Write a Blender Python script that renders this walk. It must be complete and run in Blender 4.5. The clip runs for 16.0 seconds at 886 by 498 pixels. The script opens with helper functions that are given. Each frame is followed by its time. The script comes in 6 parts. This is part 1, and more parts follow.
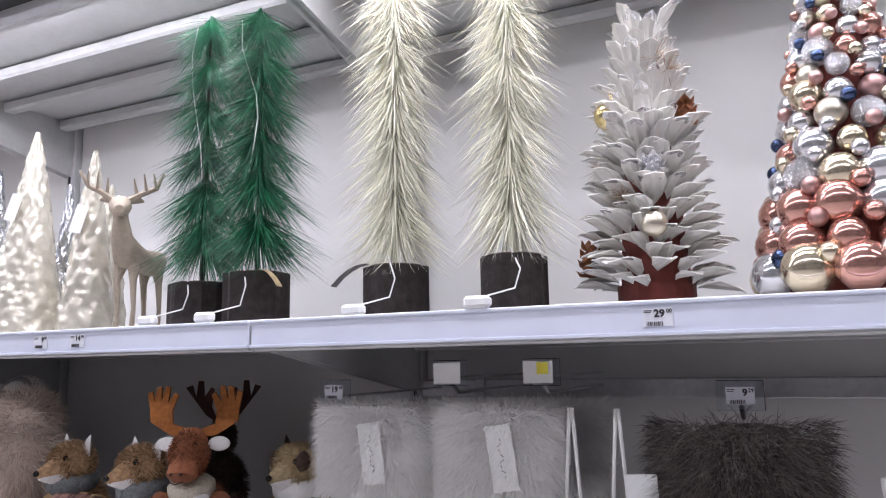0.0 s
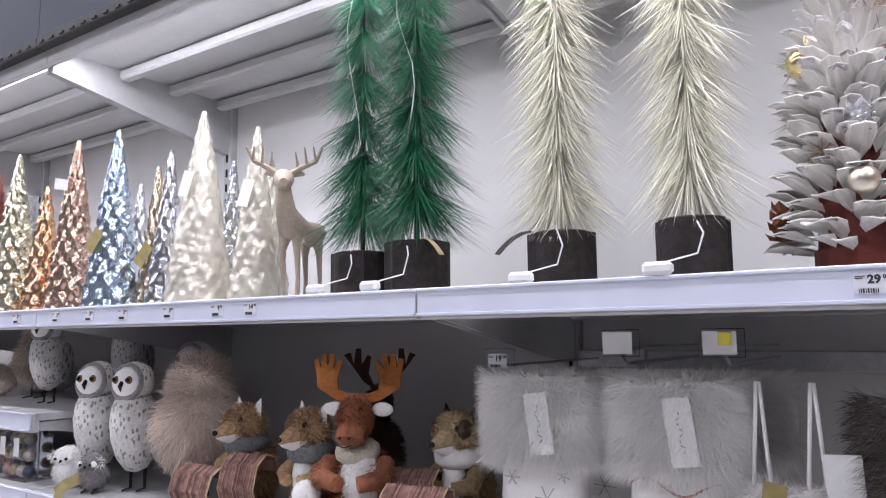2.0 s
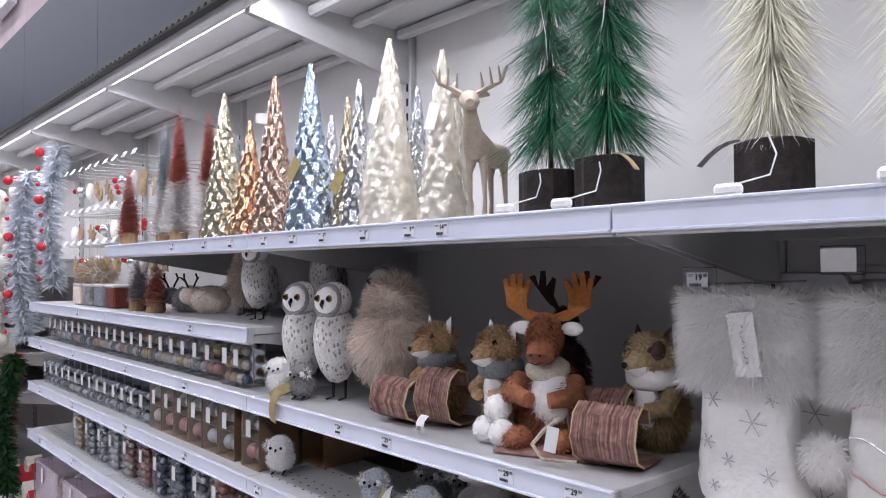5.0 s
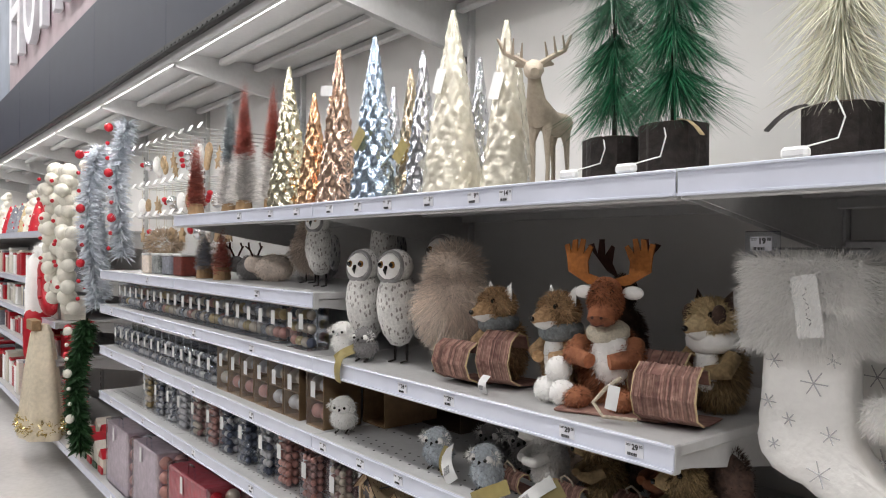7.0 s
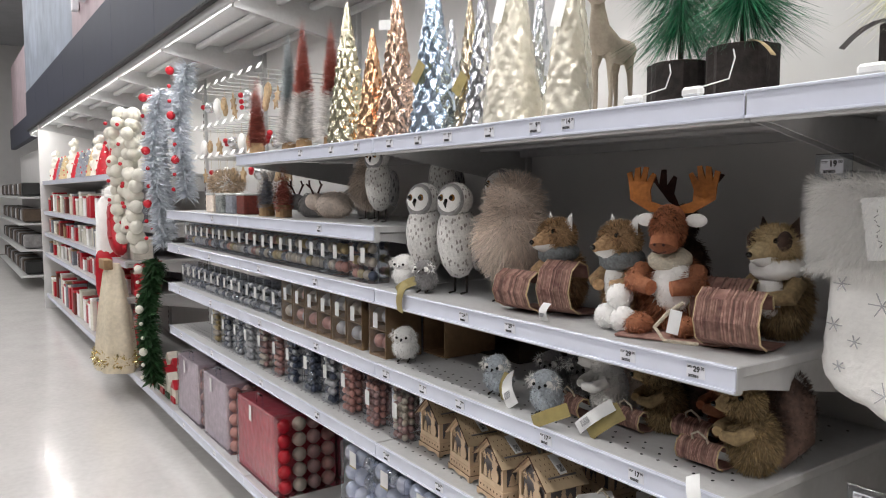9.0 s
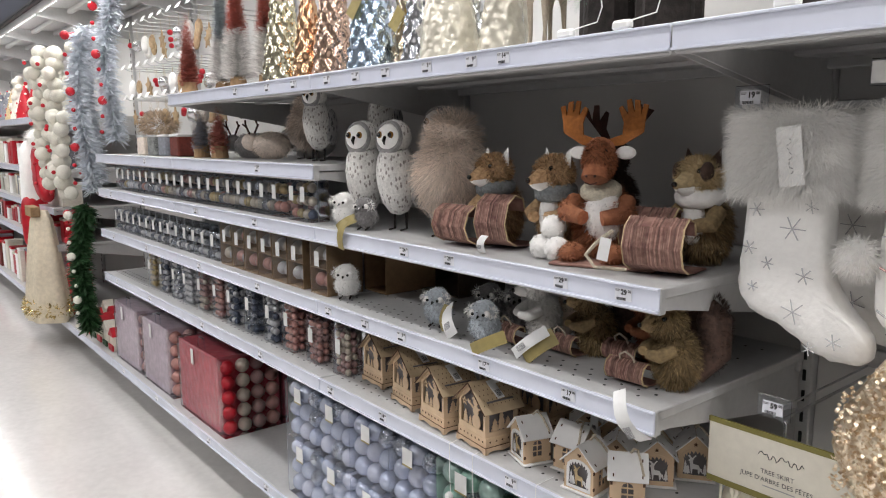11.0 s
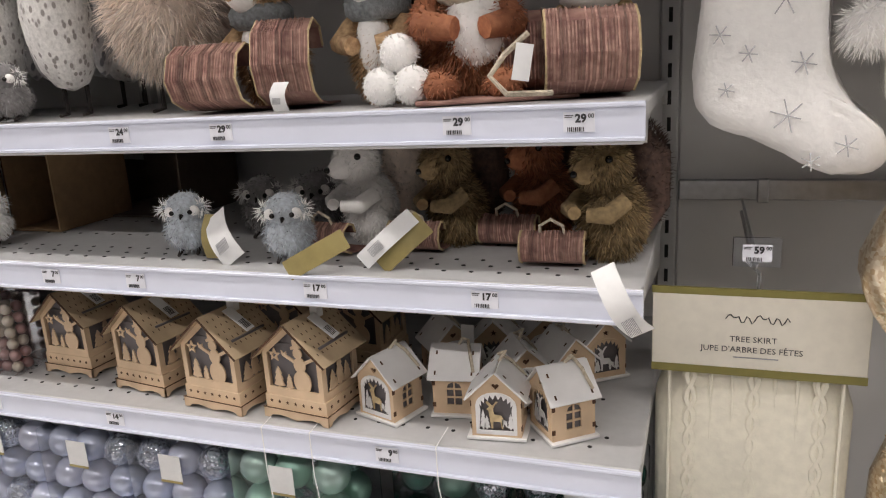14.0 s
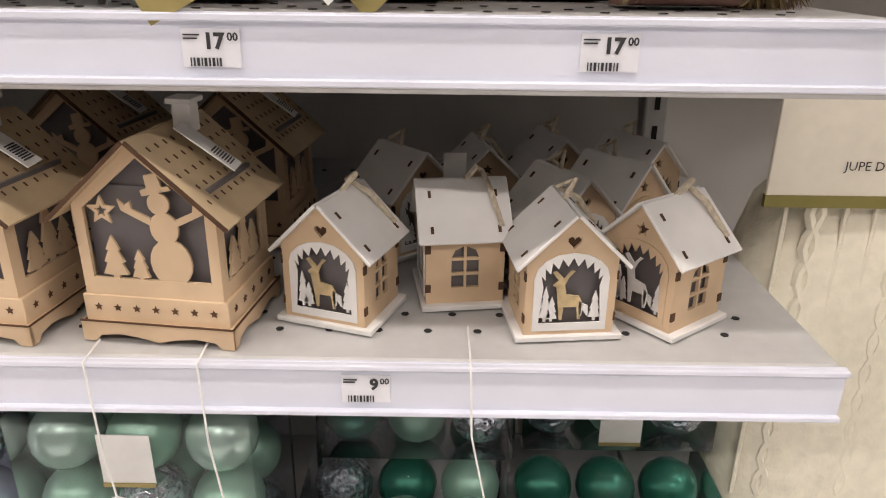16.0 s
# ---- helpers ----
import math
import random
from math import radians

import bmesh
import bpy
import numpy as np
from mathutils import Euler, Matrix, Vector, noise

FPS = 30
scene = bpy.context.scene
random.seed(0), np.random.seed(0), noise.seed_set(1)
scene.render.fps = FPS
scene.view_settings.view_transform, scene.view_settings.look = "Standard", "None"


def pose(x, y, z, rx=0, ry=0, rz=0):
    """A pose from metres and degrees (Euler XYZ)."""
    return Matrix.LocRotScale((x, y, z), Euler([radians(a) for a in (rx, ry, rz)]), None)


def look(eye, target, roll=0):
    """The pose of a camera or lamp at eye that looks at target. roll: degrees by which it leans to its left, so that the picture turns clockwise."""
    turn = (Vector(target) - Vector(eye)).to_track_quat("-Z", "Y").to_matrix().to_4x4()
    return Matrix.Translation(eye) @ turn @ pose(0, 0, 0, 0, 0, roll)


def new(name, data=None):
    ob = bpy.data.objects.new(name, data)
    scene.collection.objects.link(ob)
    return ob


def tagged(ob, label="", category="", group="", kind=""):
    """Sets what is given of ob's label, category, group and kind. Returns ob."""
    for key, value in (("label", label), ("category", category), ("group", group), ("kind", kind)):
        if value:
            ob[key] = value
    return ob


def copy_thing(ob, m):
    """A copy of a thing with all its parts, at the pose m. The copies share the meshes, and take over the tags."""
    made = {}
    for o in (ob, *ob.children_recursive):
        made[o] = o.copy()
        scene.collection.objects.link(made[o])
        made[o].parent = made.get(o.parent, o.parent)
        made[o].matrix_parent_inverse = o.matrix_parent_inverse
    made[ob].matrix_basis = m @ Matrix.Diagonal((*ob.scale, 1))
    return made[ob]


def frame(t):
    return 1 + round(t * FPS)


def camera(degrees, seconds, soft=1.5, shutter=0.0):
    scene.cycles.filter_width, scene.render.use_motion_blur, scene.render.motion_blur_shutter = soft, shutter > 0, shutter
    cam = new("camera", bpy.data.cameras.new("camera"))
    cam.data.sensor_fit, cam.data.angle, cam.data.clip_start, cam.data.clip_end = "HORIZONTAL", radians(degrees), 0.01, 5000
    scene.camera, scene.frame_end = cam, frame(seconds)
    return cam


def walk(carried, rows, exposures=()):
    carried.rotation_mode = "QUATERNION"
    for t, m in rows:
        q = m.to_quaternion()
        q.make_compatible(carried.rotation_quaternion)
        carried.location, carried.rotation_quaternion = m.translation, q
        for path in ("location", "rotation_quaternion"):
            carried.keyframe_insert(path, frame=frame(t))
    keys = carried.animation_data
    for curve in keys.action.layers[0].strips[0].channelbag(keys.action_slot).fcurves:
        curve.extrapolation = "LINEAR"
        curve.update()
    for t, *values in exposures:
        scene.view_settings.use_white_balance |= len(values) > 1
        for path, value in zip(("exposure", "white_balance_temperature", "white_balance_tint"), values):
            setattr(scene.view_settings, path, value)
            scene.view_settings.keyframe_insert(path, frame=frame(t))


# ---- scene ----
cam = camera(62.8, 16.0, soft=1.1)
PATH = [
    (0, (0.783, -0.949, 1.561), (-0.043, 0.845, 1.872), -1.0),
    (0.5, (0.766, -0.957, 1.564), (-0.139, 0.802, 1.857), -1.2),
    (1, (0.744, -0.961, 1.567), (-0.252, 0.752, 1.841), -1.2),
    (1.5, (0.724, -0.954, 1.559), (-0.345, 0.717, 1.818), -0.7),
    (2, (0.709, -0.956, 1.559), (-0.416, 0.68, 1.796), -0.5),
    (2.5, (0.698, -0.954, 1.56), (-0.489, 0.64, 1.785), -0.3),
    (3, (0.68, -0.953, 1.551), (-0.571, 0.593, 1.763), 0.2),
    (3.5, (0.668, -0.967, 1.55), (-0.644, 0.533, 1.719), -0.2),
    (4, (0.67, -0.968, 1.539), (-0.709, 0.475, 1.664), 0.2),
    (4.5, (0.668, -0.969, 1.538), (-0.776, 0.412, 1.614), -0.1),
    (6.8, (0.686, -1.028, 1.507), (-0.854, 0.248, 1.525), 0.3),
    (7, (0.685, -1.036, 1.505), (-0.877, 0.213, 1.502), 0.3),
    (7.5, (0.688, -1.058, 1.497), (-0.935, 0.109, 1.456), 0.8),
    (8, (0.689, -1.068, 1.497), (-0.964, 0.057, 1.432), 0.7),
    (8.5, (0.692, -1.066, 1.483), (-0.968, 0.044, 1.373), 0.4),
    (10.8, (0.706, -1.114, 1.457), (-0.813, 0.156, 1.167), -0.2),
    (11, (0.725, -1.09, 1.448), (-0.806, 0.162, 1.146), -0.3),
    (11.5, (0.699, -1.087, 1.428), (-0.749, 0.248, 1.076), -0.6),
    (12, (0.595, -1.109, 1.392), (-0.706, 0.345, 0.953), -1.3),
    (12.5, (0.472, -1.147, 1.358), (-0.674, 0.402, 0.824), -3.1),
    (13, (0.36, -1.138, 1.33), (-0.652, 0.496, 0.777), -3.8),
    (13.5, (0.213, -1.005, 1.279), (-0.644, 0.727, 0.764), -3.9),
    (14, (0.058, -0.876, 1.24), (-0.603, 0.945, 0.741), -3.4),
    (14.5, (-0.079, -0.796, 1.214), (-0.54, 1.085, 0.716), -3.9),
    (15, (-0.201, -0.706, 1.158), (-0.362, 1.207, 0.596), -2.5),
    (15.5, (-0.279, -0.569, 1.074), (-0.328, 1.315, 0.404), -0.2),
    (16, (-0.306, -0.478, 0.988), (-0.313, 1.379, 0.246), 0.7),
]
walk(cam, [(t, look(eye, target, roll)) for t, eye, target, roll in PATH],
     [(0, 0.08, 5900, 19), (4.5, 0.03, 5800, 19), (7, 0.0, 6450, 10), (12.5, 0.1, 6400, 10), (14.5, 0.2, 6900, 14), (16, 0.4, 7200, 15)])

# ---- light ----
world = bpy.data.worlds.new("world")
scene.world = world
world.use_nodes = True
world.node_tree.nodes["Background"].inputs[0].default_value = (0.75, 0.8, 0.95, 1)
world.node_tree.nodes["Background"].inputs[1].default_value = 0.02


def area(name, x, y, z, sx, sy, power, colour):
    lamp = bpy.data.lights.new(name, "AREA")
    lamp.shape, lamp.size, lamp.size_y, lamp.energy, lamp.color = "RECTANGLE", sx, sy, power, colour
    ob = new(name, lamp)
    ob.location = (x, y, z)
    return ob


for ly, power in ((-1.3, 46), (-4.6, 62)):
    for lx in (-13.5, -9.0, -4.5, 0.0, 4.5):
        area("ceiling_tube_light", lx, ly, 4.82, 3.6, 0.25, power, (1.0, 0.97, 0.95))
for bay in range(-8, 2):
    # Bays 0 and 1 have no tube; unseen fill lamps added behind their lip.
    behind = bay > -1
    area("canopy_tube_and_fill_light", bay * 1.22 - 0.61, 0.022 if behind else 0.012, 2.328 if behind else 2.282, 1.1, 0.02, 6.4 if behind else 4.8, (1.0, 0.98, 0.95))

# ---- materials ----


def mat(name, colour, rough=0.6, metal=0.0, scale=30.0, vary=0.12, bump=0.15, second=None, spread=0.0, sheen=0.0, coat=0.0, island=0.0):
    """A surface with grain at two scales; second: a colour that shows in blotches; spread: brightness change between objects."""
    m = bpy.data.materials.new(name)
    m.use_nodes = True
    nt = m.node_tree
    b = nt.nodes["Principled BSDF"]
    b.inputs["Roughness"].default_value, b.inputs["Metallic"].default_value = rough, metal
    b.inputs["Sheen Weight"].default_value, b.inputs["Coat Weight"].default_value = sheen, coat
    tc = nt.nodes.new("ShaderNodeTexCoord")
    n1, n2 = nt.nodes.new("ShaderNodeTexNoise"), nt.nodes.new("ShaderNodeTexNoise")
    n1.inputs["Scale"].default_value, n2.inputs["Scale"].default_value = scale, scale * 0.12
    n1.inputs["Detail"].default_value = n2.inputs["Detail"].default_value = 3
    add = nt.nodes.new("ShaderNodeMath")
    add.operation = "ADD"
    for i, n in enumerate((n1, n2)):
        nt.links.new(tc.outputs["Object"], n.inputs["Vector"])
        nt.links.new(n.outputs["Fac"], add.inputs[i])
    ramp = nt.nodes.new("ShaderNodeValToRGB")
    half = nt.nodes.new("ShaderNodeMath")
    half.operation = "MULTIPLY"
    half.inputs[1].default_value = 0.5
    nt.links.new(add.outputs[0], half.inputs[0])
    nt.links.new(half.outputs[0], ramp.inputs[0])
    other = second or [c * (1 - 2 * vary) for c in colour]
    ramp.color_ramp.elements[0].position, ramp.color_ramp.elements[1].position = 0.36, 0.62
    ramp.color_ramp.elements[0].color = (*other, 1)
    ramp.color_ramp.elements[1].color = (*[min(1, c * (1 + vary * 0.4)) for c in colour], 1)
    out = ramp.outputs[0]
    if spread:
        info, hsv, mr = nt.nodes.new("ShaderNodeObjectInfo"), nt.nodes.new("ShaderNodeHueSaturation"), nt.nodes.new("ShaderNodeMapRange")
        mr.inputs["To Min"].default_value, mr.inputs["To Max"].default_value = 1 - spread, 1 + spread
        nt.links.new(info.outputs["Random"], mr.inputs["Value"])
        nt.links.new(mr.outputs[0], hsv.inputs["Value"])
        nt.links.new(out, hsv.inputs["Color"])
        out = hsv.outputs[0]
    if island:
        geo, hs2, mr2 = nt.nodes.new("ShaderNodeNewGeometry"), nt.nodes.new("ShaderNodeHueSaturation"), nt.nodes.new("ShaderNodeMapRange")
        mr2.inputs["To Min"].default_value, mr2.inputs["To Max"].default_value = 1 - island, 1 + island
        nt.links.new(geo.outputs["Random Per Island"], mr2.inputs["Value"])
        nt.links.new(mr2.outputs[0], hs2.inputs["Value"])
        nt.links.new(out, hs2.inputs["Color"])
        out = hs2.outputs[0]
    nt.links.new(out, b.inputs["Base Color"])
    if bump:
        bn = nt.nodes.new("ShaderNodeBump")
        bn.inputs["Strength"].default_value, bn.inputs["Distance"].default_value = bump, 0.004
        nt.links.new(n1.outputs["Fac"], bn.inputs["Height"])
        nt.links.new(bn.outputs[0], b.inputs["Normal"])
    return m


def spotted(name, ground, spot, scale, size, bump=0.4, rough=0.9):
    """Plush with dark flecks."""
    m = mat(name, ground, rough, 0, 160, 0.15, bump, sheen=0.4)
    nt = m.node_tree
    b = nt.nodes["Principled BSDF"]
    old = b.inputs["Base Color"].links[0].from_socket
    tc, v, mr, mix = nt.nodes.new("ShaderNodeTexCoord"), nt.nodes.new("ShaderNodeTexVoronoi"), nt.nodes.new("ShaderNodeMapRange"), nt.nodes.new("ShaderNodeMixRGB")
    mp = nt.nodes.new("ShaderNodeMapping")
    mp.inputs["Scale"].default_value = (1, 1, 0.6)
    v.inputs["Scale"].default_value = scale
    mr.inputs["From Min"].default_value, mr.inputs["From Max"].default_value = size, size + 0.12
    nt.links.new(tc.outputs["Object"], mp.inputs["Vector"])
    nt.links.new(mp.outputs[0], v.inputs["Vector"])
    nt.links.new(v.outputs["Distance"], mr.inputs["Value"])
    nt.links.new(mr.outputs[0], mix.inputs[0])
    mix.inputs[1].default_value = (*spot, 1)
    nt.links.new(old, mix.inputs[2])
    nt.links.new(mix.outputs[0], b.inputs["Base Color"])
    return m


def hammered(name, colour, rough=0.14, scale=45):
    """Mercury glass with dimples."""
    m = mat(name, colour, rough, 0.9, 30, 0.15, 0)
    nt = m.node_tree
    tc, v, bn = nt.nodes.new("ShaderNodeTexCoord"), nt.nodes.new("ShaderNodeTexVoronoi"), nt.nodes.new("ShaderNodeBump")
    v.feature = "SMOOTH_F1"
    v.inputs["Scale"].default_value = scale
    bn.inputs["Strength"].default_value, bn.inputs["Distance"].default_value = 0.5, 0.008
    nt.links.new(tc.outputs["Object"], v.inputs["Vector"])
    nt.links.new(v.outputs["Distance"], bn.inputs["Height"])
    nt.links.new(bn.outputs[0], nt.nodes["Principled BSDF"].inputs["Normal"])
    return m


def glitter(name, c1, c2, scale=300, metal=0.8, rough=0.25):
    """Sequins: small cells, each of its own tint and tilt."""
    m = mat(name, c1, rough, metal, 40, 0.1, 0)
    nt = m.node_tree
    b = nt.nodes["Principled BSDF"]
    tc, v, mix, bn, sep = (nt.nodes.new("ShaderNode" + k) for k in ("TexCoord", "TexVoronoi", "MixRGB", "Bump", "SeparateColor"))
    v.inputs["Scale"].default_value = scale
    nt.links.new(tc.outputs["Object"], v.inputs["Vector"])
    nt.links.new(v.outputs["Color"], sep.inputs[0])
    nt.links.new(sep.outputs[0], mix.inputs[0])
    mix.inputs[1].default_value, mix.inputs[2].default_value = (*c1, 1), (*c2, 1)
    nt.links.new(mix.outputs[0], b.inputs["Base Color"])
    bn.inputs["Strength"].default_value, bn.inputs["Distance"].default_value = 0.7, 0.004
    nt.links.new(sep.outputs[1], bn.inputs["Height"])
    nt.links.new(bn.outputs[0], b.inputs["Normal"])
    return m


def clear(name, tint=(0.95, 0.97, 1.0), gloss=0.12):
    m = bpy.data.materials.new(name)
    m.use_nodes = True
    nt = m.node_tree
    nt.nodes.remove(nt.nodes["Principled BSDF"])
    tr, gl, mix, fr = (nt.nodes.new("ShaderNode" + k) for k in ("BsdfTransparent", "BsdfGlossy", "MixShader", "Fresnel"))
    tr.inputs[0].default_value = (*tint, 1)
    gl.inputs["Roughness"].default_value = gloss
    fr.inputs[0].default_value = 1.45
    nt.links.new(fr.outputs[0], mix.inputs[0])
    nt.links.new(tr.outputs[0], mix.inputs[1])
    nt.links.new(gl.outputs[0], mix.inputs[2])
    nt.links.new(mix.outputs[0], nt.nodes["Material Output"].inputs[0])
    return m


def glow(name, colour, strength):
    m = bpy.data.materials.new(name)
    m.use_nodes = True
    b = m.node_tree.nodes["Principled BSDF"]
    b.inputs["Emission Color"].default_value, b.inputs["Emission Strength"].default_value = (*colour, 1), strength
    return m


PANEL = mat("painted_steel_panel", (0.70, 0.69, 0.68), 0.5, 0, 6, 0.03, 0.05)
STEEL = mat("white_powder_coat", (0.53, 0.53, 0.53), 0.42, 0, 60, 0.04, 0.06)
RAIL = mat("price_rail_plastic", (0.72, 0.75, 0.86), 0.22, 0, 15, 0.03, 0.02)
PAPER = mat("white_paper", (0.82, 0.82, 0.81), 0.6, 0, 80, 0.03, 0.03)
INK = mat("black_ink", (0.03, 0.03, 0.035), 0.6, 0, 80, 0.05, 0)
GREYINK = mat("faint_ink", (0.35, 0.35, 0.36), 0.6, 0, 80, 0.05, 0)
YELLOW = mat("yellow_paper", (0.85, 0.75, 0.08), 0.6, 0, 80, 0.05, 0)
SLOT = mat("slot_shadow", (0.015, 0.015, 0.015), 0.9, 0, 50, 0.05, 0)
NAVY = mat("navy_laminate", (0.024, 0.03, 0.055), 0.55, 0, 8, 0.08, 0.04)
BLACK = mat("black_plastic", (0.02, 0.02, 0.02), 0.5, 0, 60, 0.1, 0.05)
PINK = mat("pale_wood_print", (0.52, 0.42, 0.45), 0.6, 0, 5, 0.12, 0.06)
GREYBLUE = mat("grey_blue_plaid_print", (0.33, 0.38, 0.46), 0.6, 0, 3, 0.2, 0.03)
FLOOR = mat("waxed_vinyl_floor", (0.70, 0.68, 0.66), 0.16, 0, 25, 0.05, 0.03, coat=0.3)
# Tone of the unseen south and east walls, dark to cut bounced light.
UNSEENWALL = mat("dark_unseen_wall", (0.26, 0.25, 0.25), 0.8, 0, 2, 0.25, 0.1)
CEIL = mat("grey_ceiling", (0.42, 0.43, 0.45), 0.8, 0, 3, 0.06, 0.1)
LAMP = glow("tube_glow", (1, 0.98, 0.95), 7)
CHROME = mat("zinc_wire", (0.55, 0.55, 0.56), 0.3, 1.0, 60, 0.1, 0.05)

# ---- mesh tools: each returns vertices and faces ----


def join(*parts):
    vs, fs = [], []
    for v, f in parts:
        k = len(vs)
        vs += [tuple(p) for p in v]
        fs += [tuple(i + k for i in q) for q in f]
    return vs, fs


def moved(geo, m):
    return [tuple(m @ Vector(p)) for p in geo[0]], geo[1]


def block(cx, cy, cz, sx, sy, sz, bevel=0.0):
    if not bevel:
        v = [(cx + i * sx / 2, cy + j * sy / 2, cz + k * sz / 2) for i in (-1, 1) for j in (-1, 1) for k in (-1, 1)]
        return v, [(0, 1, 3, 2), (4, 6, 7, 5), (0, 4, 5, 1), (2, 3, 7, 6), (0, 2, 6, 4), (1, 5, 7, 3)]
    bm = bmesh.new()
    bmesh.ops.create_cube(bm, size=1, matrix=Matrix.Translation((cx, cy, cz)) @ Matrix.Diagonal((sx, sy, sz, 1)))
    bmesh.ops.bevel(bm, geom=bm.edges[:], offset=bevel, segments=1, affect="EDGES")
    bm.verts.index_update()
    geo = [tuple(v.co) for v in bm.verts], [tuple(v.index for v in f.verts) for f in bm.faces]
    bm.free()
    return geo


def lathe(profile, n=16, squash=1.0):
    v, f = [], []
    for r, z in profile:
        v += [(r * math.cos(2 * math.pi * i / n), squash * r * math.sin(2 * math.pi * i / n), z) for i in range(n)]
    for k in range(len(profile) - 1):
        f += [(k * n + i, k * n + (i + 1) % n, (k + 1) * n + (i + 1) % n, (k + 1) * n + i) for i in range(n)]
    f += [tuple(range(n - 1, -1, -1)), tuple(range((len(profile) - 1) * n, len(profile) * n))]
    return v, f


def ball(x, y, z, rx, ry=None, rz=None, n=14):
    ry, rz = ry or rx, rz or rx
    rows = max(5, n // 2 + 1)
    prof = [(max(0.02, math.sin(math.pi * k / rows)), -math.cos(math.pi * k / rows)) for k in range(rows + 1)]
    return moved(lathe(prof, n), Matrix.Translation((x, y, z)) @ Matrix.Diagonal((rx, ry, rz, 1)))


def tube(points, radii, n=6):
    if not isinstance(radii, (list, tuple)):
        radii = [radii] * len(points)
    pts = [Vector(p) for p in points]
    v, f = [], []
    for i, p in enumerate(pts):
        d = (pts[min(i + 1, len(pts) - 1)] - pts[max(i - 1, 0)]).normalized()
        a = d.orthogonal().normalized() if i == 0 else (a - d * a.dot(d)).normalized()
        b = d.cross(a)
        v += [tuple(p + radii[i] * (math.cos(2 * math.pi * k / n) * a + math.sin(2 * math.pi * k / n) * b)) for k in range(n)]
    for k in range(len(pts) - 1):
        f += [(k * n + i, k * n + (i + 1) % n, (k + 1) * n + (i + 1) % n, (k + 1) * n + i) for i in range(n)]
    return v, f + [tuple(range(n - 1, -1, -1)), tuple(range((len(pts) - 1) * n, len(pts) * n))]


def plate(outline, thick, holes=()):
    """A flat plate in the x-z plane, thick along +y, cut out of the outline with holes."""
    bm = bmesh.new()
    edges = []
    for loop in (outline, *holes):
        vs = [bm.verts.new((p[0], 0, p[1])) for p in loop]
        edges += [bm.edges.new((vs[i], vs[(i + 1) % len(vs)])) for i in range(len(vs))]
    bmesh.ops.triangle_fill(bm, use_beauty=True, edges=edges)
    got = bmesh.ops.extrude_face_region(bm, geom=bm.faces[:])
    bmesh.ops.translate(bm, vec=(0, thick, 0), verts=[g for g in got["geom"] if isinstance(g, bmesh.types.BMVert)])
    bmesh.ops.recalc_face_normals(bm, faces=bm.faces[:])
    bm.verts.index_update()
    geo = [tuple(v.co) for v in bm.verts], [tuple(v.index for v in f.verts) for f in bm.faces]
    bm.free()
    return geo


def strands(roots, ways, length, width, droop, seed, bend=0.3):
    """Flat tapering fibres from each root along each way, hanging by droop."""
    rng = np.random.default_rng(seed)
    roots, ways = np.asarray(roots, float), np.asarray(ways, float)
    ways = ways + rng.normal(0, bend, ways.shape)
    ways /= np.linalg.norm(ways, axis=1)[:, None]
    ln = length * rng.uniform(0.6, 1.1, (len(roots), 1))
    side = np.cross(ways, rng.normal(0, 1, ways.shape))
    side /= np.linalg.norm(side, axis=1)[:, None] + 1e-9
    down = np.array([[0, 0, -1.0]])
    mid = roots + ways * ln * 0.5 + down * droop * ln * 0.25
    tip = roots + ways * ln + down * droop * ln
    w = width * rng.uniform(0.7, 1.3, (len(roots), 1)) / 2
    v = np.stack([roots - side * w, roots + side * w, mid + side * w * 0.8, mid - side * w * 0.8, tip], 1).reshape(-1, 3)
    base = np.arange(len(roots)) * 5
    f = [(b, b + 1, b + 2, b + 3) for b in base.tolist()] + [(b + 3, b + 2, b + 4) for b in base.tolist()]
    return v.tolist(), f


def on_ball(n, c, r, seed, lo=-1.0, hi=1.0):
    rng = np.random.default_rng(seed)
    z = rng.uniform(lo, hi, n)
    a = rng.uniform(0, 2 * math.pi, n)
    d = np.stack([np.sqrt(1 - z * z) * np.cos(a), np.sqrt(1 - z * z) * np.sin(a), z], 1)
    return np.asarray(c) + d * np.asarray(r), d / np.asarray(r) / np.linalg.norm(d / np.asarray(r), axis=1)[:, None]


def mesh(name, geo, material, smooth=False):
    me = bpy.data.meshes.new(name)
    me.from_pydata(geo[0], [], geo[1])
    me.materials.append(material)
    if smooth:
        me.polygons.foreach_set("use_smooth", [True] * len(me.polygons))
        me.set_sharp_from_angle(angle=radians(50))
    me.update()
    return me


def part(name, geo, material, parent, label="", smooth=False, at=None):
    """One mesh under a thing or a part; geo may be a ready mesh to share."""
    ob = new(name, geo if isinstance(geo, bpy.types.Mesh) else mesh(name, geo, material, smooth))
    ob.parent = parent
    if at is not None:
        ob.matrix_basis = at
    return tagged(ob, label)


def thing(name, m, label, category, group="", kind=""):
    ob = new(name)
    ob.empty_display_size = 0.05
    ob.matrix_basis = m
    return tagged(ob, label, category, group, kind)


def setting(name, geo, material, label, category):
    return tagged(new(name, mesh(name, geo, material)), label, category, kind="structure")


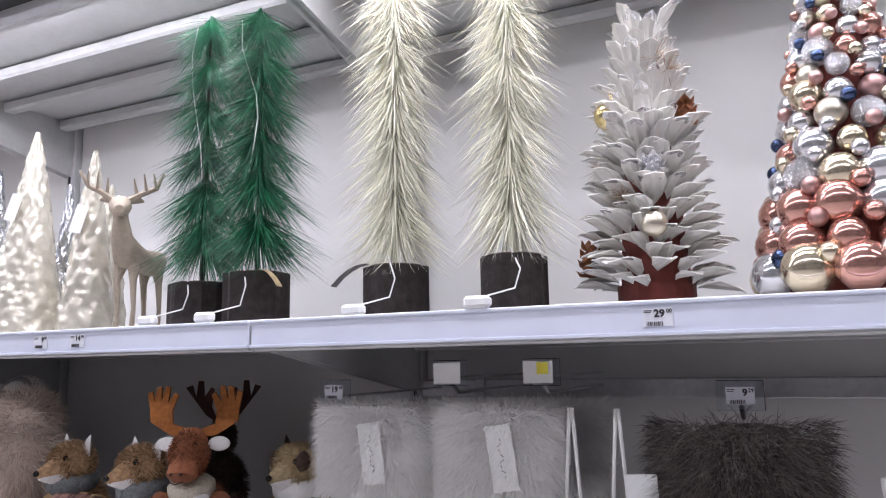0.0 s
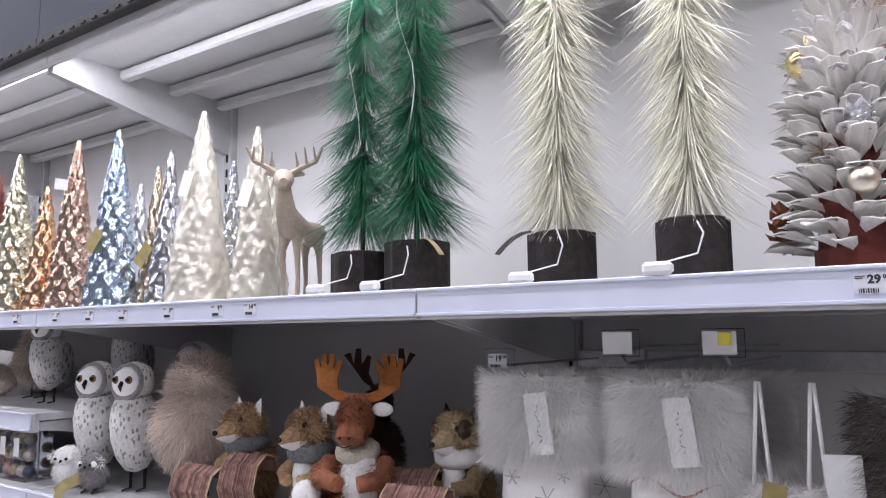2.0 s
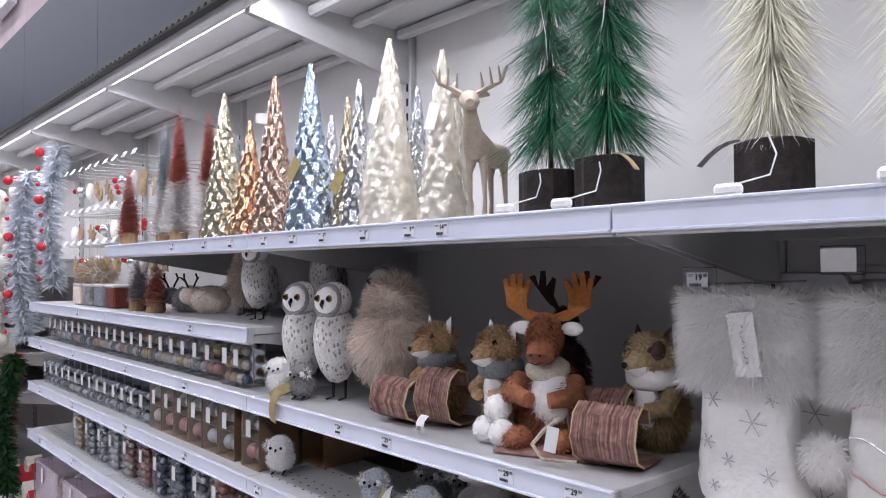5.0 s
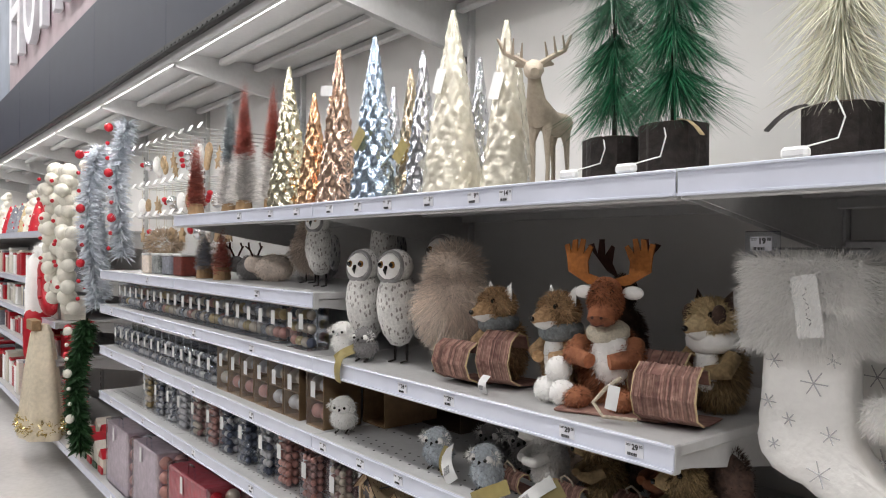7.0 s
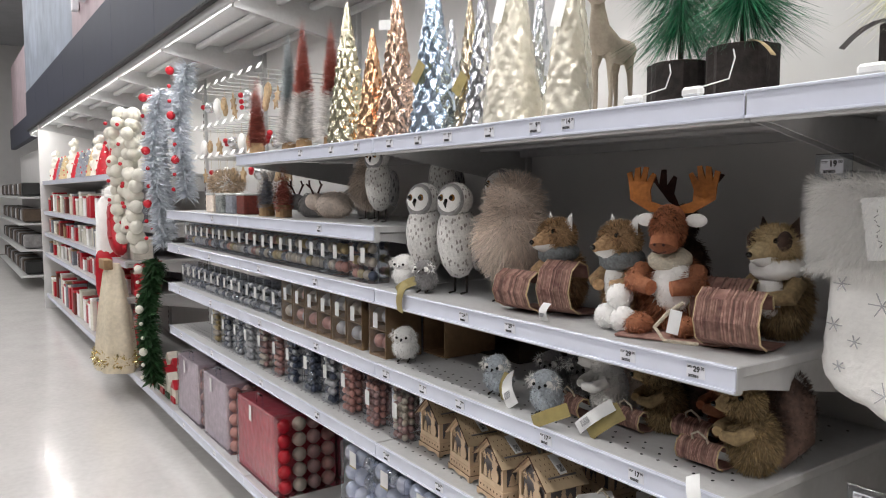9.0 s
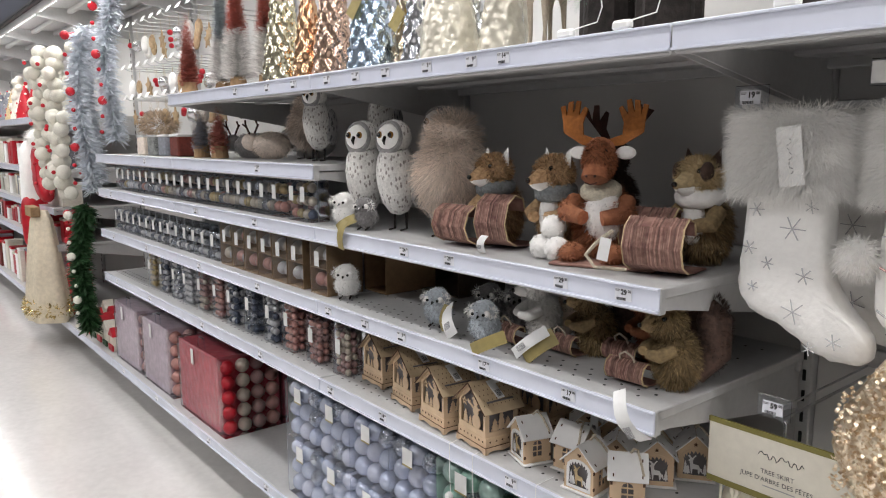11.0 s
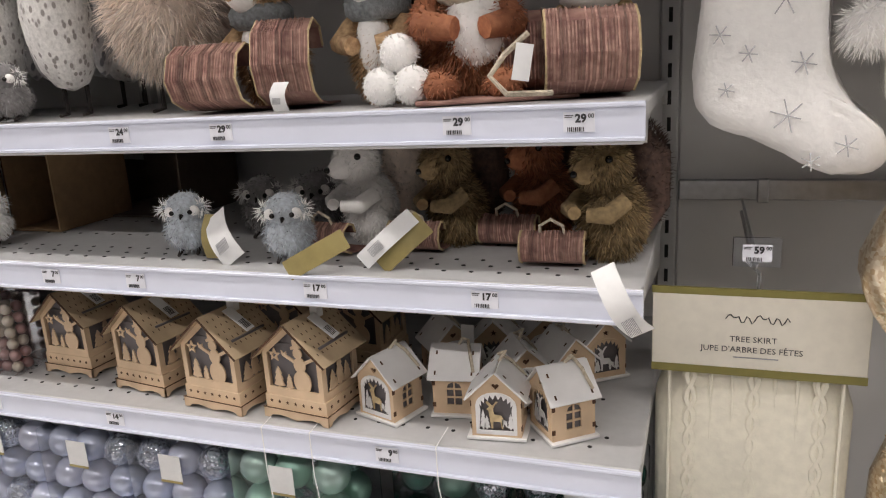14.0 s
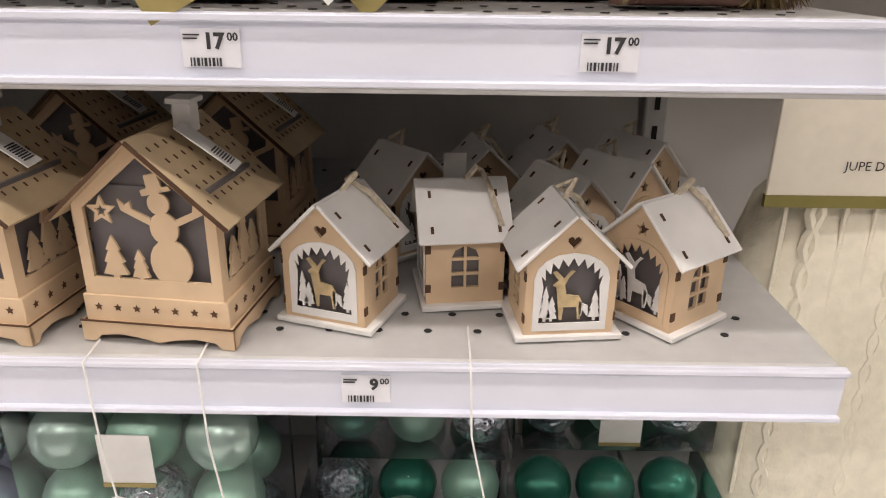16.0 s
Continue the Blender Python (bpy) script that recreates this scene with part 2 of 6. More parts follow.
def lettering(name, words, size, material, parent, at, bold=0.0):
    """Words in the built-in font, in the local x-z plane, as a mesh."""
    cu = bpy.data.curves.new(name, "FONT")
    cu.body, cu.size, cu.offset, cu.resolution_u = words, size, bold, 2
    ob = bpy.data.objects.new(name, cu)
    me = bpy.data.meshes.new_from_object(ob)
    me.materials.clear()
    me.materials.append(material)
    bpy.data.objects.remove(ob)
    made = new(name, me)
    made.parent = parent
    made.matrix_basis = at @ pose(0, 0, 0, 90, 0, 0)
    return made


# ---- the hall ----
BAY, DEEP = 1.22, 0.605
FAR = -9.76
setting("floor", block(-5, -2.5, -0.05, 30, 14, 0.1), FLOOR, "glossy pale waxed vinyl shop floor", "floor")
setting("ceiling", block(-5, -2.5, 5.1, 30, 14, 0.2), CEIL, "high grey shop ceiling above the aisle", "ceiling")
setting("wall_north", block(-5, 4.6, 2.5, 30, 0.2, 5), PANEL, "plain pale wall behind the shelving", "wall")
# South and east walls are unseen additions that close the hall and cut bounce.
setting("wall_south", block(-5, -9.4, 2.5, 30, 0.2, 5), UNSEENWALL, "unseen added wall across the shop, dark to bounce little light", "wall")
setting("wall_east", block(9.9, -2.5, 2.5, 0.2, 14, 5), UNSEENWALL, "unseen added side wall of the shop, dark to bounce little light", "wall")
setting("wall_west", block(-19.9, -2.5, 2.5, 0.2, 14, 5), PANEL, "pale far wall of the shop", "wall")
for ly in (-1.3, -4.6):
    for lx in (-13.5, -9.0, -4.5, 0.0, 4.5):
        lamp_thing = thing("ceiling_light", pose(lx, ly, 4.86), "long white tube light on the grey ceiling", "ceiling light", "ceiling lights")
        part("housing", block(0, 0, 0.08, 3.7, 0.32, 0.12, 0.02), STEEL, lamp_thing)
        part("diffuser", block(0, 0, 0.0, 3.6, 0.26, 0.03, 0.01), LAMP, lamp_thing, "lit white diffuser")

# ---- shelving ----
panel_mesh = mesh("back_panel", block(0, 0, 0, BAY - 0.035, 0.02, 2.32, 0.004), PANEL)
holes = []
for k in range(46):
    holes.append(block(0, -0.0205, 0.2 + k * 0.05, 0.007, 0.003, 0.026))
slot_mesh = mesh("slots", join(*holes), SLOT)
wall_back = setting("wall_back", block(-4.27, DEEP + 0.07, 1.17, 12.2, 0.06, 2.34), PANEL, "white steel back wall of the shelving", "shelving back")
for bay in range(-8, 2):
    part("back_panel", panel_mesh, PANEL, wall_back, at=pose((bay - 0.5) * BAY, DEEP + 0.013, 1.17))
for edge in range(-8, 2):
    post = thing("upright", pose(edge * BAY, DEEP, 0), "slotted white steel shelving upright", "upright", "shelving uprights")
    part("post", block(0, 0.006, 1.17, 0.034, 0.05, 2.34, 0.003), STEEL, post)
    part("slots", slot_mesh, SLOT, post, "row of dark bracket slots")
    part("foot", block(0, -0.45, 0.03, 0.05, 0.06, 0.06, 0.008), BLACK, post, "black levelling foot")

board_geo = join(block(0, DEEP / 2 + 0.004, -0.012, BAY - 0.006, DEEP - 0.012, 0.02, 0.002), block(0, 0.012, -0.026, BAY - 0.006, 0.02, 0.05, 0.003), block(0, 0.57, -0.03, BAY - 0.006, 0.02, 0.03, 0.003),
                 block(0, 0.2, -0.026, BAY - 0.05, 0.05, 0.012, 0.003), block(0, 0.4, -0.026, BAY - 0.05, 0.05, 0.012, 0.003))
BOARD = mesh("board", board_geo, STEEL)
HOLES = mesh("perforations", join(*[moved(lathe([(0.0035, 0), (0.0035, 0.0006)], 6), Matrix.Translation((-0.56 + i * 0.0405 + (0.02 if j % 2 else 0), 0.05 + j * 0.03, -0.0015)))
                                    for j in range(3) for i in range(28)], *[moved(lathe([(0.0035, 0), (0.0035, 0.0006)], 6), Matrix.Translation((-0.56 + i * 0.0405, 0.20 + j * 0.11, -0.0015))) for j in range(4) for i in range(28)]), SLOT)
RAILM = mesh("price_rail", join(block(0, -0.002, -0.022, BAY - 0.004, 0.004, 0.044, 0.001), block(0, -0.005, -0.003, BAY - 0.004, 0.007, 0.005, 0.001), block(0, -0.005, -0.043, BAY - 0.004, 0.007, 0.005, 0.001)), RAIL)
bracket_geo = plate([(0, -0.025), (0.59, -0.025), (0.59, -0.14), (0.50, -0.125), (0.06, -0.05), (0, -0.045)], 0.004)
BRACKET = mesh("bracket", moved(bracket_geo, pose(0, 0, 0, 0, 0, 90)), STEEL)
TICKET = mat("label_paper_under_film", (0.76, 0.77, 0.83), 0.3, 0, 80, 0.03, 0.02)
LABEL = mesh("price_label", block(0, -0.0052, -0.022, 0.05, 0.0012, 0.032), TICKET)
bars = [block(-0.018 + i * 0.0022 + 0.0006 * (i % 3), -0.0062, -0.0335, 0.0009 + 0.0005 * (i % 2), 0.0008, 0.007) for i in range(12)]
BARCODE = mesh("barcode", join(*bars, block(-0.016, -0.0062, -0.011, 0.014, 0.0008, 0.0012), block(-0.017, -0.0062, -0.014, 0.012, 0.0008, 0.0012)), INK)


def price(parent, x, z, words, y=0.0, scale=0.74):
    lab = part("price_label", LABEL, PAPER, parent, "white paper price label", at=pose(x, y, z - 0.022 * (1 - scale)) @ Matrix.Diagonal((scale, 1, scale, 1)))
    tagged(part("barcode", BARCODE, INK, lab), kind="stuff")
    big, cents = words.split(".")
    lettering("price_number", big, 0.018, INK, lab, pose(-0.006 if len(big) > 1 else 0.004, -0.0066, -0.022), 0.0008)
    lettering("price_cents", cents, 0.0095, INK, lab, pose(0.0145, -0.0066, -0.0155), 0.0003)


def shelf(x0, top, prices=(), holes=False, label="white steel shelf with a pale plastic price rail"):
    s = thing("shelf", pose(x0 + BAY / 2, 0, top), label, "shelf", "gondola shelves")
    part("board", BOARD, STEEL, s)
    part("price_rail", RAILM, RAIL, s, "pale lilac plastic price rail")
    for side in (-1, 1):
        part("bracket", BRACKET, STEEL, s, at=pose(side * (BAY / 2 - 0.012), 0, 0))
    if holes:
        part("perforations", HOLES, SLOT, s)
    for x, words in prices:
        price(s, x - x0 - BAY / 2, 0.0, words)
    return s


TOP = {"A": 1.636, "F": 1.372, "B": 1.184, "C": 0.956, "D": 0.706, "E": 0.198}
shelf(0, TOP["A"], [(0.644, "29.00"), (0.95, "39.00")])
shelf(-BAY, TOP["A"], [(-0.5, "9.00"), (-0.40, "14.00"), (-0.66, "3.00"), (-0.83, "3.00"), (-0.97, "3.00"), (-1.12, "3.00")])
shelf(-2 * BAY, TOP["A"], [(-1.32, "3.00"), (-1.5, "3.00"), (-1.75, "3.00")])
for i, (key, near) in enumerate((("B", [(-0.078, "29.00"), (-0.23, "29.00"), (-0.58, "29.00"), (-0.76, "24.00")]), ("C", [(-0.204, "17.00"), (-0.456, "17.00"), (-0.776, "7.00"), (-0.95, "7.00"), (-1.15, "7.00")]),
                               ("D", [(-0.365, "9.00"), (-0.87, "14.00"), (-1.15, "14.00")]), ("E", [(-0.6, "27.00")]))):
    shelf(-BAY, TOP[key], near, key in "CD")
    for bay in (2, 3):
        shelf(-bay * BAY, TOP[key], [(-bay * BAY + 0.25, "9.00"), (-bay * BAY + 0.8, "9.00")], key == "D")
shelf(-2 * BAY, TOP["F"], [(-1.6, "24.00")])
shelf(-3 * BAY, TOP["F"], [(-2.8, "5.00")])
shelf(0, TOP["E"])
for bay in range(4, 9):
    shelf(-bay * BAY, TOP["E"])
for bay in range(5, 9):
    for top in (1.62, 1.25, 0.98, 0.72):
        shelf(-bay * BAY, top)

# canopy over the shelving, with its ribs, arms and tube lights (no tubes in bays 0 and 1)
rib = mesh("rib", join(*[block(0, y, 2.315, BAY - 0.03, 0.035, 0.03, 0.006) for y in (0.2, 0.36, 0.54)]), STEEL)
deck = mesh("deck", block(0, 0.3, 2.345, BAY - 0.004, 0.6, 0.02, 0.003), STEEL)
lip = mesh("front_lip", block(0, -0.004, 2.318, BAY - 0.002, 0.02, 0.062, 0.004), STEEL)
strip = mesh("black_strip", join(block(0, -0.03, 2.34, BAY, 0.03, 0.03, 0.003), *[block(-0.58 + i * 0.05, -0.047, 2.335, 0.018, 0.004, 0.006) for i in range(24)]), BLACK)
tube_mesh = mesh("light_tube", moved(lathe([(0.006, -0.575), (0.006, 0.575)], 8), pose(0, 0.008, 2.296, 0, 90, 0)), LAMP)
arm = mesh("arm", moved(plate([(0, 2.27), (0.605, 2.16), (0.605, 2.335), (0, 2.335)], 0.02), pose(0, 0, 0, 0, 0, 90)), STEEL)
fascia = mesh("fascia", block(0, -0.03, 2.6, BAY, 0.02, 0.5, 0.002), NAVY)
for bay in range(-8, 2):
    c = thing("canopy", pose((bay - 0.5) * BAY, 0, 0), "white ribbed steel canopy with a navy front", "canopy", "canopy sections")
    for nm, me in (("deck", deck), ("rib", rib), ("front_lip", lip), ("black_strip", strip), ("light_tube", tube_mesh), ("fascia", fascia)):
        if nm != "light_tube" or bay < 0:
            part(nm, me, None, c)
    for side in (-1, 1):
        part("arm", arm, STEEL, c, at=pose(side * 0.605, 0, 0))
setting("header_panel", block(-9.0, 0.02, 3.5, 4.4, 0.06, 1.3), GREYBLUE, "grey blue printed header panel above the shelving", "header")
sign = thing("header_sign", pose(-3.4, -0.02, 2.86), "pale pinkish printed sign panel with raised white letters", "sign")
part("board", block(0, 0.03, 0.65, 6.8, 0.05, 1.3, 0.004), PINK, sign)
LETTERWHITE = mat("white_letter", (0.75, 0.76, 0.8), 0.4, 0, 20, 0.04, 0.03)
for i, strokes in enumerate((((-0.2, 0.4, 0.1, 0.8), (0.2, 0.4, 0.1, 0.8), (0, 0.4, 0.3, 0.1)), (), ((-0.22, 0.4, 0.1, 0.8), (0.22, 0.4, 0.1, 0.8), (-0.09, 0.58, 0.09, 0.36), (0.09, 0.58, 0.09, 0.36)),
                             ((-0.18, 0.4, 0.1, 0.8), (0.04, 0.05, 0.34, 0.1), (0.04, 0.4, 0.28, 0.1), (0.04, 0.75, 0.34, 0.1)))):
    if strokes:
        geo = join(*[block(x, -0.03, z, w, 0.05, h, 0.004) for x, z, w, h in strokes])
    else:
        geo = plate([(0.26 * math.cos(a * 0.2618), 0.4 + 0.42 * math.sin(a * 0.2618)) for a in range(24)], 0.05, [[(0.15 * math.cos(a * 0.2618), 0.4 + 0.3 * math.sin(a * 0.2618)) for a in range(24)]])
        geo = moved(geo, Matrix.Translation((0, -0.055, 0)))
    part("letter", geo, LETTERWHITE, sign, "raised white letter", at=pose(-2.75 + i * 0.68, 0, 0.17))
setting("wall_gable", block(FAR - 0.03, 0.3, 1.17, 0.04, 0.66, 2.34), PANEL, "white end panel of the shelving", "end panel")

# ---- surfaces of the goods ----
GREEN = mat("green_tinsel", (0.016, 0.17, 0.07), 0.4, 0, 40, 0.25, 0, second=(0.006, 0.06, 0.03), island=0.7)
CREAM = mat("cream_raffia", (0.86, 0.84, 0.69), 0.55, 0, 40, 0.1, 0, island=0.35)
BARK = mat("dark_bark", (0.03, 0.022, 0.02), 0.9, 0, 70, 0.3, 0.8)
PETAL = mat("white_wood_petal", (0.74, 0.72, 0.68), 0.65, 0, 60, 0.08, 0.2)
FROST = glitter("silver_glitter", (0.6, 0.6, 0.62), (0.95, 0.95, 0.97), 700)
REDCARD = mat("red_brown_base", (0.17, 0.03, 0.02), 0.7, 0, 60, 0.2, 0.2)
CONE = mat("copper_brown_cone", (0.30, 0.11, 0.04), 0.5, 0.2, 80, 0.3, 0.3)
TWIG = mat("dry_twig", (0.45, 0.34, 0.24), 0.8, 0, 80, 0.2, 0.2, island=0.4)
GOLD = mat("gold_ball", (0.75, 0.62, 0.32), 0.12, 0.8, 20, 0.04, 0)
PALEGOLD = mat("pale_gold_ball", (0.80, 0.70, 0.52), 0.1, 0.85, 20, 0.04, 0)
SILVER = mat("silver_ball", (0.80, 0.80, 0.82), 0.08, 0.8, 20, 0.04, 0)
ROSE = mat("rose_ball", (0.70, 0.38, 0.31), 0.1, 0.8, 20, 0.06, 0)
MATTEROSE = mat("matte_rose_ball", (0.52, 0.32, 0.30), 0.38, 0.8, 20, 0.06, 0)
NAVYBALL = mat("navy_ball", (0.07, 0.10, 0.20), 0.15, 0.9, 20, 0.06, 0)
CHAMPAGNE = mat("champagne_ball", (0.72, 0.66, 0.54), 0.3, 0.9, 20, 0.06, 0)
ICE = mat("ice_blue_ball", (0.70, 0.75, 0.90), 0.2, 0.5, 20, 0.05, 0)
ICEFOIL = hammered("ice_foil_ball", (0.78, 0.82, 0.9), 0.12, 5)
MINT = mat("mint_ball", (0.38, 0.62, 0.50), 0.35, 0.5, 20, 0.05, 0)
DEEPGREEN = mat("deep_green_ball", (0.03, 0.20, 0.14), 0.25, 0.6, 20, 0.05, 0)
RED = mat("red_satin", (0.55, 0.01, 0.025), 0.4, 0.1, 30, 0.15, 0.05)
PLASTIC = clear("clear_plastic")
FOAM = mat("beige_flock", (0.43, 0.36, 0.28), 0.75, 0, 120, 0.1, 0.25)
OWLWHITE = spotted("owl_plush", (0.76, 0.74, 0.71), (0.27, 0.245, 0.23), 88, 0.24)
OWLGREY = spotted("grey_owl_plush", (0.40, 0.39, 0.39), (0.10, 0.10, 0.11), 60, 0.3)
WHITEFUR = mat("white_plush", (0.93, 0.915, 0.89), 0.95, 0, 140, 0.04, 0.4, sheen=0.6, island=0.05)
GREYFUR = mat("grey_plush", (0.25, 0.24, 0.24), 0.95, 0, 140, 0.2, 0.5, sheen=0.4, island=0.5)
BLUEFUR = mat("blue_grey_plush", (0.55, 0.60, 0.65), 0.95, 0, 140, 0.2, 0.5, sheen=0.5, island=0.3)
PUFF = mat("pinkish_beige_fibre", (0.80, 0.69, 0.60), 0.9, 0, 90, 0.12, 0.2, island=0.3)
STRAW = mat("brown_straw", (0.50, 0.34, 0.19), 0.8, 0, 120, 0.3, 0.3, second=(0.24, 0.14, 0.07), island=0.6)
RUST = mat("rust_straw", (0.32, 0.125, 0.058), 0.8, 0, 120, 0.3, 0.3, second=(0.22, 0.075, 0.035), island=0.55)
OLIVE = mat("olive_brown_straw", (0.29, 0.205, 0.10), 0.8, 0, 120, 0.3, 0.3, second=(0.16, 0.11, 0.055), island=0.6)
# Own dark brown of tails and badger marks; paints shade on the second moose.
DARKSTRAW = mat("dark_brown_and_shaded_plush", (0.07, 0.04, 0.03), 0.9, 0, 120, 0.3, 0.3, island=0.5)
PALESTRAW = mat("pale_straw", (0.60, 0.46, 0.26), 0.8, 0, 120, 0.2, 0.2)
FELT = mat("orange_felt", (0.42, 0.15, 0.035), 0.9, 0, 120, 0.2, 0.3)
DARKFELT = mat("dark_brown_and_shaded_felt", (0.06, 0.02, 0.015), 0.9, 0, 120, 0.2, 0.3)
KNIT = mat("grey_knit", (0.25, 0.27, 0.28), 0.95, 0, 170, 0.25, 0.8)
CREAMKNIT = mat("cream_knit", (0.72, 0.66, 0.53), 0.95, 0, 170, 0.15, 0.8)
BIRCH = mat("birch_bark", (0.34, 0.20, 0.16), 0.85, 0, 45, 0.3, 0.5, second=(0.16, 0.07, 0.06))
STRIPS = mat("bark_strips", (0.40, 0.25, 0.20), 0.85, 0, 90, 0.3, 0.6, second=(0.20, 0.10, 0.085), island=0.5)
ROPE = mat("jute_rope", (0.62, 0.54, 0.42), 0.9, 0, 200, 0.2, 0.6)
EYE = mat("glossy_eye", (0.008, 0.006, 0.005), 0.08, 0, 30, 0, 0)
AMBER = mat("amber_eye", (0.25, 0.12, 0.02), 0.1, 0, 30, 0, 0)
PLY = mat("laser_cut_plywood", (0.68, 0.50, 0.33), 0.65, 0, 18, 0.12, 0.1)
PLYDARK = mat("burnt_and_dark_wood", (0.10, 0.045, 0.02), 0.8, 0, 60, 0.2, 0.1)
ROOFPLY = mat("shingled_plywood", (0.54, 0.41, 0.26), 0.7, 0, 25, 0.15, 0.15)
WHITEWOOD = mat("white_painted_wood", (0.78, 0.77, 0.76), 0.6, 0, 30, 0.05, 0.1)
FILM = mat("grey_film", (0.16, 0.145, 0.15), 0.5, 0, 20, 0.1, 0.03)
TAGGOLD = mat("olive_gold_card", (0.36, 0.29, 0.11), 0.5, 0.1, 60, 0.1, 0.05)
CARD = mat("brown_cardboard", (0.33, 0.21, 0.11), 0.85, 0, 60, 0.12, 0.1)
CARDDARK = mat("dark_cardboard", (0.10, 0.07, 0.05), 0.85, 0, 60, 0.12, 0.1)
VELOUR = mat("white_velour", (0.92, 0.905, 0.88), 0.95, 0, 90, 0.03, 0.4, sheen=0.5)
IVORYKNIT = mat("ivory_cable_knit", (0.83, 0.79, 0.66), 0.95, 0, 60, 0.06, 0.6)
KRAFT = mat("cream_header_card", (0.74, 0.70, 0.60), 0.6, 0, 60, 0.04, 0.03)
OLIVECARD = mat("olive_stripe", (0.22, 0.19, 0.05), 0.6, 0, 60, 0.06, 0.03)
SEQUIN = glitter("champagne_sequins", (0.62, 0.44, 0.26), (0.92, 0.82, 0.66), 190, 0.85, 0.28)
FURTHROW = mat("brown_grey_faux_fur", (0.13, 0.11, 0.10), 0.9, 0, 40, 0.4, 0, second=(0.035, 0.03, 0.03), island=0.7)
FURPALE = mat("pale_fur_tips", (0.30, 0.26, 0.23), 0.9, 0, 60, 0.2, 0, island=0.4)

# ---- trees on the top shelf ----


def needles(z0, z1, count, tiers, length, width, seed, spread, taper, loose):
    """Tufts of stiff needles, tier over tier, each fanning out and down from the stem."""
    rng = np.random.default_rng(seed)
    high = (z1 - z0) / tiers
    tier = rng.integers(0, tiers, count)
    jitter = rng.uniform(-0.12, 0.12, (tiers, 12))
    lobe = rng.integers(0, 12, count)
    ph = (lobe + rng.normal(0, 0.32, count)) * 2 * math.pi / 12 + tier * 0.9
    drop = rng.uniform(0, 1, count) ** 1.4
    z = z0 + high * (tier + 1.0 + jitter[tier, lobe] - loose * drop) + 0.012
    u = np.clip((z - z0) / (z1 - z0), 0, 1)
    slope = np.radians(rng.uniform(22, spread, count))
    rad = np.stack([np.cos(ph), np.sin(ph), 0 * ph], 1)
    ways = rad * np.sin(slope)[:, None] + np.array([[0, 0, -1]]) * np.cos(slope)[:, None]
    start = rad * 0.004 + np.stack([0 * z, 0 * z, z], 1)
    v, f = strands(start, ways, length, width, 0.05, seed, 0.06)
    v = np.asarray(v).reshape(-1, 5, 3)
    root = v[:, :1, :]
    v = root + (v - root) * (1 - taper * u)[:, None, None]
    v[:, :, 2] = np.maximum(v[:, :, 2], z0 - 0.045)
    return v.reshape(-1, 3).tolist(), f


def ridged_stump(r, h, seed):
    rng = np.random.default_rng(seed)
    k = 28
    rr = r * (1 + rng.uniform(-0.07, 0.07, k))
    v = [(rr[i] * math.cos(2 * math.pi * i / k), rr[i] * math.sin(2 * math.pi * i / k), z) for z in (0, h * 0.5, h) for i in range(k)]
    f = [(j * k + i, j * k + (i + 1) % k, (j + 1) * k + (i + 1) % k, (j + 1) * k + i) for j in (0, 1) for i in range(k)]
    return v, f + [tuple(range(k - 1, -1, -1)), tuple(range(2 * k, 3 * k))]


def needle_tree(x, y, h, stump_r, stump_h, material, label, seed, tiers, dense, length, width, spread, taper, flag):
    t = thing("decorative_tree", pose(x, y, TOP["A"], 0, 0, seed * 40), label, "christmas tree", "needle trees on log bases")
    unturn = pose(0, 0, 0, 0, 0, -seed * 40)
    part("log_base", ridged_stump(stump_r, stump_h, seed), BARK, t, "dark ridged bark log base")
    part("log_top", lathe([(stump_r * 0.9, stump_h - 0.002), (stump_r * 0.85, stump_h + 0.003)], 20), CARDDARK, t, "sawn brown log top")
    part("stem", tube([(0, 0, stump_h), (0, 0, h + 0.004)], [0.005, 0.002], 6), BARK if material is GREEN else CREAM, t)
    part("crown", needles(stump_h + 0.025, h, dense, tiers, length, width, seed, spread, taper, 0.5 if material is GREEN else 0.8), material, t)
    if material is GREEN:
        wire = [(0.022 * math.sin(k * 0.9 + seed), -0.03 - 0.008 * math.cos(k * 1.3), h - 0.02 - k * 0.05) for k in range(7)]
        part("light_wire", tube([tuple(unturn @ Vector(p)) for p in wire], 0.0011, 5), PAPER, t, "thin pale light wire")
    pts = [(0.01, -stump_r * 0.8, stump_h + 0.01), (0.03, -stump_r - 0.006, stump_h * 0.7), (0.022, -stump_r - 0.01, 0.03), (-0.01, -stump_r - 0.03, 0.02), (-0.03, -stump_r - 0.045, 0.012)]
    part("cord", tube([tuple(unturn @ Vector(p)) for p in pts], 0.0014, 5), PAPER, t, "thin white light cord")
    part("battery_box", moved(block(0, 0, 0, 0.04, 0.018, 0.018, 0.005), unturn @ pose(-0.02, -stump_r - 0.05, 0.009)), PAPER, t, "small white battery switch box")
    if flag:
        n = 5
        tag = [(flag * (0.035 + 0.014 * i), -0.035 - 0.004 * i, stump_h + 0.004 - 0.0022 * i * i) for i in range(n)]
        v = [tuple(unturn @ Vector((p[0], p[1] + q, p[2] + e))) for e in (0, 0.0012) for p in tag for q in (-0.008, 0.008)]
        f = [(2 * i, 2 * i + 1, 2 * i + 3, 2 * i + 2) for i in range(n - 1)] + [(2 * n + 2 * i, 2 * n + 2 * i + 2, 2 * n + 2 * i + 3, 2 * n + 2 * i + 1) for i in range(n - 1)]
        part("paper_tag", (v, f), PALESTRAW if flag > 0 else FILM, t, "curled paper strip tag")
    return t


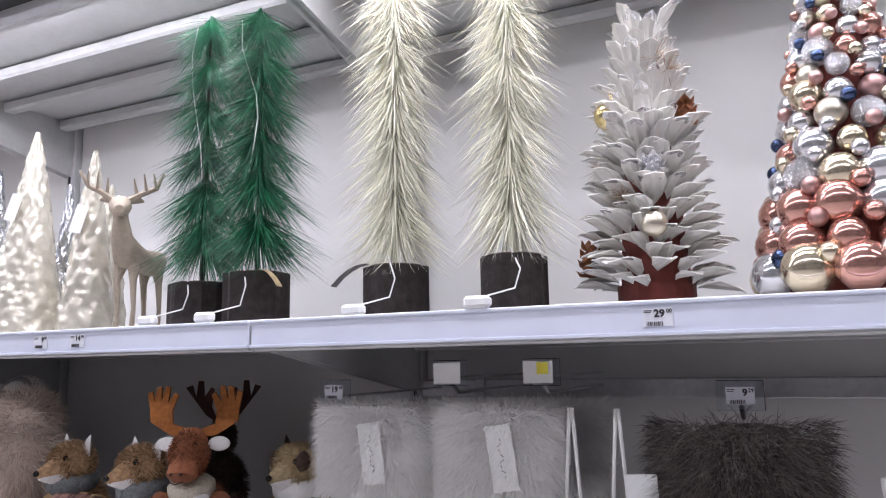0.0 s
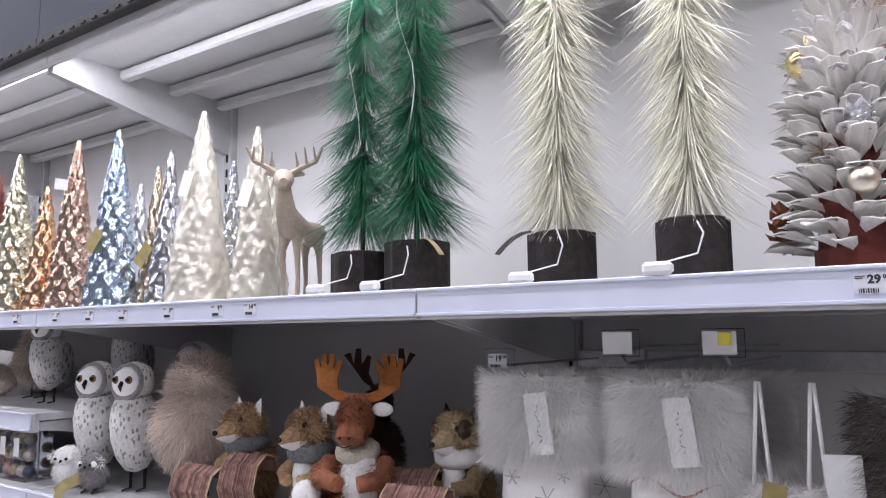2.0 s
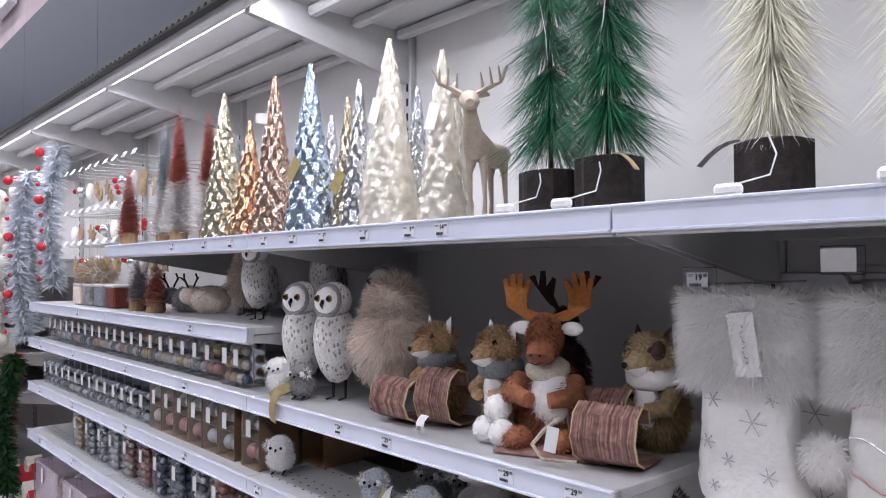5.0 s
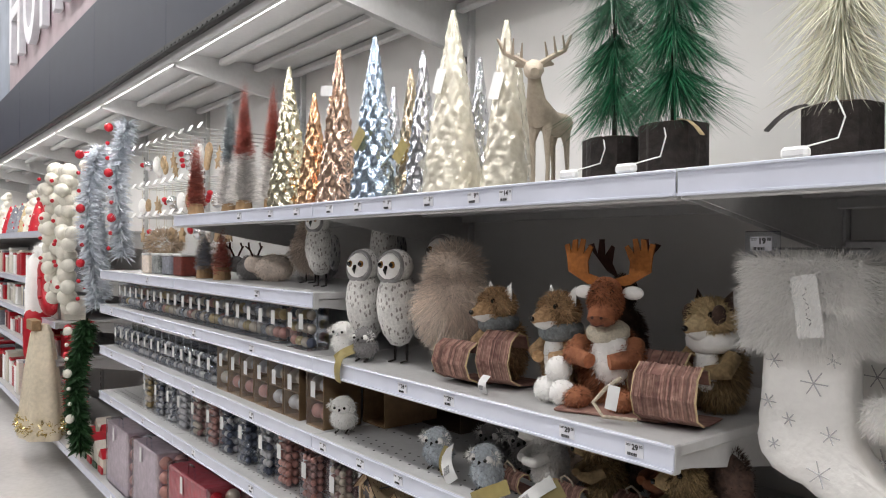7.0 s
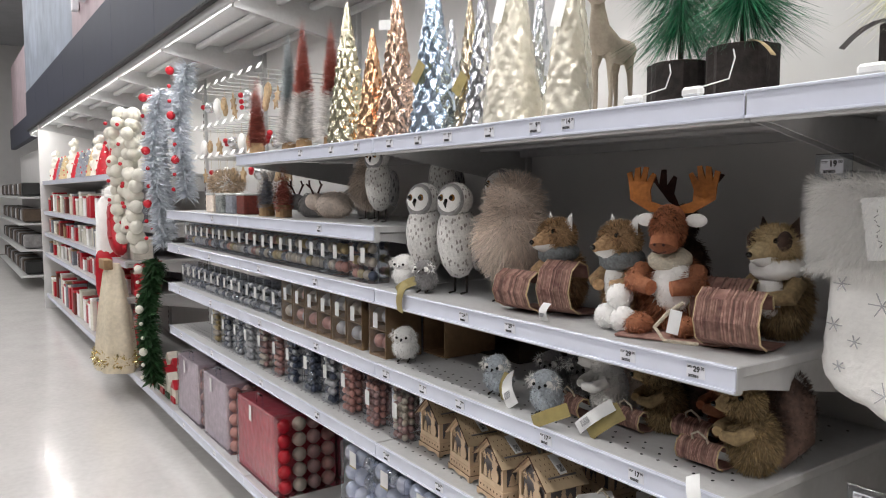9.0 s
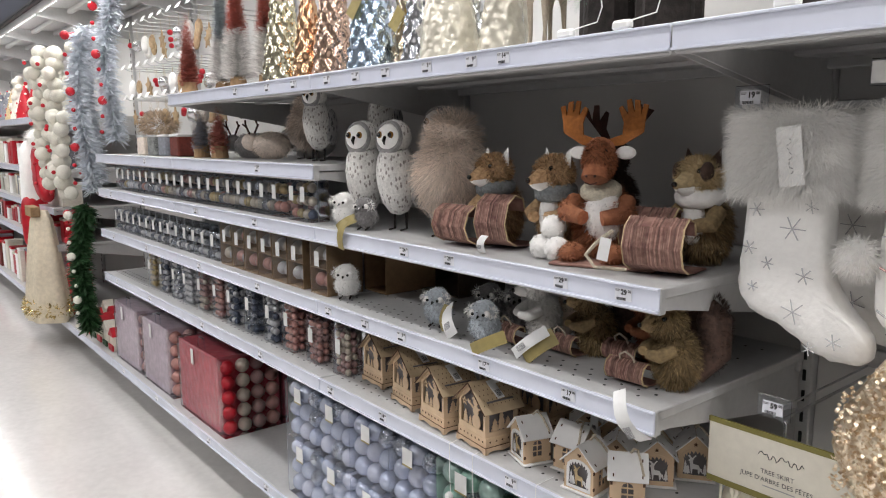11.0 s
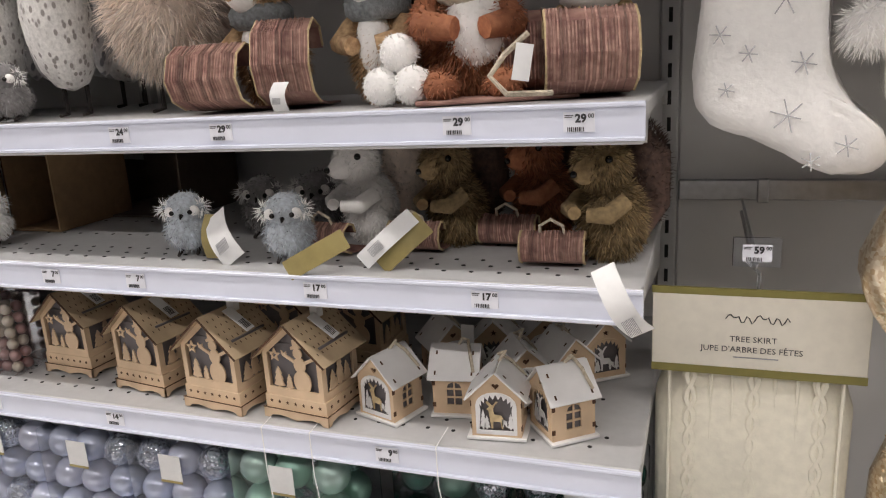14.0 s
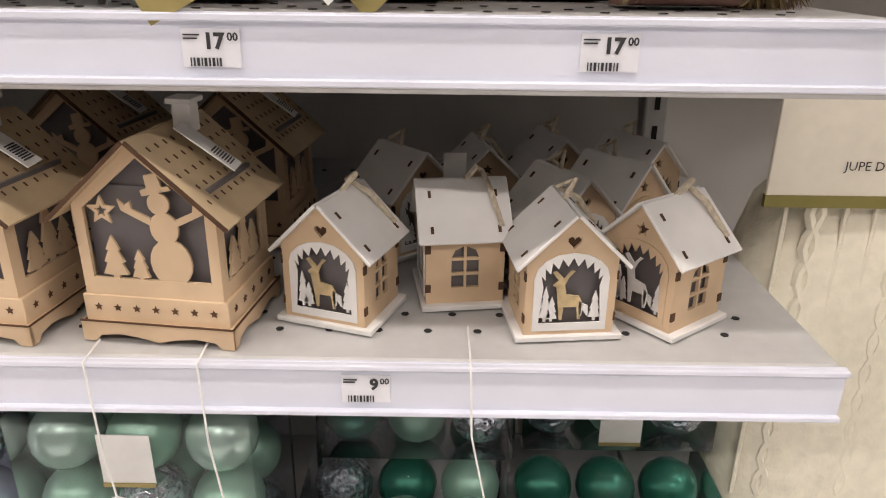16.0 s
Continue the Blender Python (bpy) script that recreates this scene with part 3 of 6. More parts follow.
needle_tree(-0.222, 0.12, 0.612, 0.060, 0.082, GREEN, "dark green tinsel needle tree on a bark log base", 3, 6, 4300, 0.155, 0.0013, 64, 0.30, 0)
needle_tree(-0.086, 0.115, 0.60, 0.060, 0.092, GREEN, "bright green tinsel needle tree on a bark log base", 4, 6, 5600, 0.16, 0.0013, 68, 0.30, 1)
needle_tree(0.203, 0.12, 0.68, 0.053, 0.085, CREAM, "cream raffia needle tree on a bark log base", 5, 6, 3600, 0.14, 0.0019, 60, 0.18, -1)
needle_tree(0.420, 0.095, 0.70, 0.050, 0.083, CREAM, "pale cream raffia needle tree on a bark log base", 6, 6, 3300, 0.135, 0.0019, 60, 0.18, 0)


def petal_tree():
    t = thing("petal_tree", pose(0.625, 0.13, TOP["A"]), "white wood petal tree with glittered tips and baubles", "christmas tree")
    part("base", lathe([(0.055, 0), (0.055, 0.03)], 20), REDCARD, t, "red brown round base")
    part("core", lathe([(0.05, 0.03), (0.042, 0.15), (0.014, 0.42)], 14), REDCARD, t)
    rng = np.random.default_rng(8)
    outline = [(0, 0), (0.010, 0.012), (0.0145, 0.03), (0.011, 0.048), (0, 0.056), (-0.011, 0.048), (-0.0145, 0.03), (-0.010, 0.012)]
    geo = [(x, 0.006 * math.sin(z * 56) + x * x * 18, z) for x, z in outline] + [(x * 0.95, 0.006 * math.sin(z * 56) + x * x * 18 + 0.0015, z) for x, z in outline]
    faces = [tuple(range(8)), tuple(range(15, 7, -1))] + [(i, 8 + i, 8 + (i + 1) % 8, (i + 1) % 8) for i in range(8)]
    petal = mesh("petal", (geo, faces), PETAL)
    tip = mesh("glitter_tip", ([(p[0] * 0.8, p[1] - 0.0015, p[2] + 0.001) for p in geo[2:7]], [(0, 1, 2), (0, 2, 3), (0, 3, 4)]), FROST)
    n = 290
    for i in range(n):
        u = (i + 0.5) / n
        z = 0.022 + 0.398 * (0.55 * (1 - math.sqrt(1 - u)) + 0.45 * u)
        r = 0.05 * (1 - (z - 0.03) / 0.56) + 0.006
        a = i * 2.39996 + rng.uniform(-0.2, 0.2)
        lean = 26 + 58 * (1 - u) + rng.uniform(-16, 16)
        at = pose(r * math.cos(a), r * math.sin(a), z, 0, 0, math.degrees(a) + 90) @ pose(0, 0, 0, lean, 0, rng.uniform(-15, 15))
        p = part("petal", petal, PETAL, t, at=at @ Matrix.Scale(rng.uniform(0.85, 1.25), 4))
        if i % 3 == 0:
            part("glitter_tip", tip, FROST, p)
    def spot(a, z, out):
        r = (0.055 + out) * (1 - (z - 0.03) / 0.5) + 0.022
        return r * math.cos(radians(a)), r * math.sin(radians(a)), z
    part("gold_bauble", ball(*spot(-150, 0.285, 0.02), 0.021), GOLD, t, "shiny gold bauble", True)
    part("silver_bauble", ball(*spot(-80, 0.105, 0.03), 0.018), CHAMPAGNE, t, "champagne bauble", True)
    for a, z, m, nm in ((-165, 0.065, CONE, "pine_cone"), (-20, 0.275, CONE, "pine_cone"), (-78, 0.185, FROST, "foil_flower")):
        x, y, zz = spot(a, z, 0.02)
        bits = [moved(([(0, 0, 0), (0.012, 0.004, 0.012), (0, 0.002, 0.026), (-0.012, 0.004, 0.012)], [(0, 1, 2, 3)]), pose(x, y, zz - 0.02 + 0.012 * (k // 6), 0, 0, k * 61) @ pose(0, 0, 0, -60 + 12 * (k // 6), 0, 0)) for k in range(20)]
        part(nm, join(ball(x, y, zz, 0.014), *bits), m, t, "copper brown pine cone" if m is CONE else "silver foil flower")
    for k, (a, z) in enumerate(((-170, 0.21), (-110, 0.15), (-60, 0.36), (-175, 0.29), (-40, 0.34))):
        c = spot(a, z, 0.02)
        v, w = on_ball(60, c, (0.003,) * 3, k)
        part("twig_burst", strands(v, w, 0.035, 0.0012, 0, k, 0.2), TWIG, t, "spiky dry twig burst")


petal_tree()


def ball_tree():
    t = thing("bauble_tree", pose(0.885, 0.15, TOP["A"]), "cone tree of rose, silver and pale gold baubles", "christmas tree")
    part("core", lathe([(0.10, 0), (0.02, 0.46)], 16), REDCARD, t)
    rng = np.random.default_rng(9)
    mats = [ROSE, SILVER, PALEGOLD, MATTEROSE, CHAMPAGNE, NAVYBALL, FROST, ROSE, MATTEROSE, SILVER]
    meshes = [mesh("bauble", ball(0, 0, 0, 1, n=18), m, True) for m in mats]
    z = 0.022
    while z < 0.5:
        ring = 0.105 * (1 - z / 0.56) + 0.006
        size = 0.033 * (1 - z / 0.8)
        n = max(4, int(2 * math.pi * ring / (size * 1.75)))
        off = rng.uniform(0, 6)
        for i in range(n):
            a = off + 2 * math.pi * i / n
            s = size * rng.uniform(0.72, 1.12)
            k = (0, 1, 2, 3, 4, 6, 7, 2, 9, 1, 2)[rng.integers(0, 11)]
            part("bauble", meshes[k], None, t, at=pose(ring * math.cos(a), ring * math.sin(a), max(z, s) + rng.uniform(-0.004, 0.004) * (z > 0.05)) @ Matrix.Scale(s, 4))
        for i in range(n):
            a = off + 2 * math.pi * (i + 0.5) / n
            part("small_bauble", meshes[(5, 1, 0, 2, 3)[(i * 3 + n) % 5]], None, t, at=pose((ring + 0.01) * math.cos(a), (ring + 0.01) * math.sin(a), z + size * 0.9) @ Matrix.Scale(size * 0.42, 4))
        z += size * 1.5


ball_tree()


def glass_cone(x, y, h, r, material, label, tag=0):
    t = thing("glass_tree", pose(x, y, TOP["A"], 0, 0, x * 300), label, "christmas tree", "mercury glass trees")
    rng = random.Random(int(x * 1000))
    r *= 0.86
    n, rows = 40, int(h / 0.0065)
    deep = 0.003 if material is PEARL else 0.0065
    around, tall = max(6, int(r * 2 * math.pi / 0.042)), 0.034
    v, f = [], []
    for k in range(rows + 1):
        z = h * k / rows
        base = r * (1 - k / rows) ** 0.9 + 0.004
        for i in range(n):
            a = 2 * math.pi * i / n
            dent = math.sin(around * a + math.pi * (int(z / tall) % 2) + 0.5 * math.sin(z * 37)) * math.sin(math.pi * (z % tall) / tall)
            q = base * (1 + 0.02 * math.sin(3 * a + z * 21)) + min(deep, base * 0.16) * dent + rng.uniform(-0.0006, 0.0006)
            v.append((q * math.cos(a), q * math.sin(a), z))
    f = [(k * n + i, k * n + (i + 1) % n, (k + 1) * n + (i + 1) % n, (k + 1) * n + i) for k in range(rows) for i in range(n)]
    f += [tuple(range(n - 1, -1, -1)), tuple(range(rows * n, (rows + 1) * n))]
    part("cone", (v, f), material, t, "", True)
    back = pose(0, 0, 0, 0, 0, -x * 300)
    if tag == 1:
        part("price_tag", moved(block(0, 0, 0, 0.035, 0.001, 0.06), back @ pose(0.005, -r * 0.55 - 0.006, h * 0.6, -8, 12, 0)), PAPER, t, "white barcode swing tag")
    if tag == 2:
        part("swing_tag", moved(block(0, 0, 0, 0.04, 0.001, 0.06), back @ pose(0.01, -r * 0.8 - 0.008, h * 0.36, -8, 35, 0)), TAGGOLD, t, "gold card swing tag")
    if tag == 3:
        part("price_tag", moved(block(0, 0, 0, 0.07, 0.001, 0.03), back @ pose(0.0, -r * 0.5 - 0.012, h * 0.72, 0, 10, 0)), PAPER, t, "white barcode swing tag")


PEARL = hammered("pearl_glass", (0.72, 0.68, 0.57), 0.16, 60)
PEARL.node_tree.nodes["Principled BSDF"].inputs["Metallic"].default_value = 0.3
GSILVER, GGOLD = hammered("silver_glass", (0.82, 0.84, 0.88)), hammered("gold_glass", (0.85, 0.80, 0.60))
GCHAMP = hammered("champagne_glass", (0.85, 0.72, 0.52))
GCOPPER, GROSE, GBLUE = hammered("copper_glass", (0.88, 0.55, 0.33)), hammered("rose_copper_glass", (0.78, 0.55, 0.42)), hammered("ice_blue_glass", (0.62, 0.76, 0.92))
glass_cone(-0.70, 0.10, 0.455, 0.088, PEARL, "tall pearl white dimpled glass tree", 1)
glass_cone(-0.51, 0.10, 0.385, 0.062, PEARL, "pearl white dimpled glass tree", 1)
glass_cone(-0.575, 0.20, 0.34, 0.05, PEARL, "slim pearl white glass tree beside the deer")
glass_cone(-0.735, 0.22, 0.365, 0.045, GSILVER, "small silver mirrored glass tree")
glass_cone(-0.835, 0.11, 0.385, 0.05, GSILVER, "silver mirrored glass tree")
glass_cone(-0.93, 0.14, 0.36, 0.05, GCHAMP, "small champagne mirrored glass tree", 2)
glass_cone(-1.02, 0.08, 0.46, 0.075, GBLUE, "ice blue mirrored glass tree", 2)
glass_cone(-1.13, 0.22, 0.355, 0.05, GSILVER, "small pale silver glass tree at the back")
glass_cone(-1.25, 0.10, 0.475, 0.072, GROSE, "dark rose copper mirrored glass tree", 3)
glass_cone(-1.385, 0.09, 0.36, 0.06, GCOPPER, "bright copper mirrored glass tree")
glass_cone(-1.47, 0.24, 0.38, 0.05, GGOLD, "champagne gold mirrored glass tree")
glass_cone(-1.56, 0.09, 0.478, 0.078, GGOLD, "tall pale gold mirrored glass tree")


def brush_tree(x, y, base, h, r, material, tips, label, seed):
    t = thing("bottle_brush_tree", pose(x, y, base), label, "christmas tree", "bottle brush trees")
    part("foot", lathe([(0.035, 0), (0.03, 0.05)], 14), CARD, t, "small wooden foot")
    for nm, lo, hi, m in (("lower_bristles", 0.05, 0.05 + (h - 0.05) * 0.36, tips), ("upper_bristles", 0.05 + (h - 0.05) * 0.36, h, material)):
        n = int(6500 * (hi - lo) / 0.3)
        rng = np.random.default_rng(seed)
        z = rng.uniform(lo, hi, n)
        a = rng.uniform(0, 6.283, n)
        d = np.stack([np.cos(a), np.sin(a), 0.15 + 0 * a], 1)
        v, f = strands(np.stack([0 * z, 0 * z, z], 1), d, 1.0, 0.0024 / r, 0.0, seed, 0.12)
        v = np.asarray(v).reshape(-1, 5, 3)
        k = (r * (1.02 - (z - 0.05) / (h - 0.05)))[:, None, None]
        part(nm, (((v - v[:, :1]) * k + v[:, :1]).reshape(-1, 3).tolist(), f), m, t)


REDBRUSH = mat("red_bristle", (0.42, 0.12, 0.09), 0.7, 0, 60, 0.2, 0, island=0.35)
WHITEBRUSH = mat("white_bristle", (0.75, 0.72, 0.70), 0.8, 0, 60, 0.1, 0, island=0.35)
SILVERBRUSH = mat("silver_bristle", (0.42, 0.46, 0.48), 0.5, 0.3, 60, 0.15, 0, island=0.35)
brush_tree(-2.0, 0.12, TOP["A"], 0.515, 0.08, REDBRUSH, WHITEBRUSH, "red bottle brush tree with white lower branches", 1)
brush_tree(-1.81, 0.15, TOP["A"], 0.48, 0.075, REDBRUSH, WHITEBRUSH, "second red bottle brush tree with white lower branches", 2)
brush_tree(-2.24, 0.16, TOP["A"], 0.52, 0.075, SILVERBRUSH, WHITEBRUSH, "silver bottle brush tree with white lower branches", 3)
brush_tree(-1.93, 0.32, TOP["A"], 0.45, 0.06, SILVERBRUSH, WHITEBRUSH, "silver grey bottle brush tree behind", 4)
brush_tree(-2.38, 0.07, TOP["A"], 0.33, 0.05, REDBRUSH, REDBRUSH, "small dusty red bottle brush tree", 5)


def deer(x, y, base, s=1.0, turn=0):
    legs = [tube([(lx, ly, 0), (lx + 0.004, ly, 0.05), (lx - 0.002, ly, 0.11), (lx * 0.9, ly * 0.8, 0.15)], [0.006, 0.005, 0.008, 0.016], 8) for lx in (-0.052, 0.052) for ly in (-0.018, 0.02)]
    body = tube([(0.075, 0, 0.145), (0.06, 0, 0.16), (0.0, 0, 0.16), (-0.05, 0, 0.168), (-0.075, 0, 0.2), (-0.082, 0, 0.24), (-0.086, 0, 0.265)], [0.012, 0.031, 0.028, 0.034, 0.023, 0.016, 0.015], 12)
    head = tube([(-0.07, 0, 0.268), (-0.09, 0, 0.268), (-0.12, -0.004, 0.257), (-0.135, -0.006, 0.252)], [0.016, 0.024, 0.015, 0.010], 10)
    ears = [tube([(-0.078, k * 0.012, 0.278), (-0.07, k * 0.035, 0.288), (-0.068, k * 0.045, 0.284)], [0.004, 0.008, 0.002], 6) for k in (-1, 1)]
    horns = []
    for k in (-1, 1):
        horns.append(tube([(-0.082, k * 0.01, 0.28), (-0.075, k * 0.04, 0.30), (-0.07, k * 0.07, 0.315), (-0.085, k * 0.085, 0.345)], [0.0075, 0.0065, 0.0055, 0.003], 6))
        for u, q in ((0.03, 0.03), (0.05, 0.035), (0.07, 0.03)):
            horns.append(tube([(-0.076, k * u, 0.29 + u * 0.33), (-0.095, k * (u - 0.004), 0.29 + u * 0.33 + q)], [0.004, 0.0015], 5))
    swing = pose(-0.086, 0, 0, 0, 0, 24) @ pose(0.086, 0, 0)
    head, ears, horns = moved(head, swing), [moved(g, swing) for g in ears], [moved(g, swing) for g in horns]
    tail = tube([(0.085, 0, 0.17), (0.098, 0, 0.155)], [0.012, 0.004], 6)
    ob = new("deer_figurine", mesh("deer_figurine", join(*legs, body, head, *ears, *horns, tail), FOAM, True))
    ob.matrix_basis = pose(x, y, base, 0, 0, turn) @ Matrix.Scale(s, 4)
    tagged(ob, "beige flocked standing deer figurine with antlers", "deer figurine")


deer(-0.42, 0.15, TOP["A"], 0.92, 106)

# ---- plush animals ----


def furry(c, r, n, length, seed, lo=-1.0, fall=0.6):
    v, d = on_ball(n, c, r, seed, lo)
    return strands(v, d + np.array([[0, 0, -fall]]), length, 0.0016, 0.1, seed, 0.35)


def eyes(t, sep, y, z, r, ring=None):
    for k in (-1, 1):
        if ring:
            part("eye_ring", ball(k * sep, y + 0.004, z, r * 1.5, r * 0.8, r * 1.5, 10), ring, t, "", True)
        part("eye", ball(k * sep, y - (0.003 if ring else 0), z, r, r, r, 10), EYE, t, "glossy black eye", True)


def big_owl(x, y, base, turn, label, s=1.0):
    t = thing("plush_owl", pose(x, y, base, 0, 0, turn) @ Matrix.Diagonal((0.9 * s, 0.92 * s, s, 1)), label, "plush owl", "plush snowy owls")
    prof = [(0.005, 0.045), (0.03, 0.055), (0.05, 0.085), (0.062, 0.13), (0.064, 0.175), (0.056, 0.215), (0.045, 0.235)]
    part("body", moved(lathe(prof, 20), pose(0, 0, 0, 8, 0, 0)), OWLWHITE, t, "white plush with dark grey flecks", True)
    part("belly", ball(0, -0.022, 0.105, 0.042, 0.04, 0.055), WHITEFUR, t, "plain white plush belly", True)
    part("head", ball(0, -0.03, 0.268, 0.056, 0.052, 0.05), OWLWHITE, t, "", True)
    part("ruff", moved(lathe([(0.046, -0.008), (0.05, 0), (0.044, 0.008)], 20), pose(0, -0.062, 0.266, 80, 0, 0)), GREYFUR, t, "grey ruff round the face", True)
    part("face", ball(0, -0.066, 0.266, 0.042, 0.02, 0.037), WHITEFUR, t, "white face", True)
    eyes(t, 0.02, -0.086, 0.274, 0.0065, AMBER)
    part("beak", tube([(0, -0.083, 0.268), (0, -0.092, 0.258), (0, -0.088, 0.246)], [0.006, 0.006, 0.001], 6), EYE, t, "black beak")
    part("fluff", furry((0, 0.0, 0.15), (0.062, 0.06, 0.09), 900, 0.014, 5), OWLWHITE, t)
    for k in (-1, 1):
        part("wing", ball(k * 0.056, 0.015, 0.14, 0.016, 0.045, 0.075), OWLGREY, t, "grey folded wing", True)
        part("leg", tube([(k * 0.022, 0, 0.06), (k * 0.022, 0, 0.004), (k * 0.022, -0.035, 0.003)], [0.005, 0.004, 0.003], 6), BARK, t, "thin dark leg")
    return t


big_owl(-1.135, 0.14, TOP["B"], 25, "tall white plush owl with grey flecks, standing")
big_owl(-0.985, 0.15, TOP["B"], 22, "white plush owl with amber eyes, standing")
big_owl(-1.49, 0.18, TOP["F"], 25, "white flecked plush owl on the upper shelf", 0.82)
big_owl(-1.36, 0.36, TOP["F"], 20, "flecked plush owl at the back of the shelf", 0.86)
big_owl(-1.10, 0.42, TOP["B"], 20, "flecked plush owl in the shade behind", 1.15)


def small_bird(x, y, base, turn, s, body, face, label, tail=False, group="small plush birds"):
    t = thing("plush_bird", pose(x, y, base, 0, 0, turn) @ Matrix.Scale(s, 4), label, "plush bird", group)
    part("body", ball(0, 0, 0.045, 0.038, 0.038, 0.04), body, t, "", True)
    part("head", ball(0, -0.008, 0.08, 0.034, 0.032, 0.029), body, t, "", True)
    part("fluff", join(furry((0, 0, 0.045), (0.037, 0.037, 0.038), 700, 0.012, 1), furry((0, -0.008, 0.08), (0.033, 0.031, 0.028), 400, 0.008, 2)), body, t)
    for k in (-1, 1):
        part("cheek", join(ball(k * 0.019, -0.031, 0.080, 0.010, 0.006, 0.009), furry((k * 0.03, -0.02, 0.082), (0.008, 0.008, 0.01), 90, 0.016, 4, -1, 0.1)), face, t, "pale fluffy cheek", True)
        part("foot", tube([(k * 0.014, -0.005, 0.01), (k * 0.016, -0.03, 0.003)], [0.004, 0.003], 5), BARK, t)
    eyes(t, 0.015, -0.041, 0.079, 0.0042)
    part("beak", tube([(0, -0.04, 0.074), (0, -0.048, 0.069)], [0.004, 0.001], 6), EYE, t)
    if tail:
        part("tail", moved(block(0, 0, 0, 0.012, 0.08, 0.003, 0.001), pose(0.01, 0.06, 0.02, -18, 0, 0)), GREYFUR, t, "long grey tail")
    return t


small_bird(-1.17, 0.075, TOP["B"], 30, 0.95, WHITEFUR, WHITEFUR, "small white plush owl chick with black eyes")
small_bird(-1.055, 0.075, TOP["B"], 25, 0.88, GREYFUR, WHITEFUR, "small grey plush owl chick with white face")
small_bird(-1.185, 0.085, TOP["C"], 40, 1.0, WHITEFUR, WHITEFUR, "round white plush bird with a long grey tail", True)
small_bird(-0.737, 0.09, TOP["C"], 25, 0.95, BLUEFUR, WHITEFUR, "blue grey plush owl chick with white cheeks")
small_bird(-0.538, 0.075, TOP["C"], 20, 0.98, BLUEFUR, WHITEFUR, "blue grey plush owl chick beside a paper tag")
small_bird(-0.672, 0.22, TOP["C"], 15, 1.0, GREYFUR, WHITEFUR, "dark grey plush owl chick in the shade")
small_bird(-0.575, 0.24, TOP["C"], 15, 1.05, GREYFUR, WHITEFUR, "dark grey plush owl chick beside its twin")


def puff_bird(x, y, base, s, label):
    t = thing("fluffy_bird", pose(x, y, base, 0, 0, 20) @ Matrix.Scale(s, 4), label, "plush bird", "fluffy birds")
    part("body", ball(0, 0, 0.17, 0.085, 0.085, 0.095), PUFF, t, "", True)
    part("neck", ball(0.0, 0.01, 0.265, 0.06, 0.06, 0.06), PUFF, t, "", True)
    part("fibres", join(furry((0, 0, 0.17), (0.085, 0.085, 0.095), 5200, 0.045, 3), furry((0, 0.01, 0.265), (0.06, 0.06, 0.06), 2600, 0.04, 6, -1, 0.1)), PUFF, t, "long shaggy pinkish fibres")
    for k in (-1, 1):
        part("leg", tube([(k * 0.03, 0, 0.09), (k * 0.03, 0, 0.006), (k * 0.03, -0.05, 0.004)], [0.005, 0.004, 0.003], 6), BARK, t, "thin dark wire leg")


puff_bird(-0.78, 0.17, TOP["B"], 1.0, "shaggy pinkish beige fluffy bird on thin legs")
puff_bird(-1.72, 0.26, TOP["F"], 0.72, "shaggy beige fluffy bird on the upper shelf")


def birch_roll(t, m, w, h, label="curled birch bark sled front"):
    """A curled-up sheet of bark, w wide, h high, with a pale rope edge."""
    sec = [(0.10, 0.0), (0.04, 0.001), (0.0, 0.006), (-0.03, 0.02), (-0.042, 0.05), (-0.03, 0.085), (-0.005, 0.1), (0.022, 0.092), (0.03, 0.07)]
    sec = [(a * h / 0.1, b * h / 0.1) for a, b in sec]
    rough = random.Random(int(w * 1e4 + h * 1e3))
    strips = []
    for q in range(26):
        u = -w / 2 + w * (q + 0.5) / 26
        lo = rough.randrange(1, 4)
        strips.append(tube([(u + rough.uniform(-0.001, 0.001), a * 1.02, b + 0.0012) for a, b in sec[lo:rough.randrange(6, 9)]], w / 60 * rough.uniform(0.6, 1.0), 5))
    v = [(sx, y, z) for k in (0, 1) for sx in (-w / 2, -w / 6, w / 6, w / 2) for y, z in [(a + (0.003 if k and i > 1 else 0), b + (0.003 if k and i < 3 else 0) - (0.003 if k and i > 5 else 0)) for i, (a, b) in enumerate(sec)]]
    n = len(sec)
    f = [(q * n + i, (q + 1) * n + i, (q + 1) * n + i + 1, q * n + i + 1) for q in (0, 1, 2, 4, 5, 6) for i in range(n - 1)]
    f += [(q * n + i, q * n + i + 1, (q + 4) * n + i + 1, (q + 4) * n + i) for q in (0, 3) for i in range(n - 1)]
    p = part("bark_sled", (v, f), BIRCH, t, label, True, at=m)
    tagged(part("bark_relief", join(*strips), STRIPS, p), kind="stuff")
    for k in (-1, 1):
        part("bark_edge", tube([(k * w / 2, a, b) for a, b in sec[2:]], 0.002, 5), PALESTRAW, p)
    return p


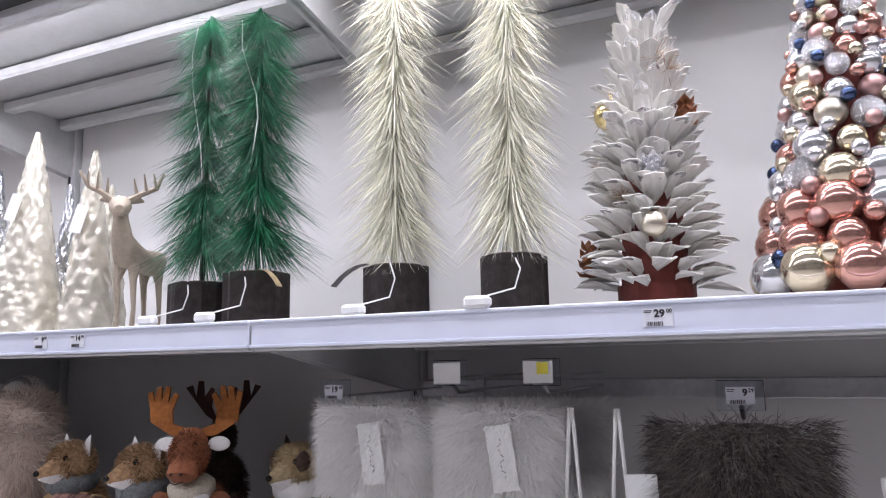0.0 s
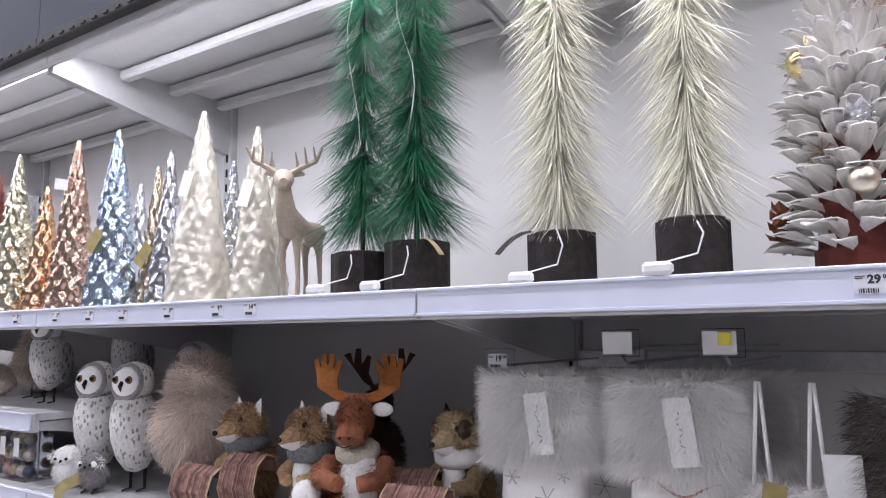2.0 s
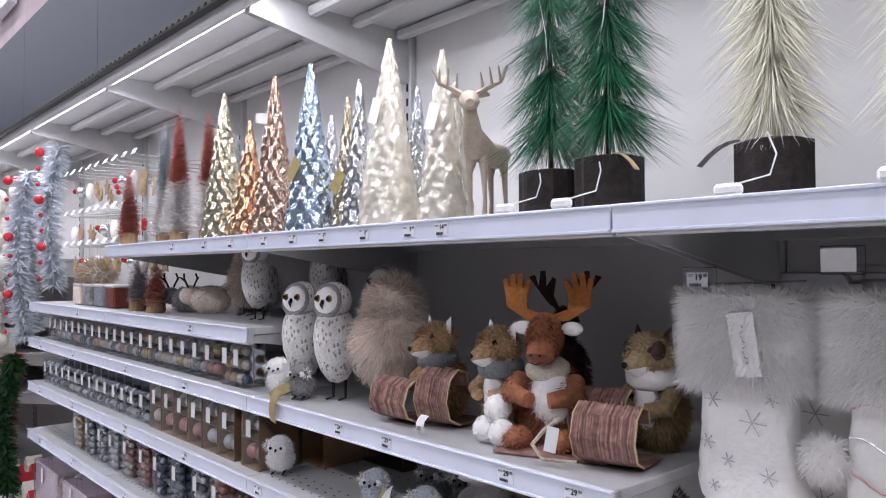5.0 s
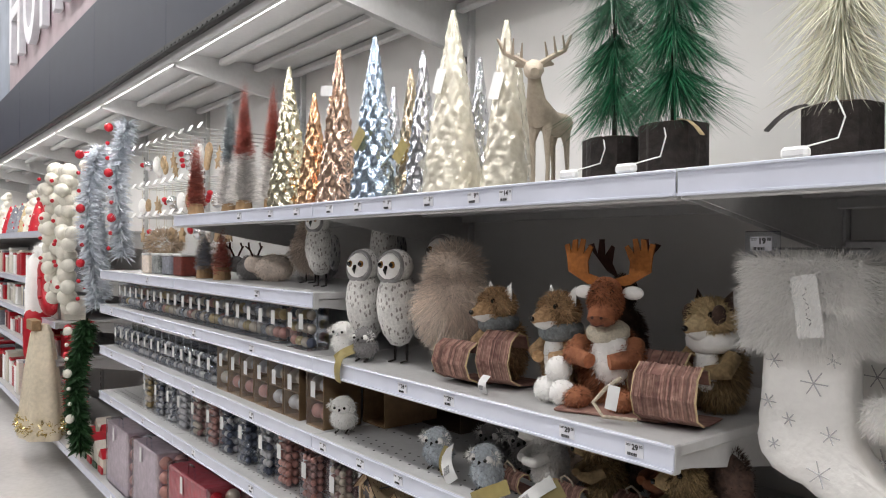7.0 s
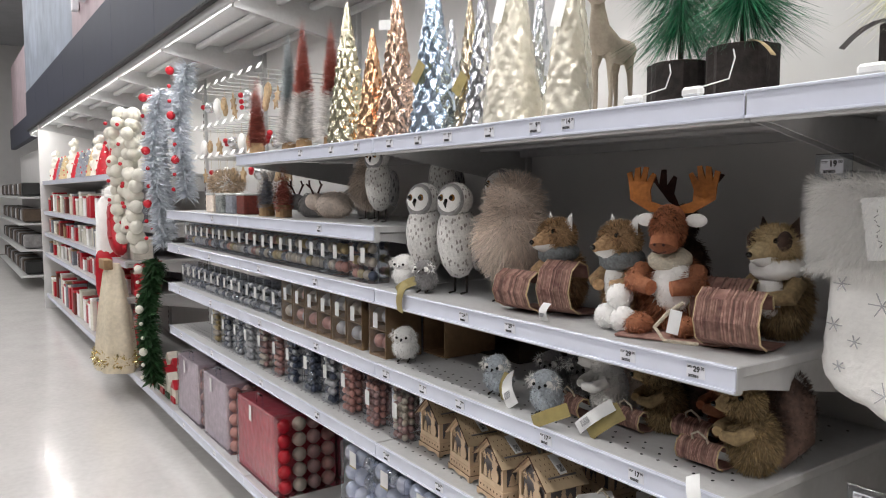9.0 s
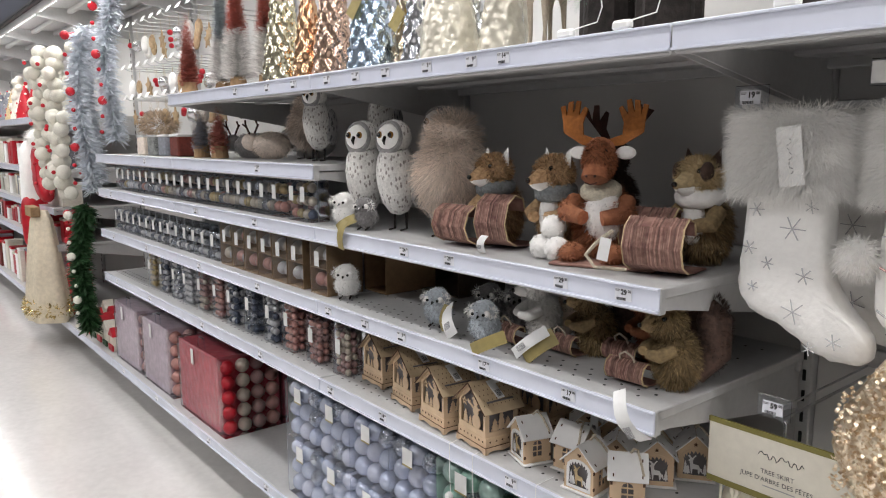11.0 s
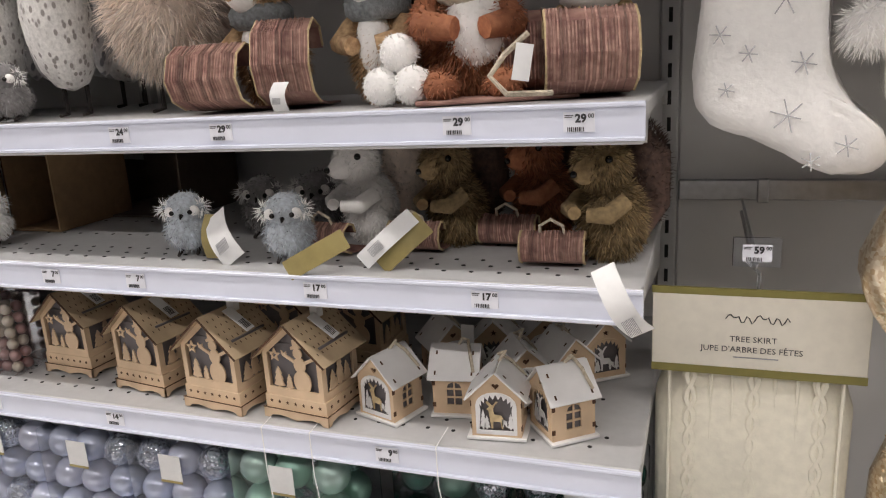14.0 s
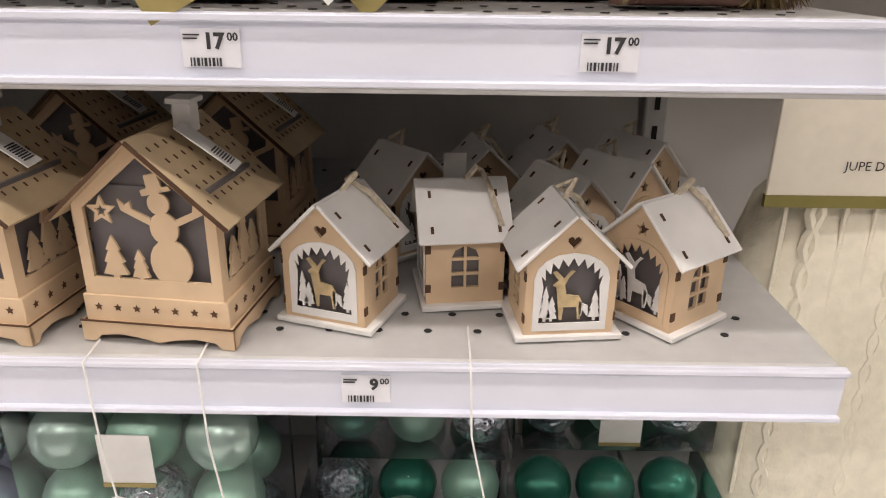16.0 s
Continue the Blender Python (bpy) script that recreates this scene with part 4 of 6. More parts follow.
def fox(x, y, base, turn, body, label, scarf, kind="fox"):
    t = thing("plush_" + kind, pose(x, y, base, 0, 0, turn), label, "plush " + kind, "straw woodland animals")
    part("body", join(ball(0, 0.02, 0.075, 0.05, 0.048, 0.075), furry((0, 0.02, 0.075), (0.05, 0.048, 0.075), 4000, 0.02, 2)), body, t, "", True)
    part("chest", ball(0, -0.018, 0.09, 0.028, 0.022, 0.05), WHITEFUR, t, "white plush chest", True)
    hd = (0, -0.005, 0.185)
    part("head", join(ball(*hd, 0.044, 0.042, 0.038), furry(hd, (0.044, 0.042, 0.038), 2500, 0.014, 3, -0.8, 0.2)), body if kind == "fox" else PALESTRAW, t, "", True)
    part("muzzle", tube([(0, -0.03, 0.178), (0, -0.055, 0.172), (0, -0.08, 0.168)], [0.028, 0.018, 0.008], 10), body if kind == "fox" else PALESTRAW, t, "", True)
    part("jaw", tube([(0, -0.022, 0.165), (0, -0.05, 0.162), (0, -0.076, 0.162)], [0.026, 0.018, 0.006], 10), WHITEFUR, t, "white lower jaw", True)
    part("nose", ball(0, -0.083, 0.17, 0.006), EYE, t, "black nose", True)
    eyes(t, 0.024, -0.037, 0.196, 0.006)
    for k in (-1, 1):
        part("ear", moved(([(-0.021, 0, -0.006), (0.021, 0, -0.006), (0, 0.006, 0.036), (0, 0.018, 0.0)], [(0, 1, 2), (0, 2, 3), (1, 3, 2), (0, 3, 1)]), pose(k * 0.03, 0, 0.208, 0, k * 18, 0)), WHITEFUR if kind == "fox" else DARKSTRAW, t, "pale lined ear")
        part("arm", join(tube([(k * 0.045, 0, 0.115), (k * 0.05, -0.03, 0.09), (k * 0.02, -0.048, 0.085)], [0.018, 0.018, 0.014], 8)), body, t, "", True)
        if kind == "badger":
            part("mask_patch", ball(k * 0.034, -0.026, 0.195, 0.011, 0.018, 0.02), DARKSTRAW, t, "dark eye patch", True)
    part("scarf", join(moved(lathe([(0.04, -0.02), (0.05, -0.01), (0.051, 0.006), (0.042, 0.018)], 18), pose(0, 0.0, 0.143, 6, 0, 0))), scarf, t, "knitted scarf", True)
    return t


f1 = fox(-0.60, 0.165, TOP["B"], -4, STRAW, "brown straw fox with a grey knitted scarf", KNIT)
birch_roll(f1, pose(-0.035, -0.085, 0, 0, 0, 6), 0.12, 0.10)
f2 = fox(-0.40, 0.165, TOP["B"], -6, STRAW, "brown straw fox in a grey scarf on bark", KNIT)
birch_roll(f2, pose(-0.125, -0.06, 0, 0, 0, 20), 0.085, 0.13)
bd = fox(-0.098, 0.27, TOP["B"], -6, OLIVE, "straw badger with white scarf and striped face", VELOUR, "badger")
birch_roll(bd, pose(-0.06, -0.07, 0, 0, 0, 20), 0.11, 0.12)


def moose(x, y, base):
    t = thing("plush_moose", pose(x, y, base, 0, 0, 22), "rust brown straw moose with felt antlers on bark sled", "plush moose", "straw woodland animals")
    part("body", join(ball(0, 0.02, 0.08, 0.056, 0.05, 0.08), furry((0, 0.02, 0.08), (0.056, 0.05, 0.08), 6000, 0.022, 2)), RUST, t, "", True)
    part("belly", join(ball(0.012, -0.022, 0.10, 0.042, 0.026, 0.055), furry((0.012, -0.022, 0.1), (0.042, 0.026, 0.055), 500, 0.008, 4)), WHITEFUR, t, "white plush belly", True)
    part("head", join(tube([(0, 0.012, 0.25), (0, -0.004, 0.243), (0, -0.022, 0.222), (0, -0.042, 0.195), (0, -0.052, 0.178), (0, -0.054, 0.168)], [0.014, 0.029, 0.031, 0.027, 0.028, 0.014], 14), furry((0, -0.02, 0.216), (0.030, 0.042, 0.042), 3000, 0.011, 5, -0.9)), RUST, t, "", True)
    for k in (-1, 1):
        part("nostril", ball(k * 0.009, -0.079, 0.186, 0.003), DARKFELT, t, "", True)
    part("smile", tube([(-0.014, -0.078, 0.173), (0, -0.081, 0.169), (0.014, -0.078, 0.173)], 0.0013, 5), DARKFELT, t)
    eyes(t, 0.019, -0.042, 0.235, 0.005)
    part("scarf", moved(lathe([(0.036, -0.016), (0.044, -0.008), (0.044, 0.006), (0.034, 0.016)], 20), pose(0, -0.002, 0.152, 14, 0, 0)), CREAMKNIT, t, "cream knitted scarf", True)
    palm = [(0, 0), (0.03, 0.004), (0.05, 0.016), (0.072, 0.03), (0.074, 0.055), (0.08, 0.085), (0.07, 0.088), (0.066, 0.066), (0.062, 0.095), (0.052, 0.097), (0.052, 0.07), (0.044, 0.098), (0.035, 0.096), (0.039, 0.066), (0.026, 0.085), (0.019, 0.08), (0.03, 0.05), (0.028, 0.026), (0.0, 0.016)]
    for k in (-1, 1):
        part("antler", moved(plate([(k * a, b) for a, b in palm], 0.006), pose(k * 0.014, -0.002, 0.244) @ Matrix.Scale(1.0, 4)), FELT, t, "orange brown felt antler")
        part("ear", ball(k * 0.05, 0.0, 0.232, 0.022, 0.008, 0.014), WHITEFUR, t, "white fluffy ear", True)
        part("arm", join(tube([(k * 0.055, 0, 0.13), (k * 0.062, -0.035, 0.105), (k * 0.02, -0.06, 0.098)], [0.02, 0.022, 0.016], 8), furry((k * 0.055, -0.03, 0.11), (0.024, 0.03, 0.024), 350, 0.012, 8)), RUST, t, "", True)
        part("foot", join(ball(k * 0.045, -0.05, 0.022, 0.026, 0.045, 0.022), furry((k * 0.045, -0.05, 0.022), (0.026, 0.045, 0.022), 400, 0.01, 9)), RUST, t, "", True)
    birch_roll(t, pose(0.15, -0.11, 0, 0, 0, -8), 0.115, 0.112, "large curled birch bark sled front")
    part("rope", tube([(0.095, -0.14, 0.01), (0.035, -0.15, 0.012), (0.015, -0.145, 0.035), (0.035, -0.14, 0.06), (0.066, -0.14, 0.085)], 0.004, 6), ROPE, t, "cream rope loop")
    part("swing_tag", moved(block(0, 0, 0, 0.022, 0.001, 0.045), pose(0.055, -0.158, 0.05, 0, 10, 0)), PAPER, t, "white swing tag")
    part("sled_deck", block(0.03, -0.02, 0.003, 0.22, 0.16, 0.006, 0.002), BIRCH, t)


moose(-0.262, 0.155, TOP["B"])
# Shade at the shelf's back is put into this moose's straw and felt colours.
mb = thing("plush_moose", pose(-0.445, 0.45, TOP["B"], 0, 0, 25), "second moose with the shelf's shade put into its dark colours", "plush moose", "straw woodland animals")
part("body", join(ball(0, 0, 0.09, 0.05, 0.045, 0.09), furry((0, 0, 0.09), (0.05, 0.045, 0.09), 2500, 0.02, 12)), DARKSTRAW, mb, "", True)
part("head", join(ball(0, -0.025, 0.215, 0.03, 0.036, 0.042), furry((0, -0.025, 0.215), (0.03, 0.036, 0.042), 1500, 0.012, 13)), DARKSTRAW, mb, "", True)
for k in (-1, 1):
    part("antler", moved(plate([(k * 0.01, 0), (k * 0.04, 0.02), (k * 0.09, 0.085), (k * 0.075, 0.09), (k * 0.065, 0.06), (k * 0.06, 0.1), (k * 0.048, 0.1), (k * 0.046, 0.06), (k * 0.03, 0.085), (k * 0.022, 0.08), (k * 0.028, 0.04)], 0.005), pose(0, -0.02, 0.245)), DARKFELT, mb, "felt antler with shade put into its dark brown")
SNOW = mesh("snowball", join(ball(0, 0, 0, 0.027), furry((0, 0, 0), (0.026,) * 3, 500, 0.006, 3)), WHITEFUR, True)
for x, y, z in ((-0.368, 0.088, 0.027), (-0.318, 0.08, 0.027), (-0.342, 0.094, 0.071)):
    s_ob = tagged(new("snowball", SNOW), "fuzzy white felt snowball stacked beside the moose", "snowball", "pile of snowballs")
    s_ob.location = (x, y, TOP["B"] + z)


def squirrel(x, y, base, turn, body, tail, label, roll_at, s=1.0, w=0.09):
    t = thing("plush_squirrel", pose(x, y, base, 0, 0, turn) @ Matrix.Scale(s, 4), label, "plush squirrel", "plush squirrels")
    long = 0.014 if body is not WHITEFUR else 0.006
    part("body", join(ball(0, 0.01, 0.06, 0.045, 0.042, 0.06), furry((0, 0.01, 0.06), (0.045, 0.042, 0.06), 3500, long * 1.2, 2)), body, t, "", True)
    part("head", join(ball(0, -0.012, 0.14, 0.036, 0.036, 0.034), furry((0, -0.012, 0.14), (0.036, 0.036, 0.034), 2200, long, 3)), body, t, "", True)
    part("muzzle", tube([(0, -0.035, 0.135), (0, -0.055, 0.13), (0, -0.066, 0.13)], [0.024, 0.014, 0.006], 10), body, t, "", True)
    part("nose", ball(0, -0.068, 0.132, 0.005), EYE, t, "", True)
    eyes(t, 0.029, -0.03, 0.15, 0.0055)
    for k in (-1, 1):
        part("ear", ball(k * 0.022, 0.005, 0.175, 0.01, 0.006, 0.014), body, t, "", True)
        part("arm", tube([(k * 0.04, -0.01, 0.09), (k * 0.035, -0.04, 0.075), (k * 0.012, -0.055, 0.075)], [0.013, 0.014, 0.01], 8), body, t, "", True)
    tp = [(0, 0.05, 0.02), (0, 0.09, 0.07), (0, 0.085, 0.14), (0, 0.07, 0.18)]
    part("tail", join(tube(tp, [0.02, 0.034, 0.036, 0.012], 10), furry((0, 0.085, 0.11), (0.03, 0.03, 0.075), 1800, 0.015, 6, -1, -0.5)), tail, t, "bushy upright tail", True)
    if roll_at:
        p = birch_roll(t, pose(*roll_at), w, 0.05, "small birch bark sled")
        part("handle", tube([(-0.018, 0, 0.035), (-0.016, -0.01, 0.06), (0, -0.014, 0.07), (0.016, -0.01, 0.06), (0.018, 0, 0.035)], 0.0024, 6), ROPE, p, "jute rope handle")
    return t


squirrel(-0.452, 0.175, TOP["C"], -28, WHITEFUR, PUFF, "white plush squirrel with black bead eyes", (-0.01, -0.075, 0, 0, 0, 20))
squirrel(-0.310, 0.195, TOP["C"], -30, OLIVE, DARKSTRAW, "olive brown straw squirrel with a bark sled", (-0.015, -0.07, 0, 0, 0, 30), 0.95)
squirrel(-0.180, 0.25, TOP["C"], -34, RUST, DARKSTRAW, "dark brown squirrel in the shelf's shade", (0.0, -0.07, 0, 0, 0, 32), 1.0)
squirrel(-0.062, 0.135, TOP["C"], -34, OLIVE, DARKSTRAW, "brown straw squirrel with a curled bark sled", (-0.035, -0.075, 0, 0, 0, 36), 0.98)


def swing_tag(x, y, z, w, h, m, material, label, curve=0.012):
    n = 6
    v = [(sx * w / 2, -curve * math.sin(math.pi * i / n), h * i / n) for i in range(n + 1) for sx in (-1, 1)]
    v += [(a, b + 0.0012, c) for a, b, c in v]
    k = 2 * (n + 1)
    f = [(2 * i, 2 * i + 1, 2 * i + 3, 2 * i + 2) for i in range(n)] + [(k + 2 * i, k + 2 * i + 2, k + 2 * i + 3, k + 2 * i + 1) for i in range(n)]
    ob = new("swing_tag", mesh("swing_tag", (v, f), material, True))
    ob.matrix_basis = pose(x, y, z) @ m
    tagged(ob, label, "swing tag", "loose swing tags")
    for j in range(9):
        if material is PAPER:
            part("print_line", block(-w * 0.25 + j * w * 0.06, -curve - 0.001, h * 0.3, w * 0.025, 0.0008, h * 0.22), GREYINK, ob)
    return ob


swing_tag(-0.665, 0.055, TOP["C"] + 0.002, 0.035, 0.07, pose(0, 0, 0, -8, 0, 0), TAGGOLD, "olive gold card tag leaning on a plush owl")
swing_tag(-0.615, 0.035, TOP["C"] + 0.006, 0.045, 0.085, pose(0, 0, 0, -18, -35, 0), PAPER, "white barcode tag leaning beside the plush owls")
swing_tag(-0.50, -0.004, TOP["C"] + 0.004, 0.03, 0.10, pose(0, 0, 0, -15, 62, 0), TAGGOLD, "olive gold tag lying at the shelf edge")
swing_tag(-0.395, 0.03, TOP["C"] + 0.012, 0.026, 0.10, pose(0, 0, 0, -18, 48, 0), PAPER, "white printed tag crossing a gold tag")
swing_tag(-0.375, 0.04, TOP["C"] + 0.008, 0.04, 0.09, pose(0, 0, 0, -22, 48, 0), TAGGOLD, "gold lettered tag under a white tag")
swing_tag(0.0, -0.03, TOP["C"] - 0.045, 0.03, 0.10, pose(0, 0, 0, 12, -28, 0), PAPER, "curled white tag hanging over the shelf end", 0.03)
swing_tag(-1.055, -0.012, TOP["B"] - 0.05, 0.03, 0.085, pose(0, 0, 0, -6, 8, 0), TAGGOLD, "long olive tag hanging over the price rail")
swing_tag(-1.11, 0.01, TOP["B"] + 0.003, 0.028, 0.08, pose(0, 0, 0, -35, 55, 0), TAGGOLD, "olive tag lying under a plush chick")
swing_tag(-0.50, 0.03, TOP["B"] + 0.002, 0.024, 0.04, pose(0, 0, 0, -10, 0, 0), PAPER, "small folded white tag on the shelf")

# ---- wooden houses on the lower shelf ----


def star(cx, cz, r):
    return [(cx + (r if i % 2 == 0 else r * 0.45) * math.sin(i * math.pi / 5), cz + (r if i % 2 == 0 else r * 0.45) * math.cos(i * math.pi / 5)) for i in range(10)]


def disc(cx, cz, r, n=14, r2=None):
    return [(cx + r * math.cos(2 * math.pi * i / n), cz + (r2 or r) * math.sin(2 * math.pi * i / n)) for i in range(n)]


def fir(cx, z, w, h):
    return [(cx - w * 0.12, z), (cx - w * 0.12, z + h * 0.1), (cx - w / 2, z + h * 0.12), (cx - w * 0.28, z + h * 0.38), (cx - w * 0.4, z + h * 0.4), (cx - w * 0.18, z + h * 0.66), (cx - w * 0.28, z + h * 0.68), (cx, z + h),
            (cx + w * 0.28, z + h * 0.68), (cx + w * 0.18, z + h * 0.66), (cx + w * 0.4, z + h * 0.4), (cx + w * 0.28, z + h * 0.38), (cx + w / 2, z + h * 0.12), (cx + w * 0.12, z + h * 0.1), (cx + w * 0.12, z)]


def roof_slabs(w, d, eave, ridge, over, thick):
    """Two sloping slabs, as meshes in place."""
    made = []
    rise, run = ridge - eave, w / 2
    ln = math.hypot(rise, run) + over
    tilt = math.degrees(math.atan2(rise, run))
    for k in (-1, 1):
        made.append(moved(block(k * ln / 2, 0, thick / 2, ln, d, thick, 0.0006), pose(0, 0, ridge, 0, k * tilt, 0)))
    return made, ln, tilt


def big_house_parts():
    w, d, z0, eave, ridge = 0.105, 0.085, 0.036, 0.105, 0.152
    t = thing("wooden_house", pose(0, 0, 0), "laser cut plywood lantern house with a snowman scene", "decorative house", "lantern houses")
    part("inner_box", block(0, 0.0, 0.075, w - 0.012, d - 0.012, 0.085), FILM, t, "grey translucent film lining")
    part("inner_gable", moved(plate([(-w / 2 + 0.006, 0.11), (w / 2 - 0.006, 0.11), (0, ridge - 0.008)], d - 0.016), pose(0, -d / 2 + 0.008, 0)), FILM, t)
    b = 0.008
    out = [(-w / 2, z0), (w / 2, z0), (w / 2, eave), (0, ridge), (-w / 2, eave)]
    hole = [(-w / 2 + b, z0 + 0.014), (w / 2 - b, z0 + 0.014), (w / 2 - b, eave - 0.002), (0, ridge - 0.012), (-w / 2 + b, eave - 0.002)]
    for y, nm in ((-d / 2 - 0.003, "front_panel"), (d / 2, "back_panel")):
        part(nm, moved(plate(out, 0.003, [hole]), Matrix.Translation((0, y, 0))), PLY, t)
    y = -d / 2 - 0.0025
    man = join(plate(disc(0.016, z0 + 0.028, 0.0155, 18, 0.018), 0.002), plate(disc(0.014, z0 + 0.054, 0.0105, 16, 0.012), 0.002), plate(disc(0.012, z0 + 0.072, 0.008, 14), 0.002),
               plate([(0.001, z0 + 0.077), (0.022, z0 + 0.082), (0.021, z0 + 0.085), (0.016, z0 + 0.084), (0.013, z0 + 0.094), (0.004, z0 + 0.092), (0.005, z0 + 0.083), (0.0, z0 + 0.081)], 0.002),
               *[plate([(0.014 + k * 0.01, z0 + 0.056), (0.014 + k * 0.03, z0 + 0.066), (0.014 + k * 0.032, z0 + 0.074), (0.014 + k * 0.027, z0 + 0.07), (0.014 + k * 0.023, z0 + 0.073), (0.014 + k * 0.022, z0 + 0.067), (0.014 + k * 0.009, z0 + 0.061)], 0.002) for k in (-1, 1)])
    part("snowman_cutout", moved(man, Matrix.Translation((0, y, 0))), PLY, t, "plywood snowman with a hat")
    for cx, hh in ((-0.027, 0.034), (-0.008, 0.024)):
        part("tree_cutout", moved(plate(fir(cx, z0 + 0.013, 0.017 * hh / 0.03, hh), 0.002), Matrix.Translation((0, y, 0))), PLY, t)
    part("star_cutout", moved(plate(star(-0.031, eave - 0.004, 0.011), 0.002, [star(-0.031, eave - 0.004, 0.005)]), Matrix.Translation((0, y, 0))), PLY, t)
    side_out = [(-d / 2, z0), (d / 2, z0), (d / 2, eave), (-d / 2, eave)]
    side_hole = [(-d / 2 + b, z0 + 0.012), (d / 2 - b, z0 + 0.012), (d / 2 - b, eave - 0.008), (-d / 2 + b, eave - 0.008)]
    for k in (-1, 1):
        m = pose(k * (w / 2 - 0.0015), 0, 0, 0, 0, 90)
        sp = part("side_panel", moved(plate(side_out, 0.003, [side_hole]), m @ Matrix.Translation((0, -0.0015, 0))), PLY, t)
        for cx in (-0.018, 0.0, 0.018):
            # the left side's trees are darker than the right side's
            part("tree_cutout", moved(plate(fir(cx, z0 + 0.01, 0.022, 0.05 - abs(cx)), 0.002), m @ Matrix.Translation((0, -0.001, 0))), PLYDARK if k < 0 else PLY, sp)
    w2, d2 = w + 0.006, d + 0.008
    part("plinth", block(0, 0, 0.026, w2, d2, 0.021, 0.0006), PLY, t, "plywood plinth with burnt star holes")
    for i in range(7):
        part("star_hole", moved(plate(star(-0.044 + i * 0.0147, 0.027, 0.0032), 0.0006), Matrix.Translation((0, -d2 / 2 - 0.0005, 0))), PLYDARK, t)
    for i in range(5):
        part("star_hole", moved(plate(star(-0.034 + i * 0.017, 0.027, 0.0032), 0.0006), pose(w2 / 2 + 0.0005, 0, 0, 0, 0, 90)), PLYDARK, t)
    scal = [(-0.5, 0), (-0.42, 0), (-0.38, 0.3), (-0.25, 0.42), (-0.12, 0.3), (0, 0.1), (0.12, 0.3), (0.25, 0.42), (0.38, 0.3), (0.42, 0), (0.5, 0), (0.5, 1), (-0.5, 1)]
    for wd, m in ((w2 + 0.006, pose(0, -d2 / 2 - 0.003, 0)), (w2 + 0.006, pose(0, d2 / 2, 0)), (d2 + 0.006, pose(w2 / 2 + 0.003, 0, 0, 0, 0, 90)), (d2 + 0.006, pose(-w2 / 2, 0, 0, 0, 0, 90))):
        part("scalloped_foot", moved(plate([(a * wd, b * 0.016) for a, b in scal], 0.003), m), PLY, t)
        part("burnt_line", moved(block(0, -0.0003, 0.0166, wd, 0.0012, 0.0012), m), PLYDARK, t)
    slabs, ln, tilt = roof_slabs(w, d + 0.028, eave, ridge, 0.016, 0.003)
    for k, geo in zip((-1, 1), slabs):
        slab = part("roof_panel", geo, ROOFPLY, t, "scored shingle roof panel")
        cuts = []
        for r in range(5):
            for c in range(9):
                cuts.append(moved(block(k * (0.012 + r * 0.013), -0.046 + c * 0.0115 + (r % 2) * 0.0057, 0.0034, 0.004, 0.0012, 0.0006), pose(0, 0, ridge, 0, k * tilt, 0)))
        part("shingle_score", join(*cuts), PLYDARK, slab)
        part("roof_edge", moved(block(k * ln / 2, -(d + 0.028) / 2 - 0.0006, 0.0015, ln, 0.0012, 0.003), pose(0, 0, ridge, 0, k * tilt, 0)), PLYDARK, slab)
    part("chimney", join(block(0.012, 0.01, ridge + 0.006, 0.014, 0.014, 0.022, 0.0006), block(0.012, 0.01, ridge + 0.018, 0.02, 0.02, 0.004, 0.0006)), WHITEWOOD, t, "pale wooden chimney")
    tag = part("swing_tag", moved(block(0, 0, 0, 0.05, 0.022, 0.001), pose(0.034, -0.005, ridge - 0.012, 0, 38, 10)), PAPER, t, "white barcode swing tag")
    for j in range(8):
        part("print_line", moved(block(0.004 + j * 0.0022, 0, 0.001, 0.001, 0.014, 0.0006), pose(0.034, -0.005, ridge - 0.012, 0, 38, 10)), INK, tag)
    return t


BIG = 1.06
first_house = big_house_parts()
first_house.matrix_basis = pose(-0.522, 0.07, TOP["D"], 0, 0, -7) @ Matrix.Scale(BIG, 4)
for x, y, turn in ((-0.682, 0.072, -7), (-0.858, 0.105, -8), (-1.06, 0.14, -4), (-0.68, 0.28, -6), (-0.52, 0.27, -6)):
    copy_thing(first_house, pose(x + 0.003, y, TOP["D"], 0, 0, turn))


def window_holes(cx, z, w, h):
    """Six panes under an arch."""
    q, made = w / 2 - 0.001, []
    for k in (-1, 1):
        x0, x1 = cx + k * 0.0009, cx + k * q
        made.append([(x0, z), (x1, z), (x1, z + h * 0.3), (x0, z + h * 0.3)])
        made.append([(x0, z + h * 0.36), (x1, z + h * 0.36), (x1, z + h * 0.66), (x0, z + h * 0.66)])
        made.append([(x0, z + h * 0.72), (x1, z + h * 0.72), (cx + k * q * 0.75, z + h * 0.9), (x0, z + h)])
    return made


def heart(cx, cz, r):
    return [(cx + r * 0.0625 * 16 * math.sin(a) ** 3, cz + r * 0.0625 * (13 * math.cos(a) - 5 * math.cos(2 * a) - 2 * math.cos(3 * a) - math.cos(4 * a))) for a in [i * 2 * math.pi / 14 for i in range(14)]]


def arch(cx, z, w, h, n=8):
    return [(cx - w / 2, z), (cx + w / 2, z)] + [(cx + w / 2 * math.cos(math.pi * i / n), z + h - w * 0.35 + w * 0.35 * math.sin(math.pi * i / n)) for i in range(n + 1)]


